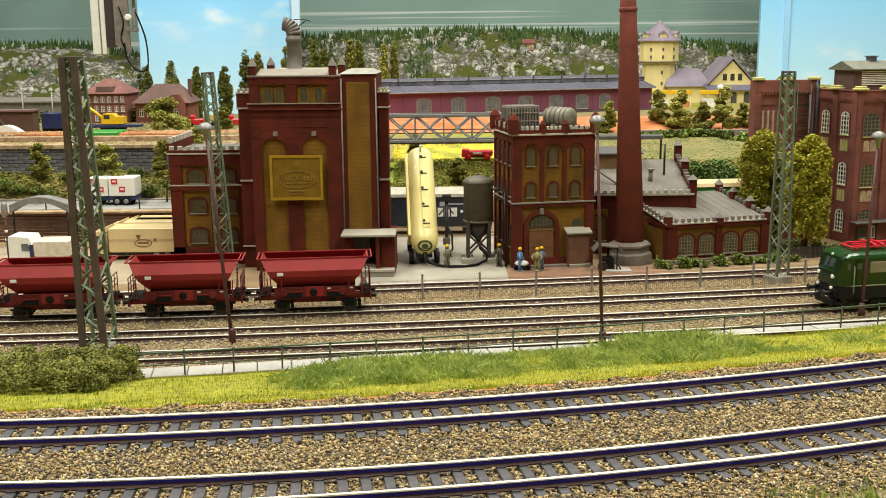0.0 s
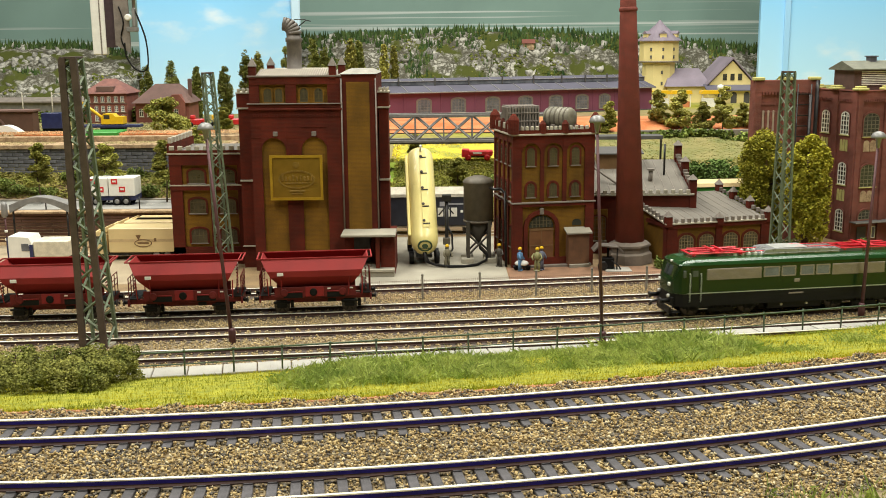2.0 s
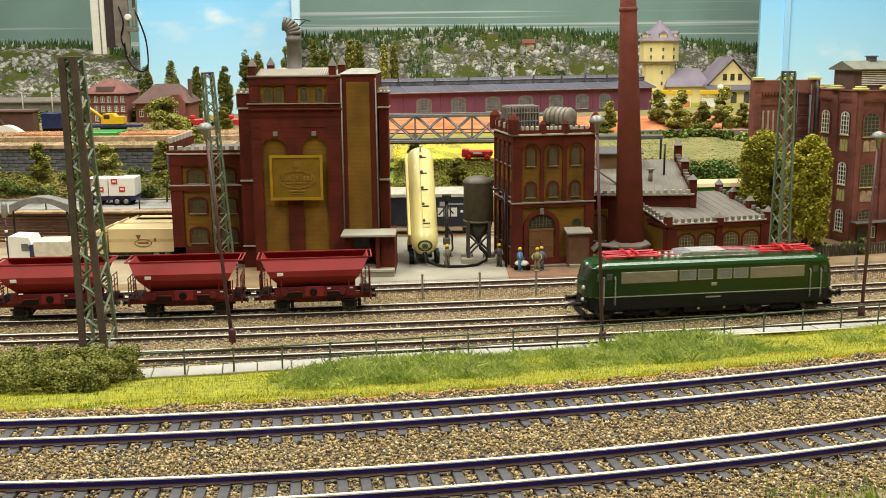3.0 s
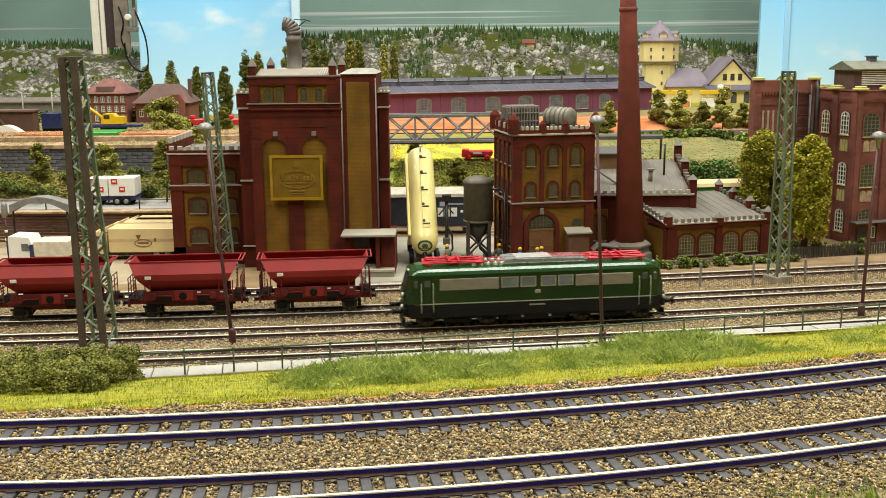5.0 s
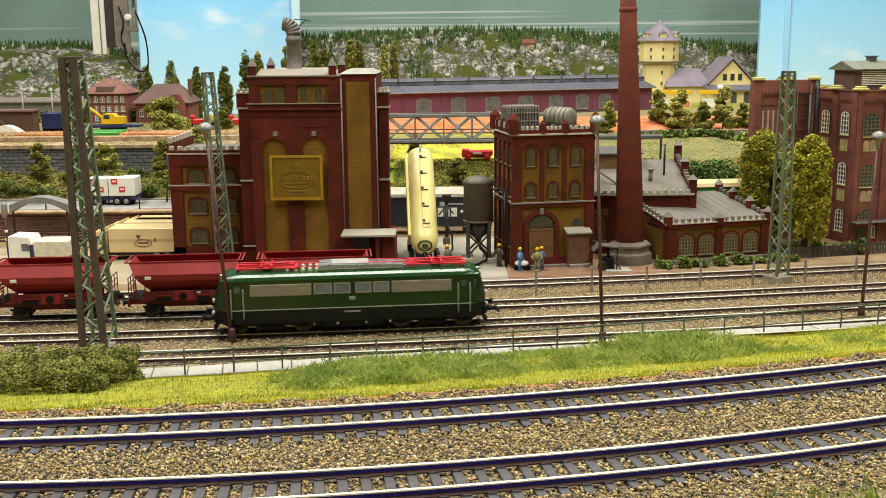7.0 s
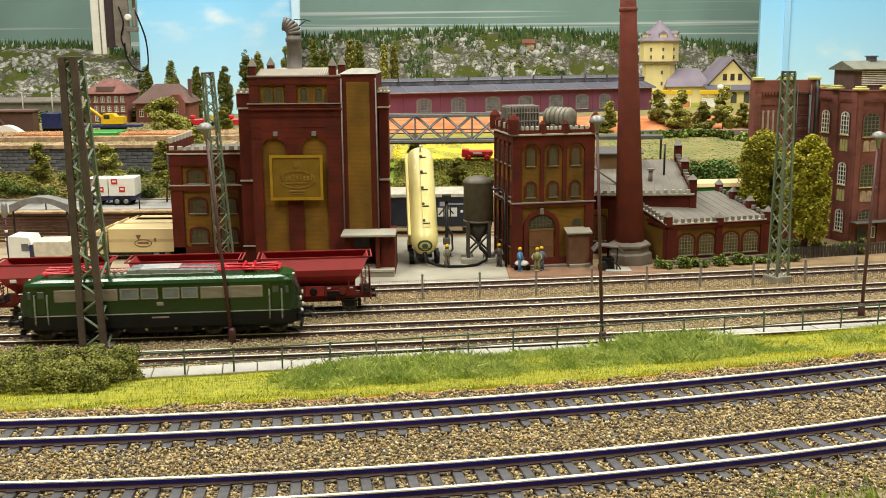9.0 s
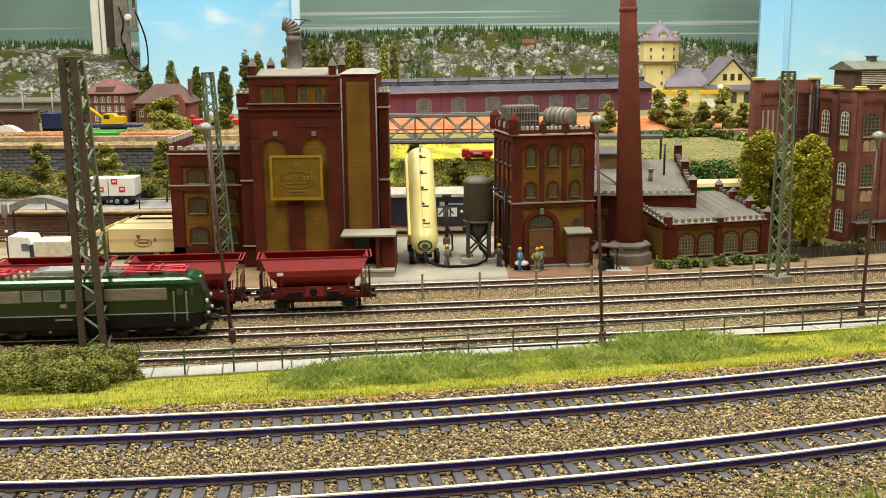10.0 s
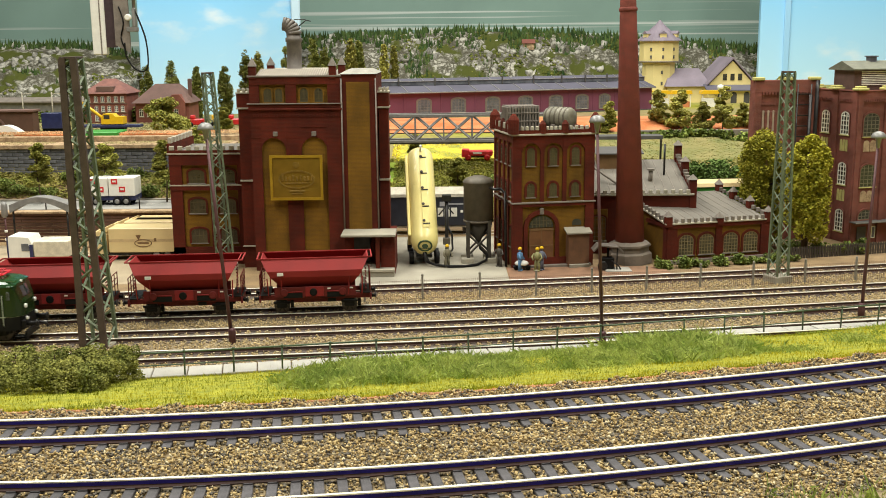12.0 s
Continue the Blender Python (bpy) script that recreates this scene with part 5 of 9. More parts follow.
    for i in range(1, 7):
        x = 7.15 + i * 2.15 / 7
        part("fanlight_bar", Geo().box(x - 0.03, x + 0.03, y - 0.11, y - 0.07, 3.12, 3.12 + 1.0 * math.sin(math.pi * i / 7) ** 0.7), WINDOW_OLIVE, T)
    for z in (3.4, 3.7):
        part("fanlight_bar", Geo().box(7.3, 9.15, y - 0.105, y - 0.065, z - 0.02, z + 0.02), WINDOW_OLIVE, T)
    part("doorstep", Geo().box(6.6, 12.6, y - 0.6, y - 0.05, G, -0.1, 0.03), GREY_TRIM, T)
    # porch
    p = part("porch", Geo().box(10.45, 12.3, y - 0.85, y, G, 2.6, 0.02), mat("brown_porch_wood", (0.13, 0.06, 0.028), 0.7), T, "small brown wooden porch")
    part("porch_roof", Geo().extrude_x([(y - 1.05, 2.58), (y - 1.05, 2.70), (y + 0.0, 3.05), (y + 0.0, 2.93)], 10.25, 12.5), CONCRETE, p)
    part("porch_window", Geo().extrude(arch(11.0, 11.8, 3.2, 3.75, 0.3), y - 0.05, y - 0.01), WINDOW_DARK, T)
    part("porch_step", Geo().box(10.5, 12.25, y - 1.2, y - 0.86, G, -0.05, 0.02), CONCRETE, p)
    # roof and battlements
    part("roof", Geo().box(5.9, 12.7, y + 0.1, 94.5, 11.0, 11.25), ROOF_FELT, T)
    g = Geo().box(5.6, 13.0, y - 0.25, y + 0.05, 11.16, 11.45).box(5.6, 5.9, y, 94.7, 11.16, 11.45).box(12.7, 13.0, y, 94.7, 11.16, 11.45).box(5.6, 13.0, 94.4, 94.7, 11.16, 11.45)
    for x in (5.62, 12.98):
        for yy in (y - 0.1, 94.55):
            g.lathe([(0.48, 11.16), (0.48, 12.35), (0.4, 12.5), (0.15, 12.85)], 8, Matrix.Translation((x + (0.1 if x < 9 else -0.1), yy, 0)), False)
    for x in (8.25, 10.22):
        g.lathe([(0.3, 11.16), (0.3, 11.95), (0.1, 12.25)], 8, Matrix.Translation((x, y - 0.1, 0)), False)
    for k in (2, 4, 6):
        g.lathe([(0.26, 11.16), (0.26, 12.0), (0.1, 12.25)], 8, Matrix.Translation((5.75, 88 + k * 0.9, 0)), False)
    pieces("parapet", g, RED_BRICK, T)
    g = Geo()
    for a, b in ((6.25, 8.0), (8.5, 9.95), (10.5, 12.4)):
        merlons(g, a, b, y - 0.1, y - 0.1, 11.45, 4, 0.55, 0.32, 0.28)
    merlons(g, 5.75, 5.75, 88.5, 94.2, 11.45, 10, 0.5, 0.5, 0.28)
    pieces("merlon", g, STONE_TRIM, T, "weathered pale battlement teeth")
    # plant on the roof
    grille = mat("dark_grey_cooler", (0.10, 0.092, 0.075), 0.6)
    c = part("cooling_box", Geo().box(5.95, 8.6, 90.3, 92.6, 11.25, 13.2, 0.05), grille, T, "dark grey ribbed cooling box")
    g = Geo()
    for i in range(11):
        x = 6.0 + i * 0.255
        g.box(x - 0.06, x + 0.06, 90.16, 90.3, 11.3, 13.25, 0.02).box(x - 0.06, x + 0.06, 90.2, 92.7, 13.2, 13.36, 0.03)
    for i in range(8):
        y1 = 90.4 + i * 0.3
        g.box(5.82, 5.95, y1 - 0.06, y1 + 0.06, 11.3, 13.25, 0.02)
    for z in (12.0, 12.7):
        g.box(5.82, 8.62, 90.12, 90.18, z, z + 0.1, 0.02)
    part("ribs", g, GREY_TRIM, c)
    lie = Matrix.Translation((10.75, 91.2, 12.25)) @ Matrix.Rotation(math.radians(38), 4, "Z") @ Matrix.Rotation(math.radians(90), 4, "X")
    t = part("roof_tank", Geo().lathe([(0.3, -1.35), (0.8, -1.25), (0.9, -1.0), (0.9, 1.0), (0.8, 1.25), (0.3, 1.35)], 24, lie), mat("olive_grey_tank", (0.21, 0.19, 0.14), 0.55), T, "olive-grey ribbed roof tank")
    part("tank_cradle", Geo().box(9.9, 10.15, 90.6, 91.8, 11.25, 11.7, 0.03).box(11.35, 11.6, 90.6, 91.8, 11.25, 11.7, 0.03), GREY_TRIM, t)
    for d in (-0.95, -0.5, 0.0, 0.5, 0.95):
        part("tank_band", Geo().lathe([(0.9, d - 0.07), (0.94, d - 0.05), (0.94, d + 0.05), (0.9, d + 0.07)], 24, lie), SILO_GREY, t)
    part("downpipe", Geo().tube([(5.1, 90.0, 6.3), (5.55, 90.0, 5.9), (5.3, 89.0, 5.4), (5.3, 88.6, G)], 0.12, 8).tube([(3.9, 91, 6.4), (4.7, 90.4, 6.2), (5.2, 90, 6.3)], 0.12, 8), BLACK_METAL, T, "dark pipe from the silo")
    rebase(T, 5.8, 88, GROUND)
    T.matrix_basis = at(6.05, 88, GROUND, 10.5)


tower_house()


def chimney():
    C = thing("factory_chimney", 16.5, 90.2, GROUND, "tall round red brick factory chimney on an octagonal base", "chimney")
    C.matrix_basis = at(16.45, 90.2, GROUND, ry=-1.8)
    part("shaft", Geo().lathe([(1.27, 1.9), (0.70, 21.6), (0.52, 27.5)], 32), CHIMNEY_BRICK, C, "tapering brick shaft")
    part("band", Geo().lathe([(0.72, 21.55), (0.78, 21.6), (0.78, 21.8), (0.71, 21.9)], 32), CHIMNEY_BRICK, C)
    part("crown", Geo().lathe([(0.53, 27.3), (0.66, 27.6), (0.66, 28.2), (0.55, 28.3)], 24), CHIMNEY_BRICK, C)
    part("base", Geo().lathe([(1.95, 0), (1.95, 0.85), (1.85, 0.95), (1.7, 1.0), (1.7, 1.55)], 8, Matrix.Rotation(math.radians(22.5), 4, "Z"), False), BASE_STONE, C, "brown-grey stone octagonal base")
    part("base_ring", Geo().lathe([(1.85, 1.5), (1.85, 1.68), (1.5, 1.85), (1.25, 1.95)], 8, Matrix.Rotation(math.radians(22.5), 4, "Z"), False), BASE_STONE, C)


chimney()


def boiler_house():
    """Long building with a sloping felt roof and stepped side parapet behind the chimney."""
    H = thing("boiler_house", 0, 0, 0, "brick boiler house with sloping grey felt roof and stepped parapet", "building")
    G = GROUND
    part("wall", Geo().extrude_x([(94, G), (94, 5.05), (101, 7.3), (101, G)], 13.0, 22.6), RED_BRICK, H)
    part("roof", Geo().extrude_x([(93.9, 5.07), (93.9, 5.23), (101, 7.5), (101, 7.34)], 13.0, 22.5), ROOF_FELT, H, "grey roofing felt")
    for i in range(11):
        x = 13.6 + i * 0.84
        part("roof_seam", Geo().extrude_x([(94.0, 5.24), (94.0, 5.29), (101, 7.54), (101, 7.49)], x - 0.03, x + 0.03), GREY_TRIM, H)
    part("cornice", Geo().box(12.9, 22.8, 93.75, 94.02, 5.0, 5.17, 0.02), STONE_TRIM, H)
    g = Geo()
    merlons(g, 13.0, 22.6, 93.9, 93.9, 5.17, 14, 0.5, 0.35, 0.22)
    pieces("merlon", g, STONE_TRIM, H, "pale battlement teeth")
    part("panel", Geo().box(13.5, 15.0, 93.9, 94, 0.8, 3.8, 0.03), OCHRE_BRICK, H)
    for cx in (14.2, 19.0, 21.3):
        window(H, cx, 0.9, 1.3, 2.3, 93.95, rise=0.3, nx=4, nz=6)
    g, k = Geo(), Geo()
    for i, (yy, z) in enumerate(((94.2, 6.4), (97.5, 7.7), (100.7, 8.9))):
        g.box(22.4, 23.05, yy - 0.3, yy + 0.35, G, z, 0.03)
        peak(k, 22.72, yy, z, 0.85, 0.5)
    g.extrude_x([(94, G), (94, 5.6), (101, 8.0), (101, G)], 22.5, 22.85)
    pieces("side_parapet", g, RED_BRICK, H)
    for i in range(10):
        t = i / 10
        k.box(22.45, 22.9, 94.6 + t * 6.2, 94.9 + t * 6.2, 5.75 + t * 2.2, 6.1 + t * 2.2, 0.03)
    pieces("parapet_cap", k, GREY_TRIM, H)
    hut = part("roof_hut", Geo().box(14.8, 18.8, 99.0, 100.9, 6.6, 8.3, 0.03), BROWN_PRINT, H, "brown roof hut")
    part("hut_roof", Geo().extrude_x([(98.7, 8.25), (98.7, 8.35), (101.0, 8.8), (101.0, 8.7)], 14.5, 19.1), ROOF_DARK, hut)
    part("vent", Geo().tube([(19.3, 96.4, 5.8), (19.3, 96.4, 7.0)], 0.2, 8).box(19.0, 19.6, 96.1, 96.7, 7.0, 7.15), GREY_TRIM, H)
    part("vent", Geo().tube([(20.8, 97.6, 6.4), (20.8, 97.6, 9.3)], 0.1, 8), BLACK_METAL, H)
    part("gutter_pipe", Geo().tube([(13.6, 97, 7.6), (16, 95.6, 5.9)], 0.1, 8), GREY_TRIM, H)
    rebase(H, 18, 97, GROUND)


boiler_house()


def workshop():
    """Low building with four arched windows."""
    W = thing("low_workshop", 19.45, 88.95, GROUND, "low ochre brick workshop with arched windows and battlements", "building", rz=14.5)
    n = -GROUND
    L, h = 9.75, 3.15 + n
    part("wall", Geo().extrude_x([(0, 0), (0, h), (9, h + 1.3), (9, 0)], 0, L), OCHRE_BRICK, W)
    g = Geo()
    for x0, x1 in ((-0.08, 0.85), (4.55, 5.15), (8.95, L + 0.08)):
        g.box(x0, x1, -0.15, 0.02, 0, h)
    g.box(-0.08, L + 0.08, -0.15, 0.02, h - 0.35, h).box(-0.08, L + 0.08, -0.15, 0.02, 0, 0.45)
    g.box(-0.15, 0.02, 0, 0.6, 0, h).box(-0.15, 0.02, 0, 4, h - 0.35, h)
    pieces("pier", g, RED_BRICK, W)
    for cx in (1.75, 3.7, 6.05, 8.0):
        window(W, cx, 0.39 + n, 1.4, 1.8, 0, rise=0.5, nx=5, nz=6, rim=0.2, bars=SASH_TAN, pane=WINDOW_BROWN, sill=GREY_TRIM)
    part("plinth", Geo().box(-0.2, L + 0.2, -0.35, 0.0, 0, 0.4, 0.03), GREY_TRIM, W)
    part("cornice", Geo().box(-0.3, L + 0.3, -0.3, 0.02, h, h + 0.14, 0.02).extrude_x([(0, h), (0, h + 0.14), (9, h + 1.44), (9, h + 1.3)], -0.28, 0.02), STONE_TRIM, W, "pale cornice")
    part("roof", Geo().extrude_x([(0.05, h), (0.05, h + 0.1), (8.95, h + 1.4), (8.95, h + 1.28)], 0.1, L - 0.1), ROOF_FELT, W, "grey roofing felt")
    for i in range(11):
        x = 0.55 + i * 0.86
        part("roof_seam", Geo().extrude_x([(0.1, h + 0.1), (0.1, h + 0.135), (8.9, h + 1.43), (8.9, h + 1.39)], x - 0.03, x + 0.03), GREY_TRIM, W)
    g, k = Geo(), Geo()
    for x0, x1 in ((0.4, 4.6), (5.2, 9.3)):
        merlons(g, x0, x1, -0.15, -0.15, h + 0.14, 7, 0.5, 0.36, 0.22)
    for i in range(12):
        t = (i + 0.5) / 12
        z = h + 0.14 + 1.3 * t
        for x in (-0.12, L):
            g.box(x - 0.14, x + 0.14, 9 * t - 0.17, 9 * t + 0.17, z, z + 0.38, 0.03)
    pieces("merlon", g, GREY_TRIM, W, "weathered battlement teeth")
    for x, y, z in ((0, -0.05, 0), (4.85, -0.1, -0.3), (L - 0.1, -0.05, 0), (L, 3.2, 0.5), (L, 6.2, 0.95), (L, 8.9, 1.3)):
        pz = h + 0.72 + z
        part("corner_post", Geo().box(x - 0.29, x + 0.29, y - 0.28, y + 0.3, h - 0.2, pz, 0.04), RED_BRICK, W)
        c = Geo()
        peak(c, x, y + 0.03, pz, 0.7, 0.52)
        part("post_cap", c, GREY_TRIM, W)


workshop()


def brown_factory():
    F = thing("brown_factory", 38.6, 97.57, GROUND, "tall brown brick factory with white arched windows and yellow caps", "building", rz=16)
    n = -GROUND
    part("wall", Geo().box(0, 14, 0, 6.4, 0, 14.0 + n), BROWN_BRICK, F)
    g = Geo()
    for x in (-0.1, 2.85, 6.3, 9.8):
        g.box(x, x + 0.5, -0.22, 0.02, 0, 14.1 + n)
    for y in (0.0, 2.75, 5.75):
        g.box(-0.22, 0.02, y, y + 0.65, 0, 14.05 + n)
    g.box(-0.15, 14, -0.15, 0.02, 13.25 + n, 14.0 + n).box(-0.15, 0.02, 0, 6.4, 13.25 + n, 14.0 + n)
    dentils(g, 0.4, 2.85, -0.12, 13.25 + n, 0.24)
    dentils(g, 3.35, 6.3, -0.12, 13.25 + n, 0.24)
    pieces("pier", g, BROWN_BRICK, F)
    g = Geo()
    for y0, y1 in ((0.7, 2.7), (3.45, 5.7)):
        for k in range(8):
            y = y0 + (y1 - y0) * (k + 0.5) / 8
            g.box(-0.16, 0.02, y - 0.07, y + 0.07, 13.0 + n, 13.25 + n)
    part("dentils", g, BROWN_BRICK, F)
    for z0, h in ((9.9, 2.2), (5.15, 2.15), (0.65, 2.15)):
        for y in (1.68, 4.62):
            w = window(F, 0, z0 + n, 1.25, h, 0, rise=0.42, nx=3, nz=5, surround=BROWN_BRICK, bars=WINDOW_WHITE, sill=CAP_YELLOW, bar=2.2)
            w.matrix_basis = at(0, y, 0, -90)
            if z0 > 1:
                s = Geo()
                for i in range(3):
                    x = -0.58 + i * 0.4
                    s.extrude(arch(x, x + 0.3, z0 + n - 1.55, z0 + n - 0.45), -0.05, 0.01)
                part("blind_arch", s, CAP_YELLOW, F, "pale blind arches", x=0, y=y, rz=-90)
        for x in (1.55, 4.95, 8.3):
            if z0 > 2:
                window(F, x, z0 + n - 0.1, 1.75, h, 0, rise=0.6, nx=4, nz=6, surround=BROWN_BRICK, bars=WINDOW_FRAME, sill=CAP_YELLOW, bar=1.4)
                s = Geo()
                for i in range(2):
                    s.extrude(arch(x - 0.72 + i * 0.72, x - 0.05 + i * 0.72, z0 + n - 1.5, z0 + n - 0.45), -0.05, 0.01)
                part("blind_arch", s, TAN_STONE, F, "pale blind arches")
            else:
                window(F, x, 1.95 + n, 1.6, 0.95, 0, rise=0.6, nx=4, nz=3, surround=BROWN_BRICK, bars=WINDOW_FRAME, sill=BROWN_BRICK, bar=1.4)
    part("canopy", Geo().box(-0.2, 6, -1.1, 0, 1.72 + n, 1.86 + n, 0.03), ROOF_DARK, F, "dark entrance canopy")
    part("canopy_edge", Geo().box(-0.22, 6.02, -1.13, -1.08, 1.76 + n, 1.84 + n, 0.01), LAMP_CAP, F, "pale canopy edge")
    part("entrance_door", Geo().box(0.7, 1.7, -0.12, -0.02, 0, 1.6, 0.03), ROOF_DARK, F)
    part("entrance_window", Geo().ring([(2.3, 0.45), (2.75, 0.45), (2.75, 1.6), (2.3, 1.6)], [(2.37, 0.52), (2.68, 0.52), (2.68, 1.53), (2.37, 1.53)], -0.1, 0.0), WINDOW_WHITE, F)
    part("entrance_pane", Geo().box(2.37, 2.68, -0.04, -0.01, 0.52, 1.53), WINDOW_BLUE, F)
    for x, y in ((0.15, -0.05), (3.1, -0.05), (6.55, -0.05), (-0.1, 3.1), (-0.1, 6.0)):
        part("pier_cap", Geo().box(x - 0.6, x + 0.6, y - 0.45, y + 0.5, 14.1 + n, 14.32 + n, 0.05).box(x - 0.42, x + 0.42, y - 0.32, y + 0.38, 14.32 + n, 14.5 + n, 0.05), CAP_YELLOW, F, "mossy yellow pier cap")
    part("coping", Geo().box(-0.25, 14, -0.25, 0.1, 13.98 + n, 14.1 + n, 0.02).box(-0.25, 0.1, 0, 6.4, 13.98 + n, 14.1 + n, 0.02), BROWN_BRICK, F)
    lan = part("roof_lantern", Geo().box(0.6, 8, 1.6, 4.6, 14 + n, 16.0 + n), mat("brown_boards", (0.11, 0.06, 0.05), 0.7), F, "brown louvred roof lantern")
    g = Geo()
    for i in range(8):
        g.box(1.4, 7.5, 1.5, 1.62, 14.5 + i * 0.17 + n, 14.58 + i * 0.17 + n)
    part("louvres", g, WINDOW_WHITE, lan)
    part("lantern_roof", Geo().extrude_x([(1.2, 15.9 + n), (1.2, 16.02 + n), (3.1, 16.75 + n), (5.0, 16.02 + n), (5.0, 15.9 + n)], 0.2, 8.5), mat("grey_green_roof", (0.16, 0.16, 0.12), 0.6), lan)
    part("roof_vent", Geo().box(3.2, 3.9, 2.8, 3.5, 16.5 + n, 17.1 + n, 0.03).box(3.1, 4.0, 2.7, 3.6, 17.1 + n, 17.2 + n), SHED_ROOF, lan)
    V = thing("brown_factory_wing", 29.7, 100, GROUND, "brown brick factory wing with slit niches and yellow caps", "building", rz=3)
    part("wall", Geo().box(0, 6.2, 0, 1.4, 0, 15.0 + n), BROWN_BRICK, V)
    g = Geo()
    for x in (0, 2.75, 5.4):
        g.box(x - 0.05, x + 0.6, -0.2, 0.02, 0, 15.1 + n)
    g.box(0, 6, -0.18, 0.02, 13.9 + n, 15 + n)
    dentils(g, 0.6, 5.4, -0.15, 13.9 + n, 0.3)
    dentils(g, 0.6, 5.4, -0.05, 12.9 + n, 0.3)
    pieces("pier", g, BROWN_BRICK, V)
    niche = mat("pale_niche_render", (0.42, 0.32, 0.24), 0.8)
    for i in range(4):
        x = 0.78 + i * 0.49
        part("niche", Geo().extrude(arch(x, x + 0.2, 8.4 + n, 12.2 + n), -0.03, 0.01), niche, V)
        part("niche_pier", Geo().box(x + 0.21, x + 0.46, -0.12, 0.02, 8.4 + n, 12.1 + n, 0.02), BROWN_BRICK, V)
    for x in (0.3, 3.05, 5.7):
        part("pier_cap", Geo().box(x - 0.5, x + 0.5, -0.4, 0.5, 15.0 + n, 15.3 + n, 0.06), CAP_YELLOW, V, "mossy yellow pier cap")
    part("pipe", Geo().tube([(5.0, -1.0, 0), (5.0, -1.0, 14)], 0.16, 8), BLACK_METAL, V, "dark rising pipe")
    part("pipe", Geo().tube([(5.5, -1.2, 0), (5.5, -1.2, 14.6), (5.8, -0.6, 15.2)], 0.2, 8), BLACK_METAL, V, "dark rising pipe")
    g = Geo()
    for i in range(12):
        g.box(3.9, 5.2, -0.7, -0.4, 3 + i, 3.1 + i)
    g.tube([(3.9, -0.6, 0), (3.9, -0.6, 15)], 0.06, 6).tube([(5.2, -0.6, 0), (5.2, -0.6, 15)], 0.06, 6)
    part("fire_ladder", g, BLACK_METAL, V)


brown_factory()


# ---------------------------------------------------------------- masts, lamps, fences
def lattice_mast(x, y, z, h, wb, wt, turn, label, panel=False, tilt=0):
    M = thing("lattice_mast", x, y, z, label, "mast", "overhead line masts", turn)
    M.matrix_basis = at(x, y, z) @ pose(0, 0, 0, 0, tilt, 0) @ pose(0, 0, 0, 0, 0, turn)
    step = []
    zz = 0.0
    while zz < h - 0.3:
        step.append(zz)
        zz += (0.72 if panel else 0.9) * (wb + (wt - wb) * zz / h)
    step.append(h)
    wid = lambda q: (wb + (wt - wb) * q / h) / 2
    for sx in (-1, 1):
        for sy in (-1, 1):
            g = Geo()
            g.tube([(sx * wid(0), sy * wid(0), 0), (sx * wid(h), sy * wid(h), h)], 0.14 if panel else 0.11, 4)
            part("corner_post", g, MAST_GREEN, M)
    for k, (ax, ay, bx, by) in enumerate(((-1, -1, 1, -1), (1, -1, 1, 1), (1, 1, -1, 1), (-1, 1, -1, -1))):
        g = Geo()
        for i in range(len(step) - 1):
            w0, w1 = wid(step[i]), wid(step[i + 1])
            p, q = (ax, ay), (bx, by)
            if i % 2:
                p, q = q, p
            g.bar((p[0] * w0, p[1] * w0, step[i]), (q[0] * w1, q[1] * w1, step[i + 1]), 0.13 if panel else 0.075)
        part("lattice", g, MAST_GREEN, M)
    if panel:
        for e in (0, 1):
            x0 = lambda q: (-wid(q) - 0.14) if e == 0 else wid(q) - 0.3
            g = Geo().add([(x0(0), -wid(0) - 0.13, 0), (x0(0) + 0.44, -wid(0) - 0.13, 0), (x0(h) + 0.44, -wid(h) - 0.13, h), (x0(h), -wid(h) - 0.13, h),
                           (x0(0), -wid(0) + 0.05, 0), (x0(0) + 0.44, -wid(0) + 0.05, 0), (x0(h) + 0.44, -wid(h) + 0.05, h), (x0(h), -wid(h) + 0.05, h)],
                          [(0, 1, 2, 3), (7, 6, 5, 4), (0, 4, 5, 1), (2, 6, 7, 3), (0, 3, 7, 4), (1, 5, 6, 2)])
            part("channel", g, MAST_BROWN, M, "weathered brown channel post")
    part("cap_plate", Geo().box(-wt * 0.6, wt * 0.6, -wt * 0.6, wt * 0.6, h - 0.05, h + 0.1, 0.02), MAST_BROWN, M)
    fw, fh = (wb * 0.56, 0.12) if panel else (wb * 0.74, 0.62)
    part("foundation", Geo().box(-fw, fw, -fw, fw, -0.05, fh, 0.05), CONCRETE, M, "concrete foundation block")
    return M


lattice_mast(-22.25, 65.2, GROUND, 18.3, 1.6, 0.9, -8, "grey-green lattice catenary mast with brown channels beside the hedge", True, tilt=-1.4)
lattice_mast(-18.8, 88.6, GROUND, 16.75, 1.15, 0.72, 30, "slim grey-green lattice mast beside the brewery wing", tilt=-2.6)
lattice_mast(26.75, 81.6, GROUND, 16.6, 1.12, 0.66, 22, "grey-green lattice mast on a concrete block")


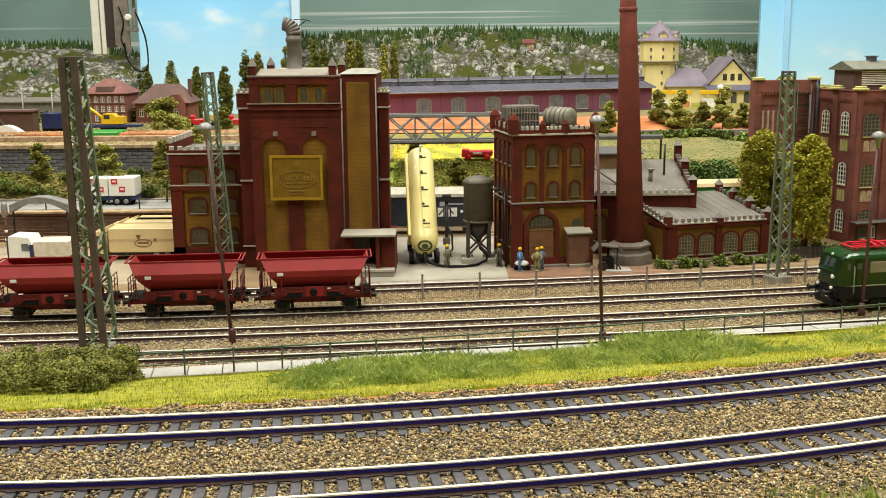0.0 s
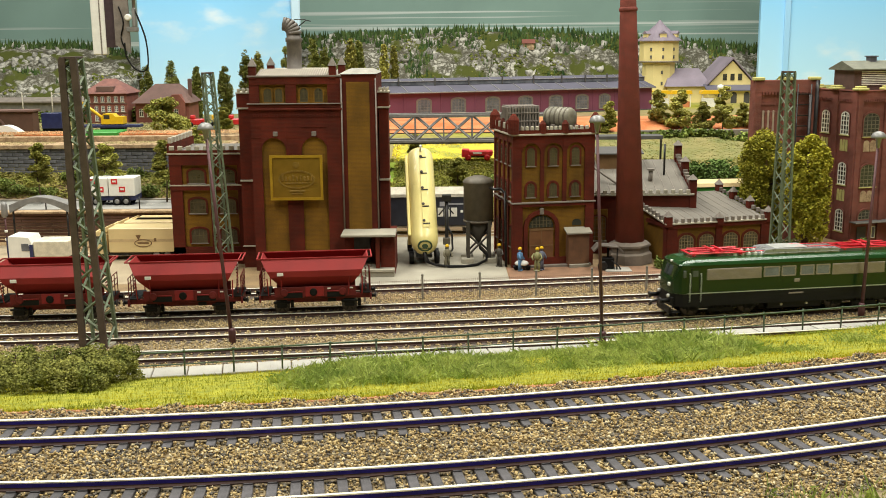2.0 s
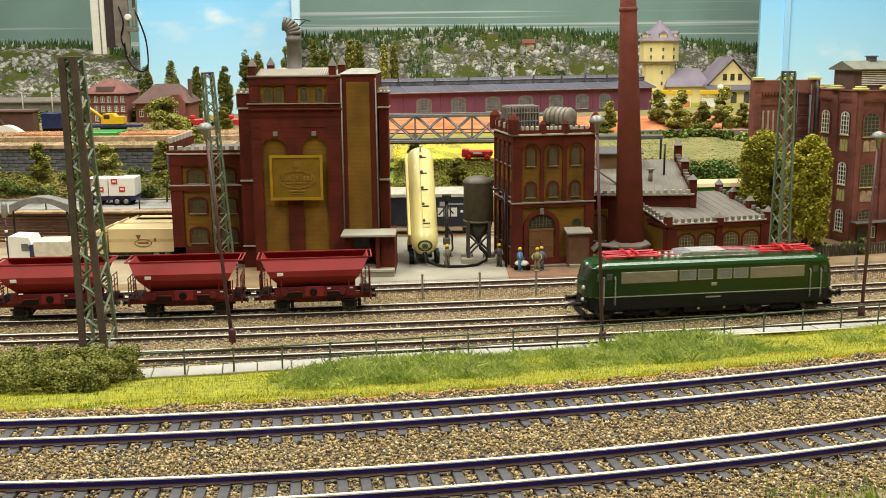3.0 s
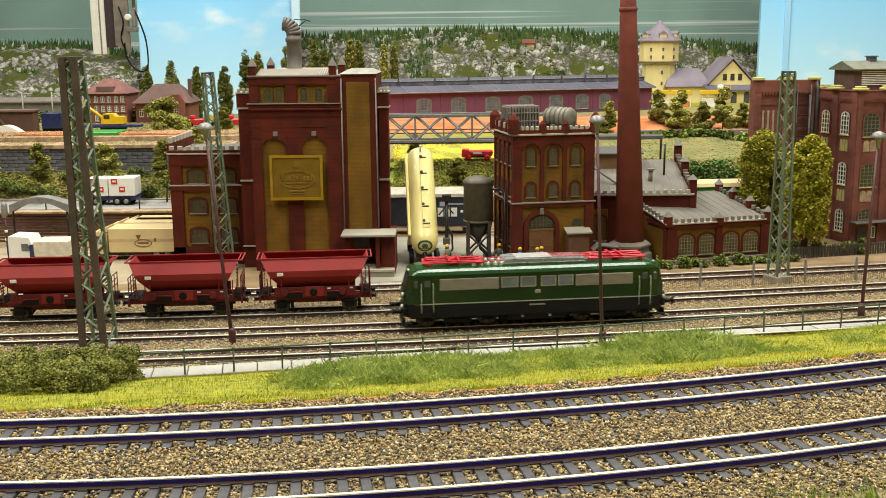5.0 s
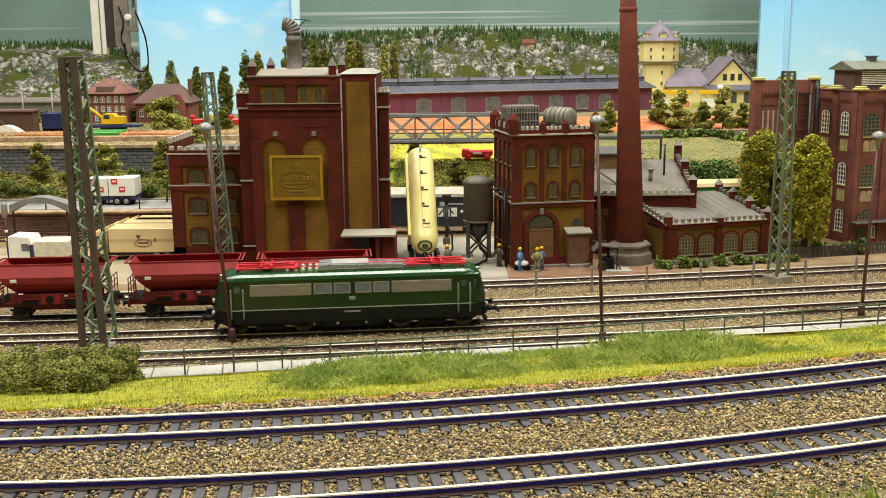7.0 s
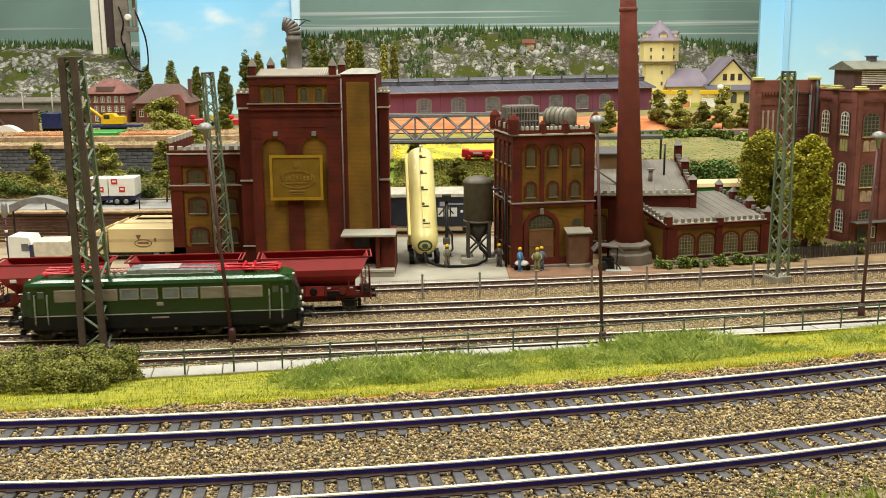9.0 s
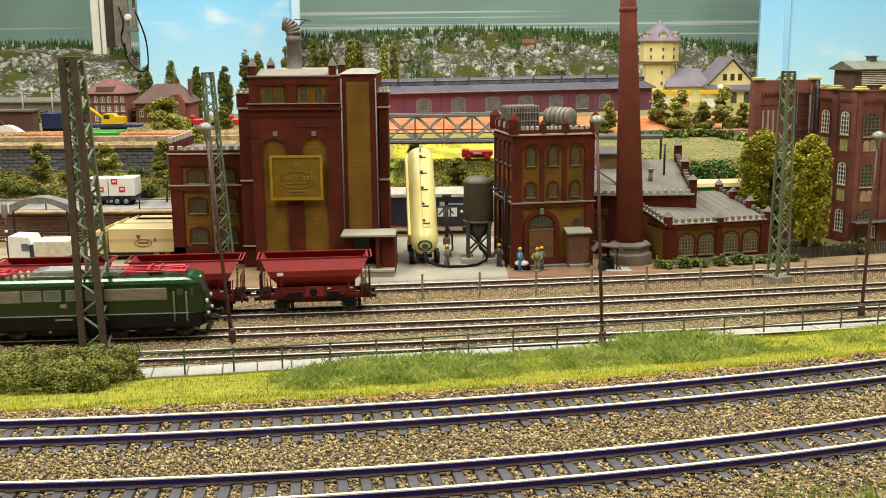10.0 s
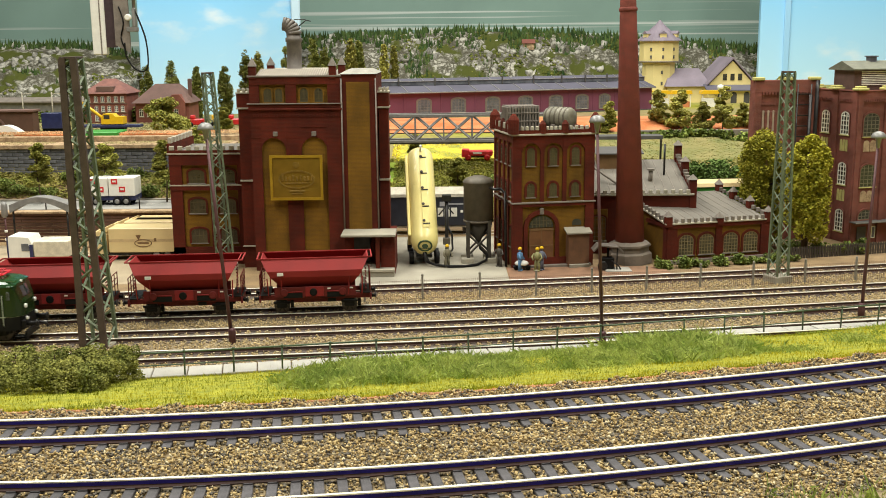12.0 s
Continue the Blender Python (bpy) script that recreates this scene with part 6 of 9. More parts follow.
def yard_lamp(x, y, z, tx, h, label):
    L = thing("yard_lamp", x, y, z, label, "street lamp", "yard lamps")
    lean = (tx - x) / h
    part("pole", Geo().tube([(0, 0, 0), (lean * h, 0, h)], 0.13, 10, True, 0.085), LAMP_POLE, L, "slim dark pole")
    part("base_box", Geo().lathe([(0.24, 0), (0.24, 0.9), (0.17, 1.05)], 12), LAMP_POLE, L)
    part("shade", Geo().lathe([(0.5, -0.02), (0.49, 0.1), (0.4, 0.28), (0.22, 0.4), (0.05, 0.44)], 20, Matrix.Translation((lean * h, 0, h))), LAMP_CAP, L, "grey dome shade")
    part("neck", Geo().lathe([(0.1, -0.7), (0.2, -0.1), (0.28, 0)], 10, Matrix.Translation((lean * h, 0, h))), LAMP_CAP, L)


yard_lamp(-13.7, 65.4, GROUND, -14.75, 13.85, "dome-shaded yard lamp on a leaning dark pole")
yard_lamp(10.05, 63.9, GROUND, 9.45, 14.2, "dome-shaded yard lamp on a tall dark pole by the railing")
yard_lamp(29.1, 70.6, GROUND, 29.45, 12.5, "dome-shaded yard lamp on a dark pole by the tracks")


def railing():
    R = thing("railing", 0, 0, 0, "dark green tubular railing along the slab path", "railing")
    post = Geo().tube([(0, 0, 0), (0, 0, 1.5)], 0.055, 6).lathe([(0.03, 1.46), (0.09, 1.5), (0.09, 1.58), (0.03, 1.62)], 8).mesh("post")
    xs = [-34.5 + 2.77 * i for i in range(27)]
    for x in xs:
        part("post", post, FENCE_GREEN, R, x=x, y=path_edge(x) + 0.12, z=GROUND + 0.05, rz=random.uniform(0, 90), rx=random.uniform(-2, 2), ry=random.uniform(-1.5, 1.5))
    part("top_rail", Geo().tube([(x, path_edge(x) + 0.12, GROUND + 1.55) for x in xs], 0.055, 6), FENCE_GREEN, R)
    part("middle_rail", Geo().tube([(x, path_edge(x) + 0.12, GROUND + 0.8) for x in xs], 0.035, 6), FENCE_GREEN, R)
    rebase(R, 0, 61, GROUND)


railing()


def slab_path():
    P = thing("path", 0, 0, 0, "pale concrete slab path along the yard", "path", kind="structure")
    me = Geo().box(-0.98, 0.98, 0, 1.75, 0, 0.16, 0.03).mesh("slab")
    for i in range(40):
        x = -36 + i * 2.0
        part("slab", me, PAVING, P, x=x, y=path_edge(x) + 0.02, z=GROUND + random.uniform(-0.01, 0.02), rz=math.degrees(math.atan(0.2 + 0.0024 * x)))


slab_path()


def mesh_fence():
    F = thing("wire_fence", 0, 0, 0, "rusty wire mesh fence with grey posts beside the siding", "fence")
    line = lambda x: yard(x) + 8.0
    post = Geo().box(-0.08, 0.08, -0.08, 0.08, 0, 1.85, 0.02).lathe([(0.08, 1.85), (0.11, 1.95), (0.04, 2.03)], 8).mesh("post")
    xs = [-5.9 + 4.33 * i for i in range(12)]
    for x in xs:
        part("post", post, POST_GREY, F, x=x, y=line(x), z=GROUND)
    g = Geo()
    for x0 in xs[:-1]:
        for z in (0.15, 0.6, 1.05, 1.5):
            g.bar((x0, line(x0), GROUND + z), (x0 + 4.33, line(x0 + 4.33), GROUND + z), 0.016)
        for k in range(1, 27):
            x = x0 + 4.33 * k / 27
            g.bar((x, line(x), GROUND + 0.02), (x, line(x), GROUND + 1.6), 0.016)
    tagged(part("mesh", g, MESH_RUST, F, "thin rusty wires"), kind="stuff")
    rebase(F, 18, 79, GROUND)


mesh_fence()


def platform_paving():
    g = Geo().box(-9, 5.4, 81.9, 103, GROUND - 0.3, GROUND + 0.06, 0.04)
    tagged(part("pavement", g, CONCRETE), "weathered concrete yard between the brewery and the tower", "pavement", kind="structure")
    g = Geo().box(5.45, 19, 83.3, 88.2, GROUND - 0.3, GROUND + 0.04, 0.04)
    tagged(part("pavement", g, mat("reddish_paved_ground", (0.24, 0.13, 0.075), 0.95, 0, 0.25, 60, 0.4)), "reddish brown paved strip before the tower", "pavement", kind="structure")
    g = Geo().box(-60, -24, 83, 100.4, GROUND - 0.3, GROUND + 0.04, 0.04)
    tagged(part("pavement", g, mat("sandy_yard_ground", (0.34, 0.27, 0.18), 0.95, 0, 0.2, 40, 0.4)), "sandy grey lorry yard", "pavement", kind="structure")


platform_paving()


# ---------------------------------------------------------------- plants
def leaves_in(rng, n, boxes):
    """Points on the skins of blobs (x, y, z, rx, ry, rz)."""
    out = []
    w = np.array([b[3] * b[5] + 0.01 for b in boxes])
    for b, k in zip(boxes, rng.multinomial(n, w / w.sum())):
        d = rng.normal(size=(k, 3))
        d /= np.linalg.norm(d, axis=1)[:, None]
        r = rng.uniform(0.62, 1.06, k) ** 0.6
        out.append(np.array(b[:3]) + d * r[:, None] * np.array(b[3:]))
    return np.concatenate(out)


def trunk(parent, h, r, limbs=4, seed=0, z0=0.35):
    rng = random.Random(seed)
    g = Geo().tube([(0, 0, 0), (rng.uniform(-.05, .05) * h, 0, h * 0.5), (rng.uniform(-.05, .05) * h, rng.uniform(-.04, .04) * h, h)], r, 7, True, r * 0.35)
    for k in range(limbs):
        z = h * (z0 + 0.55 * k / max(1, limbs))
        a = rng.uniform(0, 6.28)
        l = h * 0.22
        g.tube([(0, 0, z), (math.cos(a) * l, math.sin(a) * l, z + l * 0.6)], r * 0.4, 5, True, r * 0.15)
    part("trunk", g, BARK, parent)


def column_tree(x, y, z, h, w, leaf, label, n=5200, seed=1, size=0.17, base=0.8, name="poplar_tree", group="trees", taper=False):
    """A tall narrow tree with a clumped crown."""
    T = thing(name, x, y, z, label, "tree", group)
    rng = np.random.default_rng(seed)
    trunk(T, h * 0.92, w * 0.07 + 0.05, 5, seed, 0.2)
    blobs = []
    for i in range(90):
        t = rng.uniform(0, 1)
        r = w / 2 * (1.0 - 0.22 * max(0, 0.3 - t)) * (1 if t < 0.72 else math.sqrt(max(0.08, 1 - ((t - 0.72) / 0.3) ** 2)))
        if taper:
            r = w / 2 * (0.72 + 0.5 * t if t < 0.5 else 1.0 - 0.62 * ((t - 0.5) / 0.5) ** 2.2)
        a = rng.uniform(0, 6.28)
        s = w * rng.uniform(0.13, 0.22)
        if taper:
            s *= 1.25 if t < 0.85 else 0.8
        blobs.append((math.cos(a) * (r - s * 0.8), math.sin(a) * (r - s * 0.8), base + t * (h - base - s), s, s, s * 1.25))
    p = leaves_in(rng, n, blobs)
    scatter("crown", *LEAF, p, size * rng.uniform(0.6, 1.3, len(p)), leaf, T, seed=seed)
    return T


def pine_tree(x, y, z, h, w, label, seed=1, n=2600, size=0.16, leaf=None, group="pine trees", low=0.34, clump=0.24, layers=17):
    """A pine with a bare stem and flat foliage layers."""
    T = thing("pine_tree", x, y, z, label, "tree", group)
    rng = np.random.default_rng(seed)
    trunk(T, h * 0.93, 0.09, 5, seed, 0.4)
    blobs = []
    for i in range(layers):
        t = i / (layers - 1)
        r = w / 2 * (1.0 - 0.72 * t) * rng.uniform(0.55, 1.0)
        a = rng.uniform(0, 6.28)
        s = w * (clump - 0.42 * clump * t)
        blobs.append((math.cos(a) * r * 0.75, math.sin(a) * r * 0.75, h * (low + (0.94 - low) * t), s, s, s * 0.5))
    p = leaves_in(rng, n, blobs)
    scatter("crown", *LEAF, p, size * rng.uniform(0.6, 1.3, len(p)), leaf or PINE_LEAF, T, seed=seed)
    return T


def bush(x, y, z, rx, ry, rz, leaf, label, seed=1, n=900, size=0.13, name="bush", group="bushes"):
    rng = np.random.default_rng(seed)
    T = thing(name, x, y, z, label, "bush", group)
    g = Geo()
    for k in range(4):
        a = rng.uniform(0, 6.28)
        g.tube([(0, 0, -0.05), (math.cos(a) * rx * 0.4, math.sin(a) * ry * 0.4, rz * 0.9)], 0.05, 5, True, 0.02)
    part("stem", g, BARK, T)
    blobs = [(rng.uniform(-0.7, 0.7) * rx, rng.uniform(-0.7, 0.7) * ry, rng.uniform(0.25, 0.75) * rz, rx * 0.4, ry * 0.45, rz * 0.4) for k in range(12)]
    p = leaves_in(rng, n, blobs)
    p[:, 2] = np.maximum(p[:, 2], 0.01)
    scatter("leaves", *LEAF, p, size * rng.uniform(0.6, 1.3, len(p)), leaf, T, seed=seed)
    return T


column_tree(29.9, 97.0, GROUND, 11.0, 4.4, POPLAR_LEAF, "dense olive-green column tree beside the lattice mast", 26000, 3, 0.09, 1.3, group="olive column trees")
column_tree(32.6, 92.6, GROUND, 10.8, 3.9, POPLAR_LEAF, "dense olive-green column tree with a bare trunk by the brown factory", 26000, 9, 0.09, 2.2, group="olive column trees")


def hedge():
    H = thing("hedge", -18.6, 51.5, 1.5, "dense dark green clipped hedge on the bank", "hedge")
    rng = np.random.default_rng(4)
    for k in range(7):
        part("stem", Geo().tube([(-4.5 + k * 1.0, 0, -0.3), (-4.4 + k * 1.0, 0.2, 1.6)], 0.08, 5, True, 0.03), BARK, H)
    blobs = []
    for k in range(240):
        x, y = (rng.uniform(-7, 2.4) if k < 170 else rng.uniform(0.3, 2.4)), rng.uniform(-5.0, 2.4)
        end = 1 - 0.25 * max(0, (x - 1.4) / 1.1)
        top = (2.45 + 0.16 * (y - 2.4)) * end
        blobs.append((x, y, height(x - 18.6, y + 51.5) - 1.5 + rng.uniform(0.0, max(0.3, top - 0.4)), rng.uniform(0.3, 0.6), 0.45, rng.uniform(0.28, 0.45)))
    p = leaves_in(rng, 80000, blobs)
    scatter("leaves", *LEAF, p, 0.046 * rng.uniform(0.6, 1.4, len(p)), HEDGE_LEAF, H, seed=4)


hedge()


def lawn():
    rng = np.random.default_rng(8)
    n = 120000
    x = rng.uniform(-27, 40, n)
    t = rng.uniform(0, 1, n)
    lo, hi = track_a(x) + 2.6, path_edge(x) + 0.05
    y = lo + (hi - lo) * t ** 1.25
    z = np.array([height(a, b) for a, b in zip(x, y)])
    scatter("lawn_grass", *BLADE, np.stack([x, y, z - 0.02], 1), rng.uniform(0.06, 0.17, n) * (1 + 0.4 * (rng.uniform(0, 1, n) > 0.9)), LAWN, jitter=0.4, up=True, seed=8, label="yellow-green static grass on the bank")
    # taller tufts
    px, py, ps = [], [], []
    for k in range(620):
        cx = rng.uniform(-6.8, 17.5) if k % 12 else rng.uniform(17, 30)
        edge = path_edge(cx)
        cy = edge - 1.3 - 13.0 * rng.uniform(0, 1) ** 1.15
        if noise.noise(Vector((cx * 0.35, cy * 0.16, 5))) < -0.1 or rng.uniform() > (1.0 if cx < 16 else 0.5):
            continue
        m = int(rng.uniform(110, 420))
        px.append(rng.normal(cx, rng.uniform(0.4, 1.1), m))
        py.append(rng.normal(cy, 0.5, m))
        ps.append(rng.uniform(0.3, 0.8, m) * rng.uniform(0.45, 0.95) * (0.75 if cy > edge - 2 and cx < 9 else 1.0) * (0.95 if cx < 1.5 else 0.6 if cx < 10.4 else 1.2 if cx < 15 else 0.55))
    for k in range(26):
        cx, cy, m = rng.uniform(7.5, 17), rng.uniform(25.2, 27.6), 60
        px.append(rng.normal(cx, 0.5, m))
        py.append(rng.normal(cy, 0.3, m))
        ps.append(rng.uniform(0.2, 0.5, m))
    px, py, ps = np.concatenate(px), np.concatenate(py), np.concatenate(ps)
    ok = (py < path_edge(px) + 0.35) & ((py > track_a(px) + 3.2) | (py < track_b(px) - 1.9))
    px, py, ps = px[ok], py[ok], ps[ok]
    z = np.array([height(a, b) for a, b in zip(px, py)])
    scatter("tall_grass", *STALK, np.stack([px, py, z - 0.03], 1), ps, TUFT, jitter=0.5, up=True, seed=9, stretch=np.stack([np.ones(len(ps)), rng.uniform(0.1, 2.6, len(ps)), rng.uniform(0.7, 1.15, len(ps))], 1), label="tall loose green grass tufts along the path")
    # reddish soil edge by the track
    m = 5000
    x = rng.uniform(-20, 26, m)
    y = track_a(x) + 2.6 + np.abs(rng.normal(0, 0.35, m))
    z = np.array([height(a, b) for a, b in zip(x, y)])
    scatter("soil_crumbs", *OCTA, np.stack([x, y, z], 1), rng.uniform(0.03, 0.08, m), mat("reddish_soil_crumb", (0.36, 0.17, 0.08), 0.95, piece=0.5), seed=10, label="reddish soil crumbs along the ballast")


lawn()


def dry_shrub():
    D = thing("dry_shrub", 16.5, 63.5, GROUND, "bare dry twiggy shrub beside the railing", "shrub")
    rng = random.Random(3)
    for k in range(9):
        a = rng.uniform(-1, 1)
        p, pts = Vector((rng.uniform(-.3, .3), 0, 0)), []
        d = Vector((a * 0.5, rng.uniform(-.2, .2), 1)).normalized()
        for i in range(6):
            pts.append(p.copy())
            p += d * 0.42
            d = (d + Vector((rng.uniform(-.6, .6), rng.uniform(-.4, .4), rng.uniform(-.25, .2)))).normalized()
        part("twig", Geo().tube(pts, 0.035, 4, True, 0.012), mat("dry_twig", (0.30, 0.26, 0.12), 0.9) if k == 0 else bpy.data.materials["dry_twig"], D)


dry_shrub()

for k in range(15):
    bx = 18.5 + k * 0.85 + random.uniform(-.4, .4)
    bush(bx, 87.0 + 0.24 * (bx - 18.5) + random.uniform(-.3, .3), GROUND, random.uniform(.4, .8), .45, random.uniform(.45, 1.0), BUSH_GREEN, "small green flock bush along the workshop wall", 30 + k, 350, 0.09)
for k in range(8):
    bx = 31.5 + k * 1.0
    bush(bx, 94.0 + random.uniform(-1.5, .5), GROUND, 0.8, .6, random.uniform(.7, 1.4), BUSH_GREEN, "small green flock bush by the brown factory", 60 + k, 400, 0.1)


def picket_fence():
    F = thing("picket_fence", 30.6, 90.7, GROUND, "dark wooden picket fence before the column trees and factory", "fence", rz=14.1)
    me = Geo().extrude([(-0.09, 0), (0.09, 0), (0.09, 0.95), (0, 1.1), (-0.09, 0.95)], -0.03, 0.03).mesh("picket")
    for k in range(41):
        part("picket", me, DARK_PICKET, F, x=k * 0.26)
    for z in (0.3, 0.8):
        part("rail", Geo().box(0, 10.7, 0.03, 0.09, z, z + 0.08), DARK_PICKET, F)


picket_fence()


# ---------------------------------------------------------------- vehicles and plant in the brewery yard
def wheel(parent, x, y, z, r, w=0.22):
    m = Matrix.Translation((x, y, z)) @ Matrix.Rotation(math.radians(90), 4, "X")
    t = part("wheel", Geo().lathe([(r * 0.6, -w / 2), (r * 0.95, -w / 2), (r, -w / 3), (r, w / 3), (r * 0.95, w / 2), (r * 0.6, w / 2)], 18, m), BLACK, parent, "black tyre")
    part("rim", Geo().lathe([(r * 0.25, -w / 2 - 0.02), (r * 0.58, -w / 2), (r * 0.58, w / 2), (r * 0.25, w / 2 + 0.02)], 14, m), LAMP_CAP, t)


def tanker():
    """Silo trailer tipped up for unloading, seen from its rear end."""
    T = thing("silo_trailer", -1.6, 89.4, GROUND + 0.06, "cream silo trailer tipped up beside the brewery", "trailer", rz=3.5)
    tilt = pose(0, 0, 0, 41, 0, 0)
    base = Vector((0, 0, 1.85))
    m = Matrix.Translation(base) @ tilt @ Matrix.Rotation(math.radians(-90), 4, "X")
    prof = [(0.15, -0.86), (0.5, -0.76), (0.86, -0.5), (1.1, -0.1), (1.21, 0.35), (1.21, 10.0), (1.1, 10.5), (0.7, 10.85), (0.2, 10.95)]
    tank = part("tank", Geo().lathe(prof, 28, m), CREAM_TANK, T, "cream cylindrical tank")
    loc = Matrix.Translation(base) @ tilt
    g = Geo()
    g.box(-1.42, -1.16, 0.6, 10.1, -0.9, 0.55, 0.05, loc)
    part("side_skirt", g, CREAM_TANK, tank)
    part("catwalk", Geo().box(-0.12, 0.42, 0.9, 10.0, 1.21, 1.27, 0.02, loc), CREAM_TANK, tank, "pale catwalk along the top")
    for k in range(5):
        part("hatch", Geo().lathe([(0.13, 1.2), (0.13, 1.34), (0.1, 1.38)], 12, loc @ Matrix.Translation((0.0, 1.6 + k * 1.9, 0))), SILO_DARK, tank)
        part("hatch_bar", Geo().box(-0.1, 0.5, 1.2 + k * 1.95, 1.32 + k * 1.95, 1.27, 1.33, 0.01, loc), BLACK_METAL, tank)
    part("top_vent", Geo().tube([loc @ Vector((0, 9.9, 1.2)), loc @ Vector((0, 9.9, 2.0))], 0.09, 8), WHITE_PLASTIC, tank)
    ring = lambda r, n=28: [(r * math.cos(2 * math.pi * k / n), r * 0.8 * math.sin(2 * math.pi * k / n)) for k in range(n)]
    e = Geo().ring(ring(0.64), ring(0.5), -1.19, -0.9).extrude(ring(0.26), -1.25, -0.95)
    for k in range(5):
        e.box(-0.4 + k * 0.17, -0.3 + k * 0.17, -1.22, -1.0, -0.28, -0.16)
    em = part("emblem", e, GREEN_PRINT, tank, "round dark green emblem")
    em.matrix_basis = pose(0, 0.26 * U, (base.z + 0.23) * U, 12, 0, 0)
    part("chassis", Geo().box(-0.7, 0.7, 0.3, 7.5, 0.55, 0.8, 0.05), BLACK_METAL, T)
    for y in (0.6, 1.9, 6.4):
        for s in (-1, 1):
            t = part("wheel", Geo().lathe([(0.3, -0.2), (0.53, -0.2), (0.56, -0.1), (0.56, 0.1), (0.53, 0.2), (0.3, 0.2)], 18, Matrix.Translation((s * 1.12, y, 0.56)) @ Matrix.Rotation(math.radians(90), 4, "Y")), BLACK, T, "black tyre")
            part("rim", Geo().lathe([(0.1, -0.22), (0.3, -0.2), (0.3, 0.2), (0.1, 0.22)], 12, Matrix.Translation((s * 1.12, y, 0.56)) @ Matrix.Rotation(math.radians(90), 4, "Y")), LAMP_CAP, t)
    part("tipping_ram", Geo().tube([(0, 6.5, 0.9), loc @ Vector((0, 7.6, -1.2))], 0.2, 10), STEEL_GREY, T)
    part("outlet", Geo().tube([(0, -0.2, 1.7), (0, -0.6, 0.9), (0.2, -0.75, 0.4)], 0.2, 10), BLACK_METAL, T)
    hose = thing("unloading_hose", 0.9, 88.1, GROUND + 0.06, "dark rubber hose lying from trailer to silo", "hose")
    part("hose", Geo().tube([(-2.3, 0.45, 0.45), (-1.5, 0.2, 0.2), (-0.4, -0.1, 0.12), (0.9, -0.05, 0.12), (2.0, 0.5, 0.13), (2.9, 1.6, 0.3), (3.0, 2.3, 0.9)], 0.12, 8), BLACK, hose)


tanker()


def silo():
    S = thing("storage_silo", 3.15, 91.2, GROUND + 0.06, "brown-grey steel storage silo on braced legs", "silo")
    part("drum", Geo().lathe([(1.30, 3.55), (1.30, 6.9), (1.36, 6.95), (1.36, 7.08), (1.1, 7.35), (0.5, 7.55), (0.1, 7.6)], 28), SILO_GREY, S)
    part("hopper", Geo().lathe([(0.25, 1.75), (0.3, 2.0), (1.28, 3.56)], 24), SILO_DARK, S)
    part("band", Geo().lathe([(1.34, 3.5), (1.34, 3.68)], 28), SILO_GREY, S)
    c = [(-1, -1), (1, -1), (1, 1), (-1, 1)]
    for x, y in c:
        part("leg", Geo().box(x * 0.92 - 0.15, x * 0.92 + 0.15, y * 0.92 - 0.15, y * 0.92 + 0.15, 0.4, 3.7, 0.02), SILO_DARK, S)
        part("footing", Geo().box(x * 1.0 - 0.55, x * 1.0 + 0.55, y * 1.0 - 0.5, y * 1.0 + 0.5, 0, 0.42, 0.05), CONCRETE, S, "concrete footing")
    for (ax, ay), (bx, by) in zip(c, c[1:] + c[:1]):
        part("brace", Geo().bar((ax, ay, 0.6), (bx, by, 2.6), 0.13), SILO_DARK, S)
        part("brace", Geo().bar((bx, by, 0.6), (ax, ay, 2.6), 0.13), SILO_DARK, S)
    part("outlet", Geo().tube([(0, 0, 1.9), (0.2, -0.2, 1.1), (0.9, -0.9, 0.5)], 0.14, 8), BLACK_METAL, S)
    P = thing("pump_post", 0.35, 90.6, GROUND + 0.06, "dark pump column with pipes in the yard", "pump")
    part("column", Geo().tube([(0, 0, 0), (0, 0, 5.4)], 0.16, 8), BLACK_METAL, P)
    part("head", Geo().box(-0.4, 0.4, -0.3, 0.3, 5.4, 6.0, 0.05), BLACK_METAL, P)
    part("pipe", Geo().tube([(0.15, 0, 0.2), (0.5, -0.1, 1.2), (0.45, 0, 2.4), (0.1, 0, 3.2)], 0.09, 6), BLACK_METAL, P)
    part("valve_box", Geo().box(-0.35, 0.3, -0.35, 0.2, 1.6, 2.2, 0.04), SILO_GREY, P)
    part("arm", Geo().tube([(-0.7, 0, 4.2), (0, 0, 5.0), (0.6, 0, 4.3)], 0.07, 6), BLACK_METAL, P)


silo()


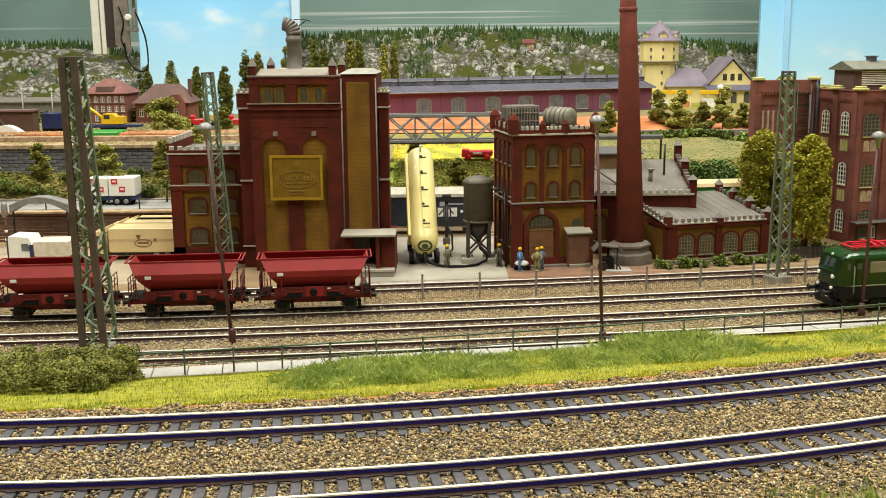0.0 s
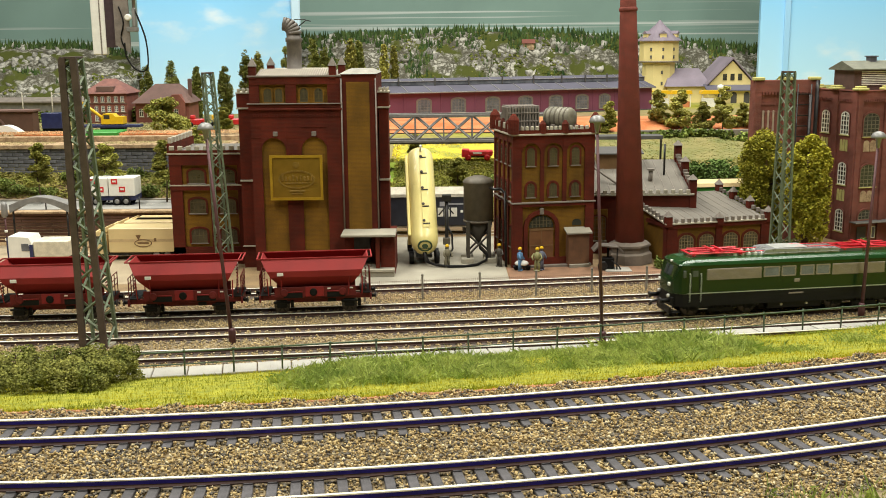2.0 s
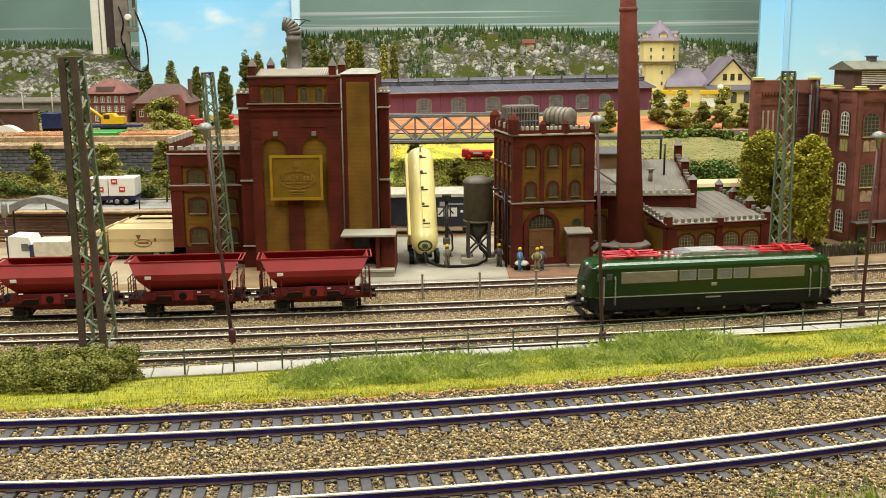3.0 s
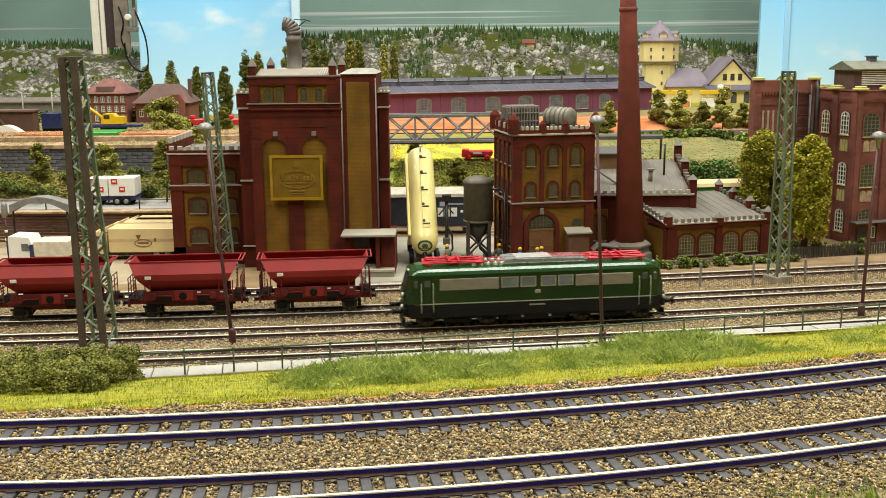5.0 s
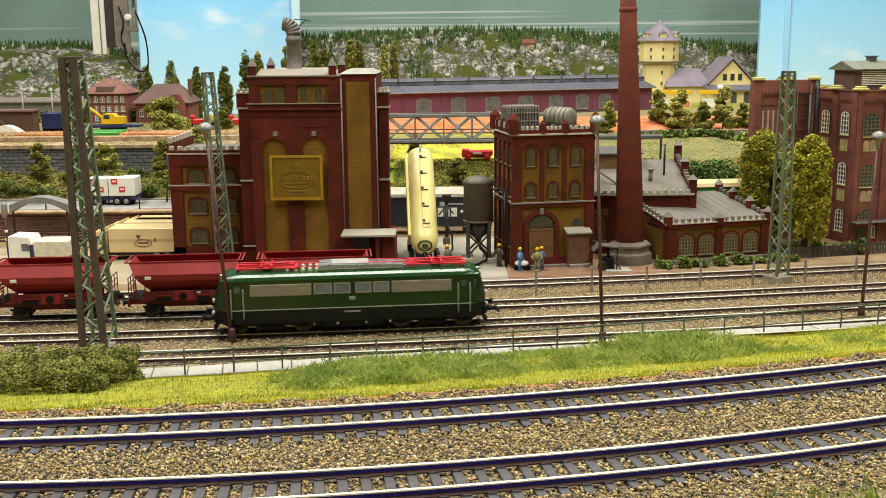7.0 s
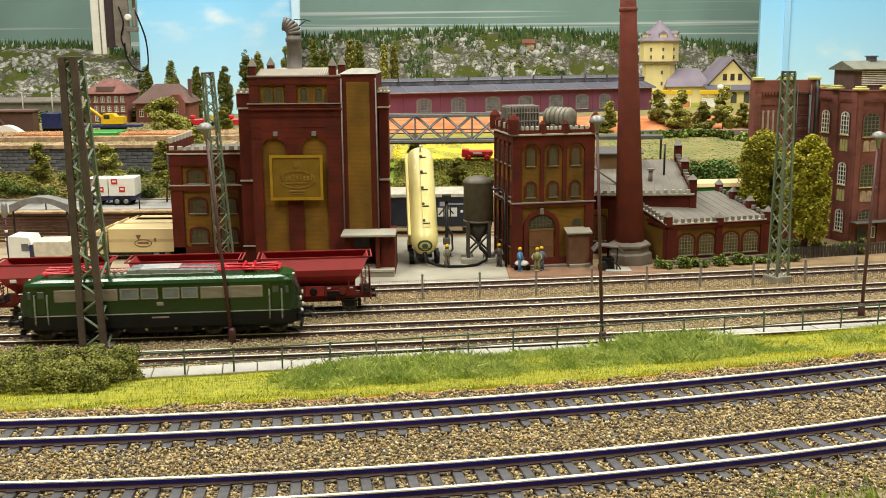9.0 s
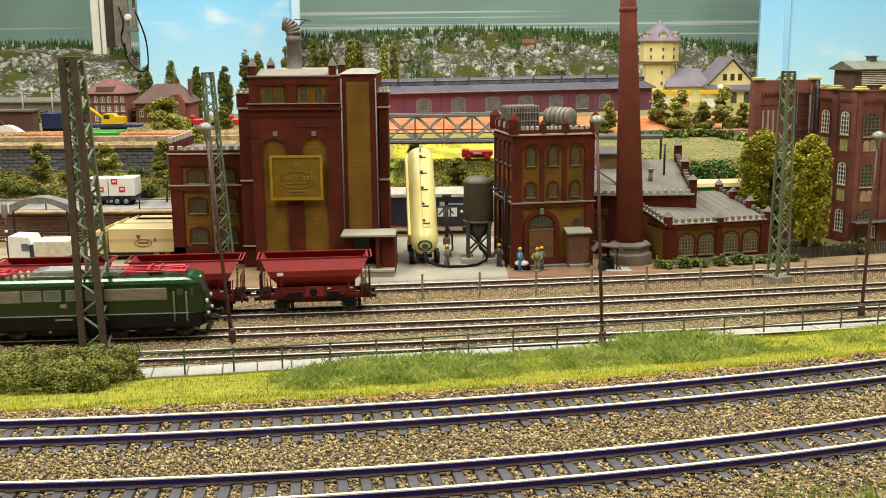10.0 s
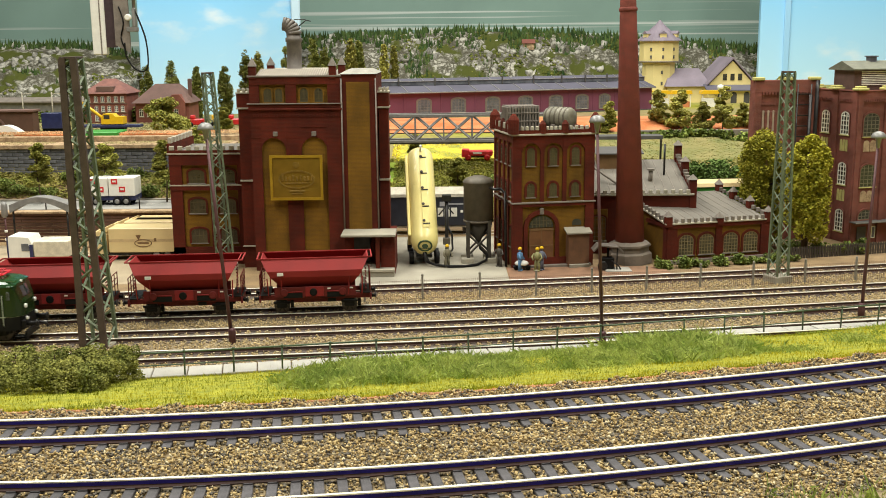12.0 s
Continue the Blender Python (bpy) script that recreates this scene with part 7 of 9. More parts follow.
def figurine(x, y, cloth, label, turn=0, seed=0):
    """A tiny cast figure, one plain shape."""
    rng = random.Random(seed)
    a = rng.uniform(0.1, 0.3)
    g = Geo()
    for s in (-1, 1):
        g.tube([(s * 0.16, 0, 0), (s * 0.14, 0.02, 0.5), (s * 0.1, 0, 0.98)], 0.12, 8)
        g.tube([(s * 0.26, 0, 1.5), (s * (0.36 + a * 0.4), -0.1, 1.2), (s * 0.3, -0.28, 0.95)], 0.08, 8)
        g.box(s * 0.16 - 0.1, s * 0.16 + 0.1, -0.22, 0.12, 0, 0.1, 0.03)
    g.lathe([(0.16, 0.9), (0.24, 1.1), (0.27, 1.45), (0.14, 1.6), (0.09, 1.66)], 12)
    g.lathe([(0.08, 1.62), (0.14, 1.72), (0.15, 1.82), (0.18, 1.86), (0.15, 1.98), (0.05, 2.04)], 12)
    ob = part("figurine", g, cloth, x=x, y=y, z=GROUND + 0.06, rz=turn)
    ob.data.materials.append(YELLOW)
    for f in ob.data.polygons:
        f.material_index = 1 if f.center.z > 1.83 * U else 0
    return tagged(ob, label, "figurine", "tiny worker figurines")


figurine(0.35, 88.2, mat("khaki_figure", (0.16, 0.14, 0.09), 0.6), "tiny khaki plastic worker figurine beside the hose", 30, 1)
figurine(4.85, 88.4, mat("dark_figure", (0.06, 0.05, 0.04), 0.6), "tiny dark plastic worker figurine beside the silo", -40, 2)
figurine(6.5, 86.6, mat("blue_figure", (0.07, 0.17, 0.32), 0.6), "tiny blue plastic worker figurine before the tower", 70, 3)
figurine(7.95, 86.5, mat("olive_figure", (0.26, 0.25, 0.11), 0.6), "tiny olive plastic worker figurine before the tower", -20, 4)
figurine(8.35, 86.9, mat("grey_blue_figure", (0.12, 0.13, 0.18), 0.6), "tiny grey-blue plastic worker figurine before the tower", 50, 5)


def barrow():
    b = thing("sack_pile", 6.7, 87.15, GROUND + 0.05, "pale sacks on a small dark cart", "cart")
    part("sacks", Geo().lathe([(0.1, 0.35), (0.5, 0.4), (0.62, 0.55), (0.45, 0.72), (0.1, 0.78)], 14), WHITE_PLASTIC, b)
    part("tray", Geo().box(-0.75, 0.75, -0.35, 0.35, 0.22, 0.34, 0.03), BLACK_METAL, b)
    for x in (-0.5, 0.5):
        part("wheel", Geo().lathe([(0.1, -0.05), (0.2, -0.05), (0.2, 0.05), (0.1, 0.05)], 12, Matrix.Translation((x, -0.3, 0.2)) @ Matrix.Rotation(math.radians(90), 4, "X")), BLACK, b)
    c = thing("covered_machine", 14.0, 87.0, GROUND, "dark machine under a dark bent sheet roof beside the tower", "machine")
    part("roof", Geo().extrude([(-1.35, 1.75), (-0.9, 2.25), (0.75, 2.1), (1.25, 1.6), (1.2, 1.5), (0.7, 2.0), (-0.85, 2.15), (-1.28, 1.68)], -0.75, 0.75), VENT_GREY, c, "dark bent sheet roof")
    for px in (-0.8, 0.7):
        part("post", Geo().tube([(px, -0.5, 0), (px, -0.5, 2.05)], 0.06, 6), BLACK_METAL, c)
    part("body", Geo().box(-0.55, 0.5, -0.4, 0.4, 0.15, 1.1, 0.08).tube([(0, 0, 0.2), (0, 0, 1.9)], 0.1, 8), BLACK, c)
    part("wheel", Geo().lathe([(0.25, -0.08), (0.42, -0.08), (0.42, 0.08), (0.25, 0.08)], 14, Matrix.Translation((-0.5, -0.45, 0.42)) @ Matrix.Rotation(math.radians(90), 4, "X")), BLACK_METAL, c)
    part("lever", Geo().tube([(0.2, -0.4, 0.9), (0.8, -0.6, 0.5), (1.0, -0.6, 0.15)], 0.06, 6), BLACK_METAL, c)
    part("slab", Geo().box(-0.3, 1.9, -1.1, 0.6, 0, 0.12, 0.03), PAVING, c)


barrow()


def lorry(x, y, label, length=6.35, cab=True):
    """Box lorry with a cream body, its cab towards the road."""
    L = thing("box_lorry", x, y, GROUND + 0.04, label, "lorry", "cream brewery lorries")
    b = part("box_body", Geo().box(0, length, 0, 2.7, 0.75, 2.95, 0.06), CREAM_BOX, L, "cream box body with brown print")
    part("stripe", Geo().box(0.05, length - 0.05, -0.015, 0.02, 1.72, 1.98), mat("faint_stripe", (0.50, 0.36, 0.19), 0.5) if "faint_stripe" not in bpy.data.materials else bpy.data.materials["faint_stripe"], b)
    oval = lambda a, c, n=24: [(3.1 + a * math.cos(2 * math.pi * k / n), 1.6 + c * math.sin(2 * math.pi * k / n)) for k in range(n)]
    part("print", Geo().ring(oval(0.8, 0.36), oval(0.72, 0.29), -0.035, 0.01).extrude([(2.45, 2.35), (2.95, 2.35), (2.7, 1.85)], -0.03, 0.01).box(2.6, 3.6, -0.03, 0.01, 1.55, 1.68).box(4.1, 4.3, -0.03, 0.01, 1.75, 2.05), BROWN_PRINT, b, "plain brown emblem shapes")
    part("chassis", Geo().box(-1.5, length, 0.4, 2.3, 0.45, 0.75, 0.04), BLACK_METAL, L)
    for wx in (-1.0, 4.2, 5.2):
        for wy in (0.25, 2.45):
            wheel(L, wx, wy, 0.52, 0.5)
    c = part("cab", Geo().extrude([(-1.75, 0.6), (-0.2, 0.6), (-0.2, 2.35), (-0.45, 2.65), (-1.35, 2.6), (-1.72, 1.6)], 0.1, 2.6), CREAM_BOX, L, "cream driver's cab")
    part("cab_window", Geo().extrude([(-1.5, 1.6), (-0.7, 1.6), (-0.7, 2.25), (-1.3, 2.25)], 0.07, 0.12), WINDOW_DARK, c)
    part("wind_deflector", Geo().extrude([(-1.2, 2.6), (-0.2, 2.6), (-0.15, 3.05)], 0.3, 2.4), CREAM_BOX, c)


lorry(-30.05, 92.4, "cream box lorry with brown emblem parked by the brewery wing")
lorry(-29.7, 95.9, "cream box lorry parked behind another lorry")
lorry(-29.1, 98.9 - 1.7, "cream box lorry parked by the retaining wall")


def white_truck():
    L = thing("white_truck", -38.3, 90.4, GROUND + 0.04, "white lorry with cream flat load body in the yard", "lorry")
    c = part("cab", Geo().extrude([(0, 0.5), (2.1, 0.5), (2.1, 2.0), (1.85, 2.55), (0.1, 2.65), (0, 1.5)], 0, 2.5), WHITE_PLASTIC, L, "white cab")
    part("cab_window", Geo().extrude([(1.2, 1.35), (1.95, 1.35), (1.8, 2.0), (1.2, 2.0)], -0.03, 0.02), WINDOW_BLUE, c)
    part("trim", Geo().box(1.9, 2.2, -0.04, 0.02, 0.6, 1.9).box(-0.06, 0.05, -0.04, 0.02, 0.7, 2.6), BLUE_PLASTIC, c)
    part("body", Geo().box(2.25, 5.3, 0, 2.5, 0.8, 2.2, 0.06), mat("cream_load_body", (0.62, 0.56, 0.44), 0.5), L, "cream body")
    part("chassis", Geo().box(0.2, 5.2, 0.3, 2.2, 0.4, 0.8, 0.03), BLACK_METAL, L)
    for wx in (0.9, 3.4, 4.5):
        for wy in (0.2, 2.3):
            wheel(L, wx, wy, 0.5, 0.48)
    T = thing("road_trailer", -35.6, 104.0, 2.95, "white drawbar lorry with red square emblems on the road", "lorry")
    for i, x in enumerate((0.0, 2.15)):
        b = part("box_body", Geo().box(x, x + (2.05 if i == 0 else 2.6), 0, 2.4, 1.0, 2.85, 0.06), WHITE_PLASTIC, T, "white box body")
        for k, z in ((0.3, 2.2), (1.05, 1.4)):
            e = part("emblem", Geo().box(x + k, x + k + 0.6, -0.03, 0.02, z, z + 0.55), RED_PLASTIC, b, "red square emblem")
            part("emblem_mark", Geo().box(x + k + 0.12, x + k + 0.48, -0.045, 0.0, z + 0.2, z + 0.38), WHITE_PLASTIC, e)
    part("chassis", Geo().box(0, 4.8, 0.2, 2.2, 0.55, 1.0, 0.04), BLUE_PLASTIC, T, "dark blue chassis")
    for wx in (0.8, 2.9, 3.8):
        for wy in (0.15, 2.25):
            wheel(T, wx, wy, 0.45, 0.44)


white_truck()


def road_posts():
    post = Geo().tube([(0, 0, 0), (0, 0, 1.2)], 0.07, 6).mesh("post")
    for k in range(9):
        p = thing("road_post", -62 + k * 4.6, 101.75, 2.95, "slim dark guard post on the road edge", "post", "road guard posts")
        part("post", post, BLACK_METAL, p)
    L = thing("small_lamp", -40.9, 96.5, GROUND, "small white-banded lamp post in the lorry yard", "street lamp")
    part("pole", Geo().tube([(0, 0, 0), (0, 0, 4.0)], 0.09, 8), LAMP_POLE, L)
    part("lantern", Geo().lathe([(0.15, 3.4), (0.3, 3.6), (0.3, 4.6), (0.15, 4.9)], 10), LAMP_CAP, L)
    for z in (1.2, 2.0):
        part("band", Geo().lathe([(0.13, z), (0.16, z + 0.1), (0.13, z + 0.25)], 10), WHITE_PLASTIC, L)
    P = thing("earth_pile", -34.5, 97.5, GROUND, "low sandy earth pile against the retaining wall", "pile")
    rng = np.random.default_rng(77)
    q = np.stack([rng.normal(0, 1.6, 900), rng.normal(0, 0.6, 900), np.zeros(900)], 1)
    q[:, 2] = np.maximum(0.05, 0.75 - 0.22 * np.abs(q[:, 0]) - 0.5 * np.abs(q[:, 1])) * rng.uniform(0.3, 1, 900)
    scatter("crumbs", *OCTA, q, rng.uniform(0.06, 0.16, 900), TAN_STONE, P, seed=77)


road_posts()


def canopy_arch():
    A = thing("arched_canopy", -38.2, 97.6, GROUND, "grey arched canopy on slim posts in the lorry yard", "canopy")
    n = 14
    top = [(-2.7 + 5.6 * k / n, 5.3 + 0.75 * math.sin(math.pi * k / n) - 0.9) for k in range(n + 1)]
    part("roof", Geo().extrude(top + [(x, z - 0.75 + 0.25 * math.sin(math.pi * i / n)) for i, (x, z) in reversed(list(enumerate(top)))], 0, 1.6), mat("grey_canopy", (0.20, 0.19, 0.18), 0.6), A, "grey curved roof")
    for x in (-2.5, 2.6):
        part("post", Geo().tube([(x, 0.4, 0), (x, 0.4, 4.2)], 0.1, 8), BLACK_METAL, A)


canopy_arch()


# ---------------------------------------------------------------- retaining walls and road
def walls_left():
    R = thing("retaining_wall", 0, 0, 0, "brown plank retaining wall below the road", "wall", kind="structure")
    part("core", Geo().box(-70, -22.8, 100.75, 101.6, GROUND, 2.75), PLANK_BROWN, R)
    h = (2.85 - GROUND) / 10
    me = Geo().box(0, 7.95, 0, 0.25, 0, h - 0.05, 0.04).mesh("plank")
    for r in range(10):
        for k in range(6):
            x = -70 + k * 8 - (r % 2) * 3
            part("plank", me, PLANK_BROWN, R, x=x, y=100.5 + random.uniform(0, .04), z=GROUND + r * h)
    part("coping", Geo().box(-70, -22.8, 100.3, 101.7, 2.78, 2.98, 0.03), TAN_STONE, R, "tan coping")
    tagged(part("road", Geo().box(-100, -20, 101.9, 107.6, 2.6, 3.0, 0.02), ROAD_GREY), "grey model road above the retaining wall", "road", kind="structure")
    for k in range(6):
        tagged(part("road_marking", Geo().box(-60 + k * 6, -57.5 + k * 6, 104.7, 104.85, 3.0, 3.02), WHITE_PLASTIC), "white road marking", "marking", kind="structure")
    tagged(part("kerb", Geo().box(-100, -20, 107.6, 108.2, 2.6, 3.12, 0.03), POST_GREY), "grey kerb", "kerb", kind="structure")
    S = thing("slate_wall", 0, 0, 0, "dark slate stone retaining wall above the road bank", "wall", kind="structure")
    part("core", Geo().box(-80, -22.5, 113.25, 114.5, 3.5, 7.9), SLATE, S)
    me = Geo().box(0, 1.13, 0, 0.25, 0, 0.36, 0.05).mesh("stone")
    for r in range(8):
        for k in range(33):
            part("stone", me, SLATE, S, x=-60.5 + k * 1.17 + (r % 2) * 0.58, y=113.0 + random.uniform(0, .08), z=4.75 + r * 0.395)
    part("ledge", Geo().box(-80, -22.5, 112.8, 116, 7.88, 8.35, 0.06), TAN_STONE, S, "tan stone ledge")
    part("upper_wall", Geo().box(-80, -22.5, 116, 117, 8.3, 8.95, 0.05), TAN_STONE, S)
    for i, (x0, x1, m) in enumerate(((-66, -49, TAN_STONE), (-49, -42.5, ORANGE), (-42.4, -37.2, GREEN_PLASTIC), (-37, -27, ORANGE), (-27, -22, TAN_STONE))):
        b = thing("plateau_block", (x0 + x1) / 2, 121, 7.9, ("tan earth strip", "orange earth strip", "green container row", "orange earth strip", "tan earth strip")[i] + " on the upper plateau", "block")
        part("block", Geo().box(-(x1 - x0) / 2, (x1 - x0) / 2, -1, 3, 0, 1.0 if m is not GREEN_PLASTIC else 1.2, 0.1), m, b)


walls_left()
for k in range(34):
    if k % 2 and k not in (7, 23, 31):
        continue
    bx = -60 + k * 1.12
    by = random.uniform(108.8, 112)
    bush(bx, by, height(bx, by) - 0.1, random.uniform(0.9, 1.7), 1.0, random.uniform(0.7, 1.4), BUSH_RUST if k in (7, 8, 23, 31) else BUSH_GREEN, "mixed green flock bush on the road bank" if k not in (7, 8, 23, 31) else "rust-coloured flock bush on the road bank", 100 + k, 1100, 0.095, group="bank bushes")
for i, (x, y, h, w) in enumerate(((-41.0, 106.0, 6.4, 3.6), (-34.3, 106.5, 6.2, 4.2), (-28.2, 106.0, 6.6, 3.6), (-46.5, 106.5, 6.3, 3.4), (-26.0, 112.0, 5.5, 3.2))):
    pine_tree(x, y, height(x, y) if y > 108.3 else 2.95, h, w, "loose green model pine beside the road", 200 + i, 7500, 0.10, clump=0.19, layers=22)
for i, (x, y, h, w) in enumerate(((-33.9, 128, 4.6, 8.2), (-26.5, 128, 3.4, 3.4))):
    pine_tree(x, y, 8.0, h, w, "spreading green model pine on the plateau", 220 + i, 7000, 0.12, group="plateau pines", clump=0.15, layers=26, low=0.25)


# ---------------------------------------------------------------- middle distance
def black_wagon():
    W = thing("black_box_wagon", -1.5, 105.6, GROUND, "black covered wagon with pale printed shapes and pale roof", "wagon")
    part("body", Geo().box(-6.5, 6.5, -1.4, 1.4, 0.95, 3.95, 0.06), mat("black_wagon_paint", (0.02, 0.022, 0.035), 0.4), W)
    part("roof", Geo().extrude_x([(-1.55, 3.9), (-1.5, 4.2), (0, 4.75), (1.5, 4.2), (1.55, 3.9)], -6.7, 6.7), STONE_TRIM, W, "pale curved roof")
    for x, w, h, z in ((1.0, 0.55, 0.9, 1.9), (1.7, 0.5, 0.9, 1.9), (2.35, 0.6, 0.9, 1.9), (3.3, 0.25, 0.25, 2.3)):
        part("print", Geo().box(x, x + w, -1.44, -1.38, z, z + h), WHITE_PLASTIC, W, "plain white printed bar")
    part("print_line", Geo().box(1.9, 3.6, -1.44, -1.38, 3.1, 3.25).box(1.2, 1.9, -1.43, -1.37, 2.95, 3.4, 0), mat("grey_print", (0.35, 0.35, 0.38), 0.5), W)
    part("solebar", Geo().box(-6.5, 6.5, -1.3, 1.3, 0.75, 0.95, 0.03), STONE_TRIM, W)
    for x in (-4, 4):
        wheelset(W, x, 0.52)
    part("buffer", Geo().tube([(-6.5, -1, 1.15), (-7.0, -1, 1.15)], 0.14, 8), BLACK_METAL, W)
    track("railway_track", lambda x: 105.6, -20, 30, GROUND + 0.02, "track of the black covered wagon")
    g = thing("green_wagon", 29.6, 104.5, GROUND, "green wagon with a cream roof behind the workshop", "wagon", rz=3)
    part("body", Geo().box(-4.5, 4.5, -1.4, 1.4, 0.8, 4.9, 0.1), GREEN_PLASTIC, g)
    part("roof", Geo().extrude_x([(-1.55, 4.85), (-1.4, 5.2), (0, 5.45), (1.4, 5.2), (1.55, 4.85)], -4.6, 4.6), CREAM_BOX, g, "cream roof")
    part("underframe", Geo().box(-4.3, 4.3, -1.1, 1.1, 0.0, 0.8, 0.05), BLACK_METAL, g)


black_wagon()


def bridge():
    B = thing("truss_bridge", 0, 0, 0, "grey steel lattice truss bridge over the fields", "bridge")
    for y in (117, 119.5):
        for nm, z in (("lower_chord", 8.0), ("upper_chord", 10.85)):
            part(nm, Geo().box(-9.5, 13.2, y - 0.15, y + 0.15, z - 0.14, z + 0.14, 0.02), STEEL_GREY, B)
        for k in range(8):
            x = -9.4 + k * 3.2
            part("upright", Geo().box(x - 0.08, x + 0.08, y - 0.1, y + 0.1, 8, 10.9), STEEL_GREY, B)
            if k < 7:
                part("diagonal", Geo().bar((x, y - 0.05, 8.05), (x + 3.2, y - 0.05, 10.8), 0.13), STEEL_GREY, B)
                part("diagonal", Geo().bar((x, y + 0.05, 10.8), (x + 3.2, y + 0.05, 8.05), 0.13), STEEL_GREY, B)
    part("deck", Geo().box(-9.5, 13.2, 117, 119.5, 7.7, 7.9), ROOF_DARK, B)
    for z in (8.75, 9.15):
        part("walkway_rail", Geo().box(-9.5, 13.2, 118.2, 118.3, z, z + 0.12, 0.02), PLANK_BROWN, B, "brown walkway rail")
    part("deck_girder", Geo().box(13.2, 24.7, 117, 119.5, 8.0, 8.4, 0.03), ROOF_DARK, B, "dark plate girder")
    for x, w in ((-9.3, 0.25), (13.2, 0.2), (24.5, 0.1)):
        part("pier", Geo().box(x - w, x + w, 117, 119.5 if w > 0.1 else 117.3, 4.0, 7.72 if w > 0.1 else 8.0, 0.03), STEEL_GREY if w > 0.1 else BLACK_METAL, B)
    rebase(B, 7, 118, 4.4)


bridge()


def draped(name, x0, x1, y0, y1, m, label, cat, lift=0.08, step=1.0):
    """A patch of scenery lying on the ground."""
    nx, ny = max(2, int((x1 - x0) / step)), max(2, int((y1 - y0) / step))
    vs, fs = [], []
    for j in range(ny + 1):
        for i in range(nx + 1):
            x, y = x0 + (x1 - x0) * i / nx, y0 + (y1 - y0) * j / ny
            e = 0.5 * noise.noise(Vector((x * 0.4, y * 0.4, 2)))
            edge = i in (0, nx) or j in (0, ny)
            vs.append((x + (e if edge else 0), y + (e if edge else 0), height(x, y) + (lift if not edge else -0.25)))
    fs = [(j * (nx + 1) + i, j * (nx + 1) + i + 1, (j + 1) * (nx + 1) + i + 1, (j + 1) * (nx + 1) + i) for j in range(ny) for i in range(nx)]
    g = Geo().add(vs, fs, True)
    return tagged(part(name, g, m), label, cat, kind="structure")


draped("field", -6, 9, 122, 131, YELLOW_FIELD, "bright yellow flock field", "field", 0.15)
draped("field", -9, -4.5, 113.5, 122, mat("bright_green_flock", (0.16, 0.24, 0.02), 0.95, 0, 0.3, 60, 0.5, 500, col2=(0.34, 0.42, 0.04), amount=0.35), "bright green flock field", "field", 0.2)
draped("field", 14, 60, 121, 134, mat("dry_tan_field", (0.13, 0.145, 0.04), 0.95, 0, 0.3, 30, 0.4, col2=(0.27, 0.22, 0.085)), "dry tan grass field", "field", 0.15)
draped("orange_bed", -16, 62, 138, 154, ORANGE, "orange earth bed before the engine shed", "ground", 0.3, 2.0)


def red_wagon():
    w = thing("red_farm_wagon", 4.15, 121.8, height(4.15, 121.8) + 0.15, "small bright red farm wagon on the yellow field", "wagon", rz=-4)
    part("body", Geo().box(-1.75, 1.75, -0.6, 0.6, 0.5, 1.15, 0.12).box(-1.85, -1.0, -0.65, 0.65, 0.35, 1.3, 0.1), RED_PLASTIC, w)
    part("frame", Geo().box(-1.5, 1.5, -0.4, 0.4, 0.3, 0.45), BLACK, w)
    part("print", Geo().box(-0.5, 0.5, -0.63, -0.58, 0.75, 0.95), WHITE_PLASTIC, w, "plain white printed bar")
    for x in (-1.1, 1.1):
        for y in (-0.55, 0.55):
            part("wheel", Geo().lathe([(0.1, -0.08), (0.35, -0.08), (0.35, 0.08), (0.1, 0.08)], 12, Matrix.Translation((x, y, 0.33)) @ Matrix.Rotation(math.radians(90), 4, "X")), RED_PLASTIC, w)


red_wagon()


def meadow_flock():
    """Loose flock and grass clumps over the ground behind the yard."""
    rng = np.random.default_rng(31)
    rules = ((26000, -9, 15, 109.5, 123, (0.20, 0.225, 0.04), (0.52, 0.47, 0.10), 0.09, "olive grass flock on the meadow below the bridge"),
             (5000, -6, 9, 122, 131, (0.52, 0.45, 0.04), (0.78, 0.64, 0.06), 0.08, "yellow flowering flock on the field"),
             (22000, 14, 62, 119, 134, (0.11, 0.125, 0.028), (0.34, 0.29, 0.085), 0.085, "dry tan and green grass flock on the field"),
             (12000, -62, -23, 108.3, 113, (0.14, 0.165, 0.035), (0.46, 0.40, 0.11), 0.10, "green and tan grass flock on the road bank"))
    for i, (n, x0, x1, y0, y1, c1, c2, size, lab) in enumerate(rules):
        x, y = rng.uniform(x0, x1, n), rng.uniform(y0, y1, n)
        z = np.array([height(a, b) for a, b in zip(x, y)]) + 0.12
        scatter("meadow_flock", *LEAF, np.stack([x, y, z], 1), size * rng.uniform(0.5, 1.4, n), mat("meadow_flock_%s" % "abcd"[i], c1, 0.95, 0, 0.3, 35, 0, 300, piece=0.5, col2=c2, spec=0.1), seed=40 + i, label=lab)


meadow_flock()


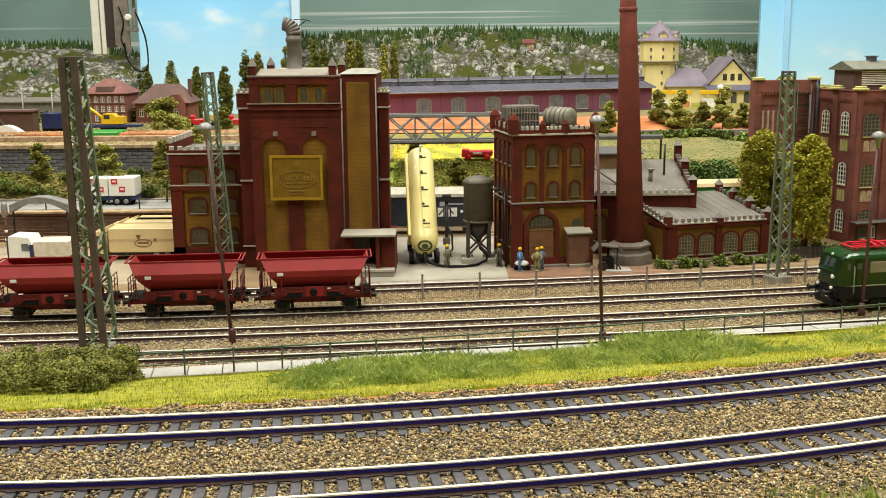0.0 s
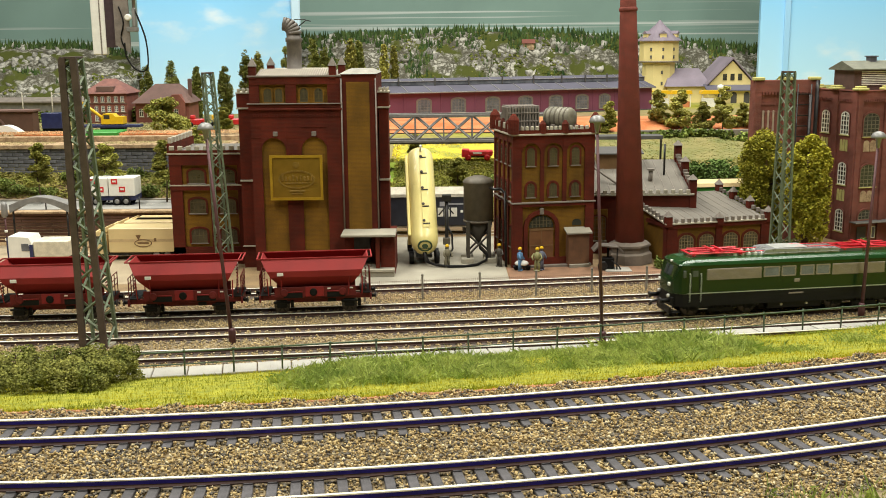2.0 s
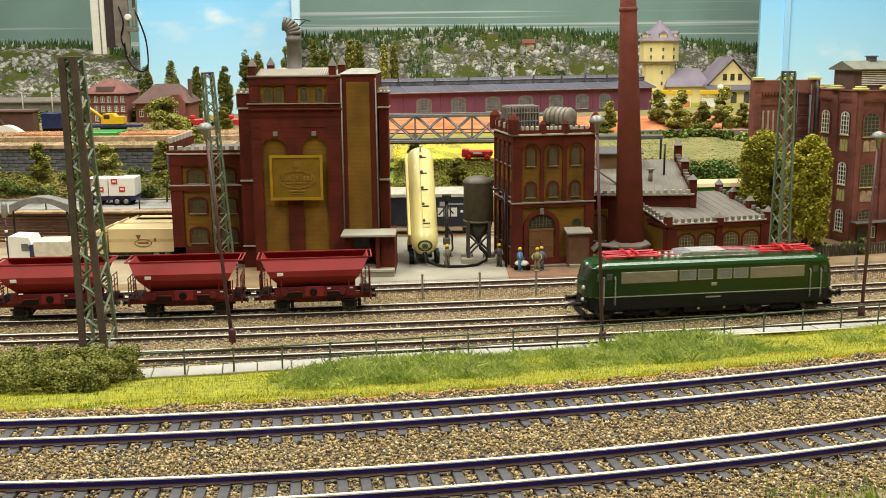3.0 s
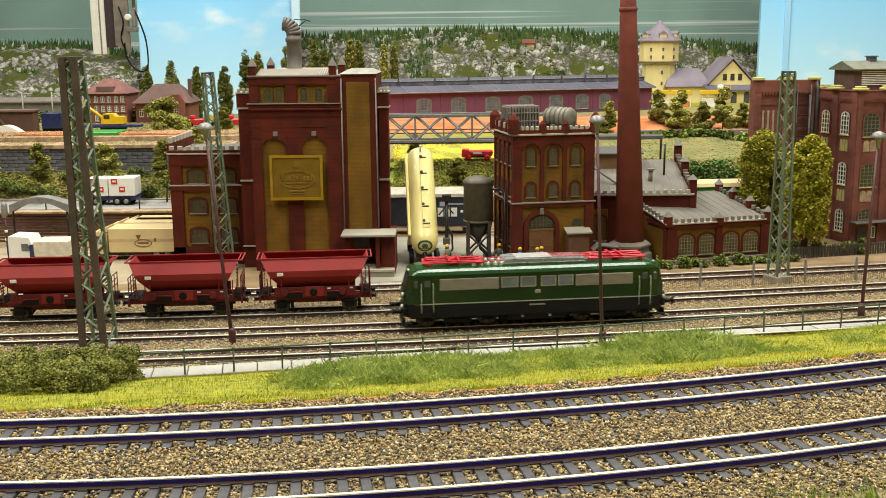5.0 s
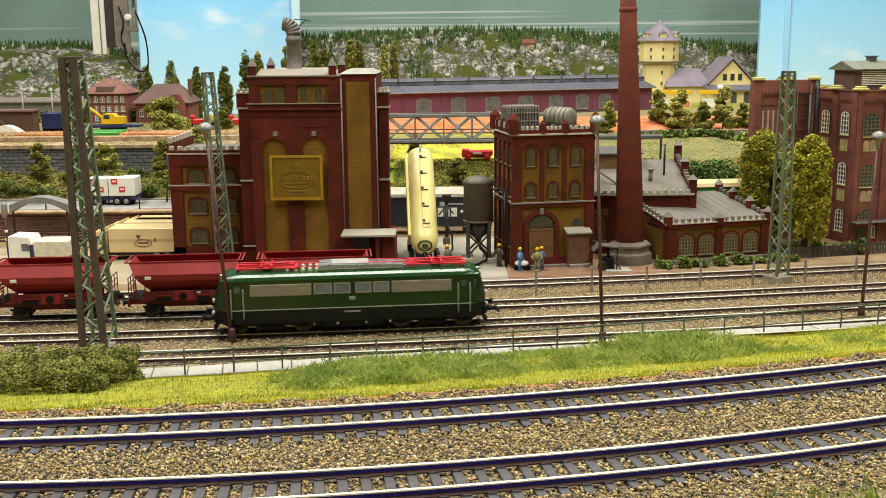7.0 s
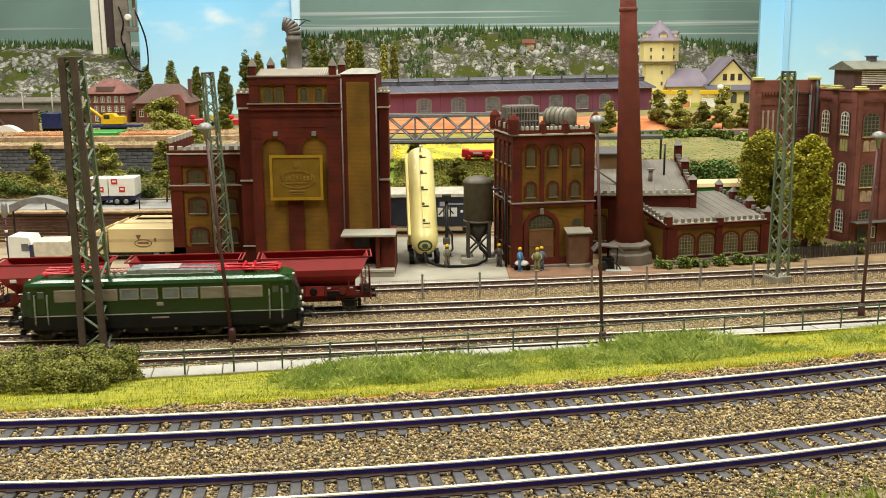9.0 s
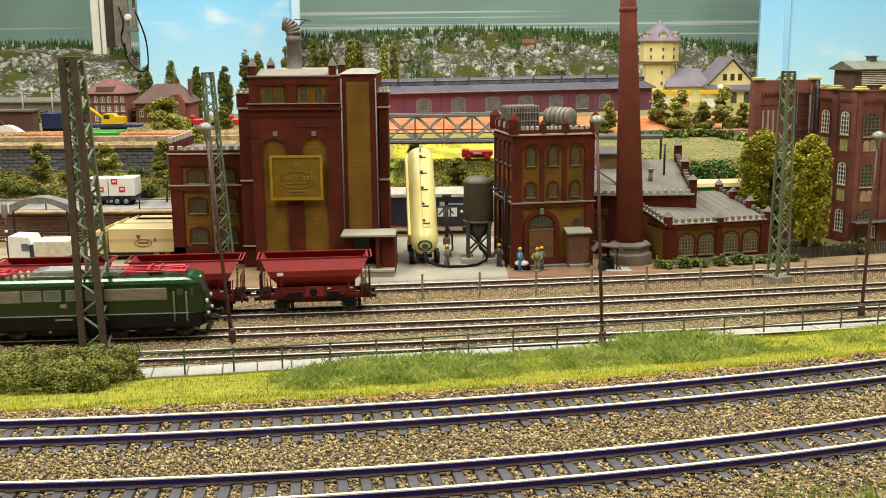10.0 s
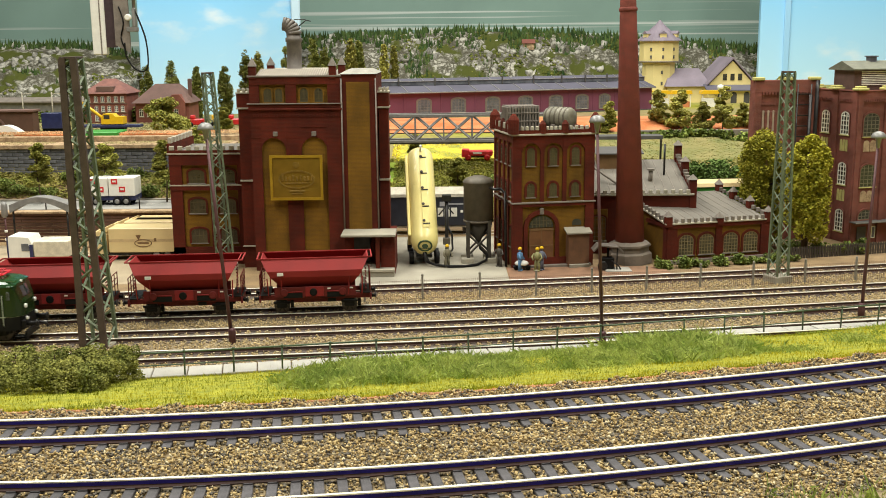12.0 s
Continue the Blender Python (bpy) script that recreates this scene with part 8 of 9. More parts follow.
def plateau_litter():
    """Loose ballast, grass and rubble over the earth strips of the upper plateau."""
    rng = np.random.default_rng(61)
    for i, (n, y0, y1, z, c1, c2, size) in enumerate(((5000, 119.8, 124, 8.93, (0.30, 0.13, 0.05), (0.50, 0.34, 0.18), 0.07), (3500, 113.2, 116, 8.36, (0.16, 0.15, 0.06), (0.44, 0.32, 0.18), 0.08), (7000, 124, 150, 8.05, (0.14, 0.15, 0.05), (0.46, 0.34, 0.19), 0.12))):
        x, y = rng.uniform(-66, -23, n), rng.uniform(y0, y1, n)
        keep = ~((x > -42.6) & (x < -37) & (y < 124))
        x, y = x[keep], y[keep]
        zz = np.full(len(x), z) if i < 2 else np.array([height(a, b) for a, b in zip(x, y)])
        scatter("plateau_litter", *OCTA, np.stack([x, y, zz], 1), size * rng.uniform(0.5, 1.4, len(x)), mat("plateau_litter_%s" % "abc"[i], c1, 0.95, 0, 0.3, 30, 0, 300, piece=0.6, col2=c2, spec=0.1), seed=62 + i, label="loose rubble and dry grass on the plateau strips", jitter=0.6)


plateau_litter()
for i in range(3):
    bx, by = random.uniform(-8, 14), random.uniform(111.5, 118)
    bush(bx, by, height(bx, by) - 0.1, random.uniform(.8, 1.5), .9, random.uniform(.5, 1.1), BUSH_GREEN, "green flock bush below the bridge", 300 + i, 900, 0.1, group="meadow bushes")
for i, (x, y, h, w) in enumerate(((1.6, 113.5, 3.0, 3.2), (-3.0, 121, 3.6, 2.0))):
    pine_tree(x, y, height(x, y), h, w, "loose green model tree in the meadow", 330 + i, 4500, 0.12, group="meadow trees")
for i in range(30):
    bx, by = 21 + i * 0.62, random.uniform(114.6, 117.4)
    bush(bx, by, height(bx, by) - 0.1, 1.2, 1.0, random.uniform(1.1, 1.7), mat("dark_hedge_flock", (0.10, 0.155, 0.04), 0.95, piece=0.5, spec=0.15) if i == 0 else bpy.data.materials["dark_hedge_flock"], "dark green field hedge bush", 340 + i, 600, 0.14, group="field hedge")
for i in range(20):
    bx, by = 25 + i * 1.1, random.uniform(131, 134)
    bush(bx, by, height(bx, by) - 0.1, random.uniform(.7, 1.2), .9, random.uniform(.5, 1.2), BUSH_GREEN, "green flock bush by the low wall", 380 + i, 220, 0.2, group="wall bushes")
tagged(part("low_wall", Geo().box(24, 64, 134.5, 135.2, 5.5, 7.6, 0.05), GREY_TRIM), "low grey stone wall behind the field", "wall", kind="structure")
for i, (x, h, w) in enumerate(((21.4, 4.2, 3.2), (31.0, 5.6, 3.8), (28.6, 4.6, 3.4), (36.2, 6.0, 3.6), (42.0, 5.0, 3.8), (45.2, 6.4, 4.6), (33.6, 4.0, 3.0), (39.4, 3.6, 2.6))):
    y = 138 + (i % 3) * 2
    pine_tree(x * 1.02, y, height(x, y) - 0.1, h, w, "green model conifer before the station", 400 + i, 6500, 0.11, STATION_LEAF, "station conifers", 0.14)


def engine_shed():
    """Long shed that runs slightly away; built along x, then turned."""
    S = thing("engine_shed", -2.62, 155.0, 7.9, "long plum brick engine shed with a blue-grey roof", "building", rz=19)
    part("wall", Geo().box(-6.5, 38, 0, 8, 0, 3.85), PURPLE_BRICK, S)
    part("plinth", Geo().box(-6.6, 38.1, -0.14, 0, 0, 0.45, 0.02), ROOF_DARK, S, "dark plinth course")
    part("roof", Geo().extrude_x([(-0.55, 3.72), (-0.55, 3.93), (3.1, 4.75), (3.1, 5.35), (4.5, 5.75), (5.9, 5.35), (8.6, 3.85)], -6.9, 38.4), SHED_ROOF, S, "blue-grey sheet roof")
    part("eave_board", Geo().box(-6.9, 38.4, -0.72, -0.52, 3.72, 3.9, 0.03), LAMP_CAP, S, "pale eave gutter")
    part("ridge_glazing", Geo().box(-6.6, 38.1, 2.98, 3.1, 4.78, 5.3, 0.02), WINDOW_BLUE, S, "narrow glazed band under the ridge")
    part("ridge_eave", Geo().box(-6.9, 38.4, 2.85, 3.1, 5.32, 5.42, 0.02), LAMP_CAP, S)
    for k in range(13):
        x = -6.2 + k * 3.6
        part("roof_rib", Geo().extrude_x([(-0.56, 3.94), (-0.56, 4.02), (3.1, 4.84), (3.1, 4.76)], x - 0.06, x + 0.06), LAMP_CAP, S)
        part("ridge_rib", Geo().extrude_x([(3.08, 5.36), (3.08, 5.44), (4.5, 5.83), (4.5, 5.75)], x - 0.06, x + 0.06), LAMP_CAP, S)
    for x, w in ((0, 2.0), (5.38, 2.0), (10.88, 2.05), (16.25, 2.05), (21.32, 2.0), (25.75, 1.85), (29.66, 1.6), (33.2, 1.6)):
        window(S, x, 0.8, w, 2.05, 0, rise=0.42, nx=4, nz=5, surround=GREY_TRIM, bars=STEEL_GREY, pane=WINDOW_BLUE, rim=0.2)
    for x in (-3.0, 2.7, 8.1, 13.6, 18.8, 23.6, 27.7, 31.5, 35.5):
        part("pier", Geo().box(x - 0.1, x + 0.1, -0.1, 0.02, 0.45, 3.7, 0.02), PURPLE_BRICK, S)
        part("smoke_vent", Geo().box(x - 0.1, x + 0.1, 2.7, 2.95, 4.7, 6.0, 0.02), ROOF_DARK, S)


engine_shed()


def water_tower():
    T = thing("water_tower", 38.1, 186, 8.3, "cream round water tower with a mauve slate cone roof", "tower")
    part("shaft", Geo().lathe([(2.95, 0), (2.85, 7.0)], 12, None, False), CREAM_WALL, T)
    part("tank_storey", Geo().lathe([(2.9, 6.85), (3.45, 7.1), (3.45, 10.7)], 12, None, False), CREAM_WALL, T, "wider cream tank storey")
    part("ledge", Geo().lathe([(3.5, 6.95), (3.6, 7.05), (3.55, 7.2)], 12, None, False), GREY_TRIM, T)
    part("roof", Geo().lathe([(3.95, 10.6), (3.9, 10.75), (0.8, 13.4), (0.1, 14.2)], 12, None, False), PURPLE_ROOF, T, "mauve slate cone roof")
    for a in (-150, -90, -30):
        d = part("dormer", Geo().box(-0.55, 0.55, -0.5, 0.5, 11.0, 11.9, 0.04), CREAM_WALL, T)
        d.matrix_basis = pose(2.75 * U * math.cos(math.radians(a)), 2.75 * U * math.sin(math.radians(a)), 0, 0, 0, a + 90)
        part("dormer_roof", Geo().extrude([(-0.7, 11.85), (0.7, 11.85), (0, 12.35)], -0.65, 0.6), PURPLE_ROOF, d)
    for a in (-125, -90, -55):
        for z, r in ((9.2, 3.42), (7.9, 3.42), (5.3, 2.88), (3.4, 2.92), (1.2, 2.95)):
            if z > 7 or a == -90:
                w = part("window", Geo().box(-0.16, 0.16, -0.12, 0.02, z - 0.28, z + 0.28, 0.02), ROOF_DARK, T)
                rr = r * 0.985
                w.matrix_basis = pose(rr * U * math.cos(math.radians(a)), rr * U * math.sin(math.radians(a)), 0, 0, 0, a + 90)
    S = thing("station_building", 45.5, 184, 8.3, "cream station with mauve roofs beside the water tower", "building")
    part("wing_wall", Geo().box(-6.5, 0.5, -2, 5, 0, 3.0), CREAM_WALL, S)
    part("wing_roof", Geo().add([(-7, -2.5, 2.9), (1, -2.5, 2.9), (1, 5.5, 2.9), (-7, 5.5, 2.9), (-5.6, 1.5, 5.9), (-0.5, 1.5, 5.9)], [(0, 1, 5, 4), (1, 2, 5), (2, 3, 4, 5), (3, 0, 4), (3, 2, 1, 0)]), PURPLE_ROOF, S, "mauve hipped roof")
    part("gable_wall", Geo().extrude([(0.2, 0), (8.0, 0), (8.0, 3.2), (4.2, 7.2), (0.2, 3.2)], -3, 6), CREAM_WALL, S, "cream gable")
    part("gable_roof", Geo().extrude([(-0.2, 3.0), (4.2, 7.5), (8.4, 3.0), (8.4, 3.3), (4.2, 7.85), (-0.2, 3.3)], -3.4, 6.2), PURPLE_ROOF, S)
    part("long_wall", Geo().box(0, 14, -4.5, -3, 0, 2.4), CREAM_WALL, S)
    part("long_roof", Geo().extrude_x([(-5.2, 2.2), (-5.2, 2.35), (-2.6, 3.3), (-2.6, 3.15)], -0.6, 14.5), SHED_ROOF, S, "blue-grey lean-to roof")
    for k in range(3):
        part("window", Geo().box(2.6 + k * 1.3, 3.3 + k * 1.3, -3.06, -2.98, 3.9, 5.0), WINDOW_DARK, S)
        part("door", Geo().extrude(arch(1.5 + k * 2.2, 2.5 + k * 2.2, 0, 2.0), -4.56, -4.48), ROOF_DARK, S)
    C = thing("station_clock", 47.0, 178, 8.2, "white globe clock on a dark post", "clock")
    part("post", Geo().tube([(0, 0, 0), (0, 0, 2.6)], 0.16, 8), BLACK_METAL, C)
    part("globe", Geo().lathe([(0.1, 2.4), (0.5, 2.65), (0.6, 2.95), (0.5, 3.25), (0.1, 3.45)], 16), WHITE_PLASTIC, C)
    for i, x in enumerate((35.5, 39.0, 43.8)):
        m = thing("yellow_stall", x, 172, 8.2, "market stall with a yellow awning and white sides", "stall", "yellow stalls")
        part("awning", Geo().extrude([(-1.7, 2.2), (1.7, 2.2), (1.5, 2.75), (-1.5, 2.75)], -1, 1), YELLOW, m)
        part("counter", Geo().box(-1.3, 1.3, -0.8, 0.8, 0, 1.5 if i != 1 else 1.0, 0.05), WHITE_PLASTIC if i != 1 else ORANGE, m)
        for px in (-1.4, 1.4):
            part("post", Geo().box(px - 0.06, px + 0.06, -0.8, -0.68, 0, 2.2), WHITE_PLASTIC, m)


water_tower()


def old_houses():
    H = thing("brick_villa", -47.8, 152, 8.0, "three-storey red brick house with hipped brown roof", "house")
    part("wall", Geo().box(-3.0, 3.0, -2, 4, 0, 4.3), BRICK_FAR, H)
    part("roof", Geo().add([(-3.4, -2.4, 4.2), (3.4, -2.4, 4.2), (3.4, 4.4, 4.2), (-3.4, 4.4, 4.2), (-0.8, 1, 6.2), (0.8, 1, 6.2)], [(0, 1, 5, 4), (1, 2, 5), (2, 3, 4, 5), (3, 0, 4), (3, 2, 1, 0)]), mat("red_tile_roof", (0.19, 0.08, 0.065), 0.8), H, "red tiled hipped roof")
    part("dormer", Geo().box(-1.2, 1.2, -2.1, 0, 4.4, 5.2, 0.04), BROWN_ROOF, H)
    for z in (0.35, 1.65, 3.0):
        for x in (-2.4, -1.35, -0.4, 0.5, 1.5, 2.4):
            window(H, x, z, 0.5, 0.85, -2.0, rise=0.12, nx=2, nz=3, surround=BRICK_FAR, bars=WINDOW_WHITE, pane=WINDOW_BLUE, rim=0.07, bar=0.9)
    part("string_course", Geo().box(-3.06, 3.06, -2.08, -1.98, 1.4, 1.5).box(-3.06, 3.06, -2.08, -1.98, 2.72, 2.82), BROWN_ROOF, H)
    K = thing("gate_house", -39.6, 152, 7.9, "brown brick house with a big hipped roof and gable", "house")
    part("wall", Geo().box(-4.0, 3.6, -2, 4, 0, 3.0), BRICK_FAR, K)
    part("roof", Geo().add([(-4.4, -2.5, 2.9), (4.0, -2.5, 2.9), (4.0, 4.5, 2.9), (-4.4, 4.5, 2.9), (-1.8, 1, 5.5), (1.8, 1, 5.5)], [(0, 1, 5, 4), (1, 2, 5), (2, 3, 4, 5), (3, 0, 4), (3, 2, 1, 0)]), BROWN_ROOF, K, "brown tiled hipped roof")
    part("gable", Geo().extrude([(0.6, 0), (3.2, 0), (3.2, 3.0), (2.4, 4.1), (1.4, 4.1), (0.6, 3.0)], -2.5, 0), BRICK_FAR, K)
    part("chimney", Geo().box(3.0, 3.5, 0.5, 1.0, 3, 6.2, 0.03), BROWN_ROOF, K)
    for x in (-3.2, -2.1, -1.0, 0.0, 1.9):
        window(K, x, 1.0, 0.6, 1.1, -2.5 if x > 0.5 else -2.0, rise=0.12, nx=2, nz=3, surround=BRICK_FAR, bars=WINDOW_WHITE, rim=0.06)
    E = thing("yellow_excavator", -42.6, 135, 8.2, "yellow crane excavator on a low dark wagon", "excavator")
    part("body", Geo().extrude([(-0.9, 0.8), (1.9, 0.8), (1.9, 1.7), (0.9, 1.75), (0.6, 2.1), (-0.6, 2.1), (-0.9, 1.5)], -0.8, 0.8), YELLOW, E)
    part("cab_window", Geo().box(-0.55, 0.2, -0.83, -0.78, 1.45, 1.95), WINDOW_DARK, E)
    part("boom", Geo().tube([(-0.7, 0, 1.3), (-2.0, 0, 2.4), (-3.3, 0, 3.3)], 0.2, 6), YELLOW, E)
    part("boom_tip", Geo().box(-3.6, -3.2, -0.3, 0.3, 2.9, 3.6, 0.05), YELLOW, E)
    part("wagon_deck", Geo().box(-3.5, 4.0, -0.9, 0.9, 0.35, 0.7, 0.04), BLUE_PLASTIC, E)
    part("track_base", Geo().box(-1.1, 1.9, -0.8, 0.8, 0.0, 0.8, 0.1), BLACK, E)
    V = thing("arched_viaduct", -56, 128, 7.9, "brown stone viaduct wall with blind arches", "wall")
    part("wall", Geo().box(-20, 6.2, 0, 2, 0, 3.1, 0.05), PLANK_BROWN, V)
    for k in range(6):
        part("blind_arch", Geo().ring(grown(-18 + k * 3.6, -15.4 + k * 3.6, 0, 2.4, 0.25), arch(-18 + k * 3.6, -15.4 + k * 3.6, 0, 2.4), -0.15, 0.02), BROWN_ROOF, V)
    part("coping", Geo().box(-20.2, 6.4, -0.3, 2.2, 3.1, 3.35, 0.04), BROWN_ROOF, V)
    D = thing("white_dome_shelter", -51.5, 124, 8.2, "low white curved shelter roof", "shelter")
    part("shell", Geo().extrude([(-2.6 + 5.2 * k / 12, 1.5 * math.sin(math.pi * k / 12)) for k in range(13)], -0.6, 0.9), WHITE_PLASTIC, D)
    B = thing("blue_wagon", -50.2, 136, 8.0, "dark blue goods wagon on the plateau", "wagon")
    part("body", Geo().box(-1.3, 1.3, -0.8, 0.8, 0.4, 2.4, 0.05), BLUE_PLASTIC, B)
    part("frame", Geo().box(-1.3, 1.3, -0.6, 0.6, 0, 0.4), BLACK, B)
    for i, (x, y, m, lab) in enumerate(((-33.0, 142, RED_PLASTIC, "bright red lorry on the plateau"), (-27.8, 142, RED_PLASTIC, "bright red lorry beside the brewery"), (-30.3, 143, YELLOW, "orange-yellow machine on the plateau"), (-36, 140, GREY_TRIM, "grey machine on the plateau"))):
        k = thing("plateau_vehicle", x, y, 7.95, lab, "vehicle")
        part("body", Geo().box(-0.9, 0.9, -0.6, 0.6, 0.3, 1.1, 0.12).box(-0.9, -0.35, -0.6, 0.6, 1.1, 1.6, 0.1), m, k)
        for wx in (-0.8, 0.8):
            part("wheel", Geo().lathe([(0.1, -0.1), (0.35, -0.1), (0.35, 0.1), (0.1, 0.1)], 12, Matrix.Translation((wx, -0.65, 0.35)) @ Matrix.Rotation(math.radians(90), 4, "X")), BLACK, k)


old_houses()


# ---------------------------------------------------------------- far trees, hill, hanging gear
for i, (x, y, top, w, leaf) in enumerate(((-54.1, 194, 15.7, 2.4, FAR_LEAF), (-49.7, 195, 16.1, 2.7, FAR_LEAF), (-45.3, 196, 15.1, 2.2, FAR_LEAF), (-39.9, 195, 15.1, 2.8, FAR_LEAF), (-36.2, 196, 18.0, 2.5, FAR_LEAF), (-34.4, 199, 17.7, 2.6, FAR_LEAF_YELLOW),
                                          (-29.3, 200, 18.6, 2.2, FAR_LEAF), (-23.2, 192, 20.2, 2.5, FAR_LEAF), (-20.9, 190, 18.5, 2.7, FAR_LEAF), (-16.2, 190, 19.9, 2.3, FAR_LEAF_YELLOW), (-14.9, 192, 19.5, 2.1, FAR_LEAF), (-9.9, 184, 18.8, 1.7, FAR_LEAF_YELLOW), (-8.3, 186, 18.6, 1.5, FAR_LEAF_YELLOW))):
    foot = height(x, y) - 0.3
    column_tree(x, y, foot, top - foot, w, leaf, "tall narrow model poplar in the distance" if leaf is FAR_LEAF else "yellowish model poplar in the distance", 8000, 500 + i, 0.14, 0.3, group="distant poplars", taper=True)


def hill_top(x):
    return float(np.interp(x, (-170, -94, -78, -65, -45, -30, -10, 7, 26, 43, 67, 90, 150), (18.4, 19.0, 19.0, 16.6, 17.5, 20.4, 20.9, 21.4, 20.8, 19.6, 17.2, 16.5, 16)))


def hill_z(x, y):
    y0 = 218 if x > -61.5 else 197
    if y < y0:
        return 3.5
    t = min(1.0, (y - y0) / (230 - y0))
    r = noise.fractal(Vector((x * 0.16, y * 0.2, 1)), 1.0, 2.0, 5) + 0.9 * abs(noise.noise(Vector((x * 0.35, y * 0.3, 4)))) - 0.3
    return (8.5 if x > -61.5 else 5.5) + (hill_top(x) - (8.5 if x > -61.5 else 5.5)) * (t ** 0.75) + r * 1.3 * math.sin(math.pi * min(1, t * 0.9 + 0.1)) - max(0, y - 232) * 0.3


def hill_mat():
    """Cracked grey plaster rock with green flock grown over parts of it."""
    m = mat("cracked_rock_and_flock", (0.13, 0.12, 0.095), 0.95, 0, 0.3, 40, 1.0, 220, col2=(0.47, 0.45, 0.385), amount=0.35, spec=0.12)
    nt = m.node_tree
    b = nt.nodes["Principled BSDF"]
    tc = nt.nodes.new("ShaderNodeTexCoord")
    vo, n = nt.nodes.new("ShaderNodeTexVoronoi"), nt.nodes.new("ShaderNodeTexNoise")
    vo.feature = "DISTANCE_TO_EDGE"
    vo.inputs["Scale"].default_value = 62
    n.inputs["Scale"].default_value, n.inputs["Detail"].default_value = 19, 6
    wob = nt.nodes.new("ShaderNodeMix")
    wob.data_type = "VECTOR"
    wob.inputs[0].default_value = 0.12
    nt.links.new(tc.outputs["Object"], wob.inputs[4])
    nt.links.new(n.outputs["Color"], wob.inputs[5])
    nt.links.new(wob.outputs[1], vo.inputs["Vector"])
    nt.links.new(tc.outputs["Object"], n.inputs["Vector"])
    crack = nt.nodes.new("ShaderNodeMapRange")
    crack.inputs[1].default_value, crack.inputs[2].default_value = 0.0, 0.28
    nt.links.new(vo.outputs["Distance"], crack.inputs[0])
    col = b.inputs["Base Color"].links[0].from_socket
    mask = nt.nodes.new("ShaderNodeMapRange")
    mask.inputs[1].default_value, mask.inputs[2].default_value = 0.50, 0.56
    nt.links.new(n.outputs["Fac"], mask.inputs[0])
    for fac, first, second in ((crack.outputs[0], (0.075, 0.07, 0.048), None), (mask.outputs[0], None, (0.075, 0.085, 0.02))):
        mx = nt.nodes.new("ShaderNodeMix")
        mx.data_type = "RGBA"
        nt.links.new(fac, mx.inputs[0])
        if first:
            mx.inputs[6].default_value = (*first, 1)
            nt.links.new(col, mx.inputs[7])
        else:
            nt.links.new(col, mx.inputs[6])
            mx.inputs[7].default_value = (*second, 1)
        col = mx.outputs[2]
    nt.links.new(col, b.inputs["Base Color"])
    return m


def hill():
    nx, ny = 520, 90
    xs = np.linspace(-121, 121, nx)
    ys = np.linspace(197, 256, ny)
    v = [(x, y, hill_z(x, y)) for y in ys for x in xs]
    f = [(j * nx + i, j * nx + i + 1, (j + 1) * nx + i + 1, (j + 1) * nx + i) for j in range(ny - 1) for i in range(nx - 1)]
    me = bpy.data.meshes.new("rocky_hill")
    me.from_pydata([(a * U, b * U, c * U) for a, b, c in v], [], f)
    ROCK2 = hill_mat()
    me.materials.append(ROCK2)
    tagged(new("rocky_hill", me), "rocky grey hill with patches of green flock", "hill", kind="structure")
    rng = np.random.default_rng(21)
    px = []
    for k in range(24000):
        x, y = rng.uniform(-120, 120), rng.uniform(199, 233)
        ridge = y > 228
        if noise.noise(Vector((x * 0.14, y * 0.2, 9))) > (-0.4 if ridge else 0.14 if x > -61 else 0.5):
            if hill_z(x, y) > 6.5:
                px.append((x, y, hill_z(x, y)))
    p = np.array(px)
    s = rng.uniform(0.3, 0.8, len(p)) * np.where(p[:, 1] > 227, 1.1, 0.8)
    cone = [(0.34 * math.cos(k * 1.2566), 0.5 * math.sin(k * 1.2566), -0.1) for k in range(5)] + [(0, 0, 1.9)]
    scatter("hill_conifers", cone, [(k, (k + 1) % 5, 5) for k in range(5)], p, s, CONIFER, jitter=0.3, up=True, seed=21, label="dark model conifers over the hill")
    px = []
    for k in range(16000):
        x, y = rng.uniform(-120, 120), rng.uniform(198, 231)
        if noise.noise(Vector((x * 0.16, y * 0.2, 29))) > (0.05 if x > -61 else 0.3):
            if hill_z(x, y) > 6.5:
                px.append((x, y, hill_z(x, y) - 0.1))
    p = np.array(px)
    scatter("hill_bushes", *STONE, p, rng.uniform(0.12, 0.36, len(p)), mat("hill_bush_flock", (0.045, 0.07, 0.014), 0.95, 0, 0.3, 60, 0.6, 200, piece=0.7, col2=(0.20, 0.20, 0.045), spec=0.1), jitter=0.5, seed=22, label="yellow-green flock bushes on the hill")
    px = []
    for k in range(5000):
        x, y = rng.uniform(-120, 120), rng.uniform(198, 231)
        if noise.noise(Vector((x * 0.15, y * 0.25, 49))) > 0.1:
            if hill_z(x, y) > 6.5:
                px.append((x, y, hill_z(x, y) - 0.25))
    p = np.array(px)
    scatter("hill_rocks", *STONE, p, rng.uniform(0.2, 0.8, len(p)), mat("pale_rock", (0.36, 0.345, 0.30), 0.95, 0, 0.5, 90, 1.0, 300, piece=0.6, spec=0.1), jitter=0.75, seed=23, label="pale rock outcrops on the hill")
    R = thing("hill_cottage", 18.5, 226, hill_z(18.5, 226) + 0.2, "tiny red-roofed cottage on the hill", "house")
    part("wall", Geo().box(-1.2, 1.2, -0.6, 0.6, -0.6, 0.8), TAN_STONE, R)
    part("roof", Geo().extrude_x([(-0.9, 0.75), (0, 1.6), (0.9, 0.75)], -1.4, 1.4), BRICK_FAR, R)


hill()


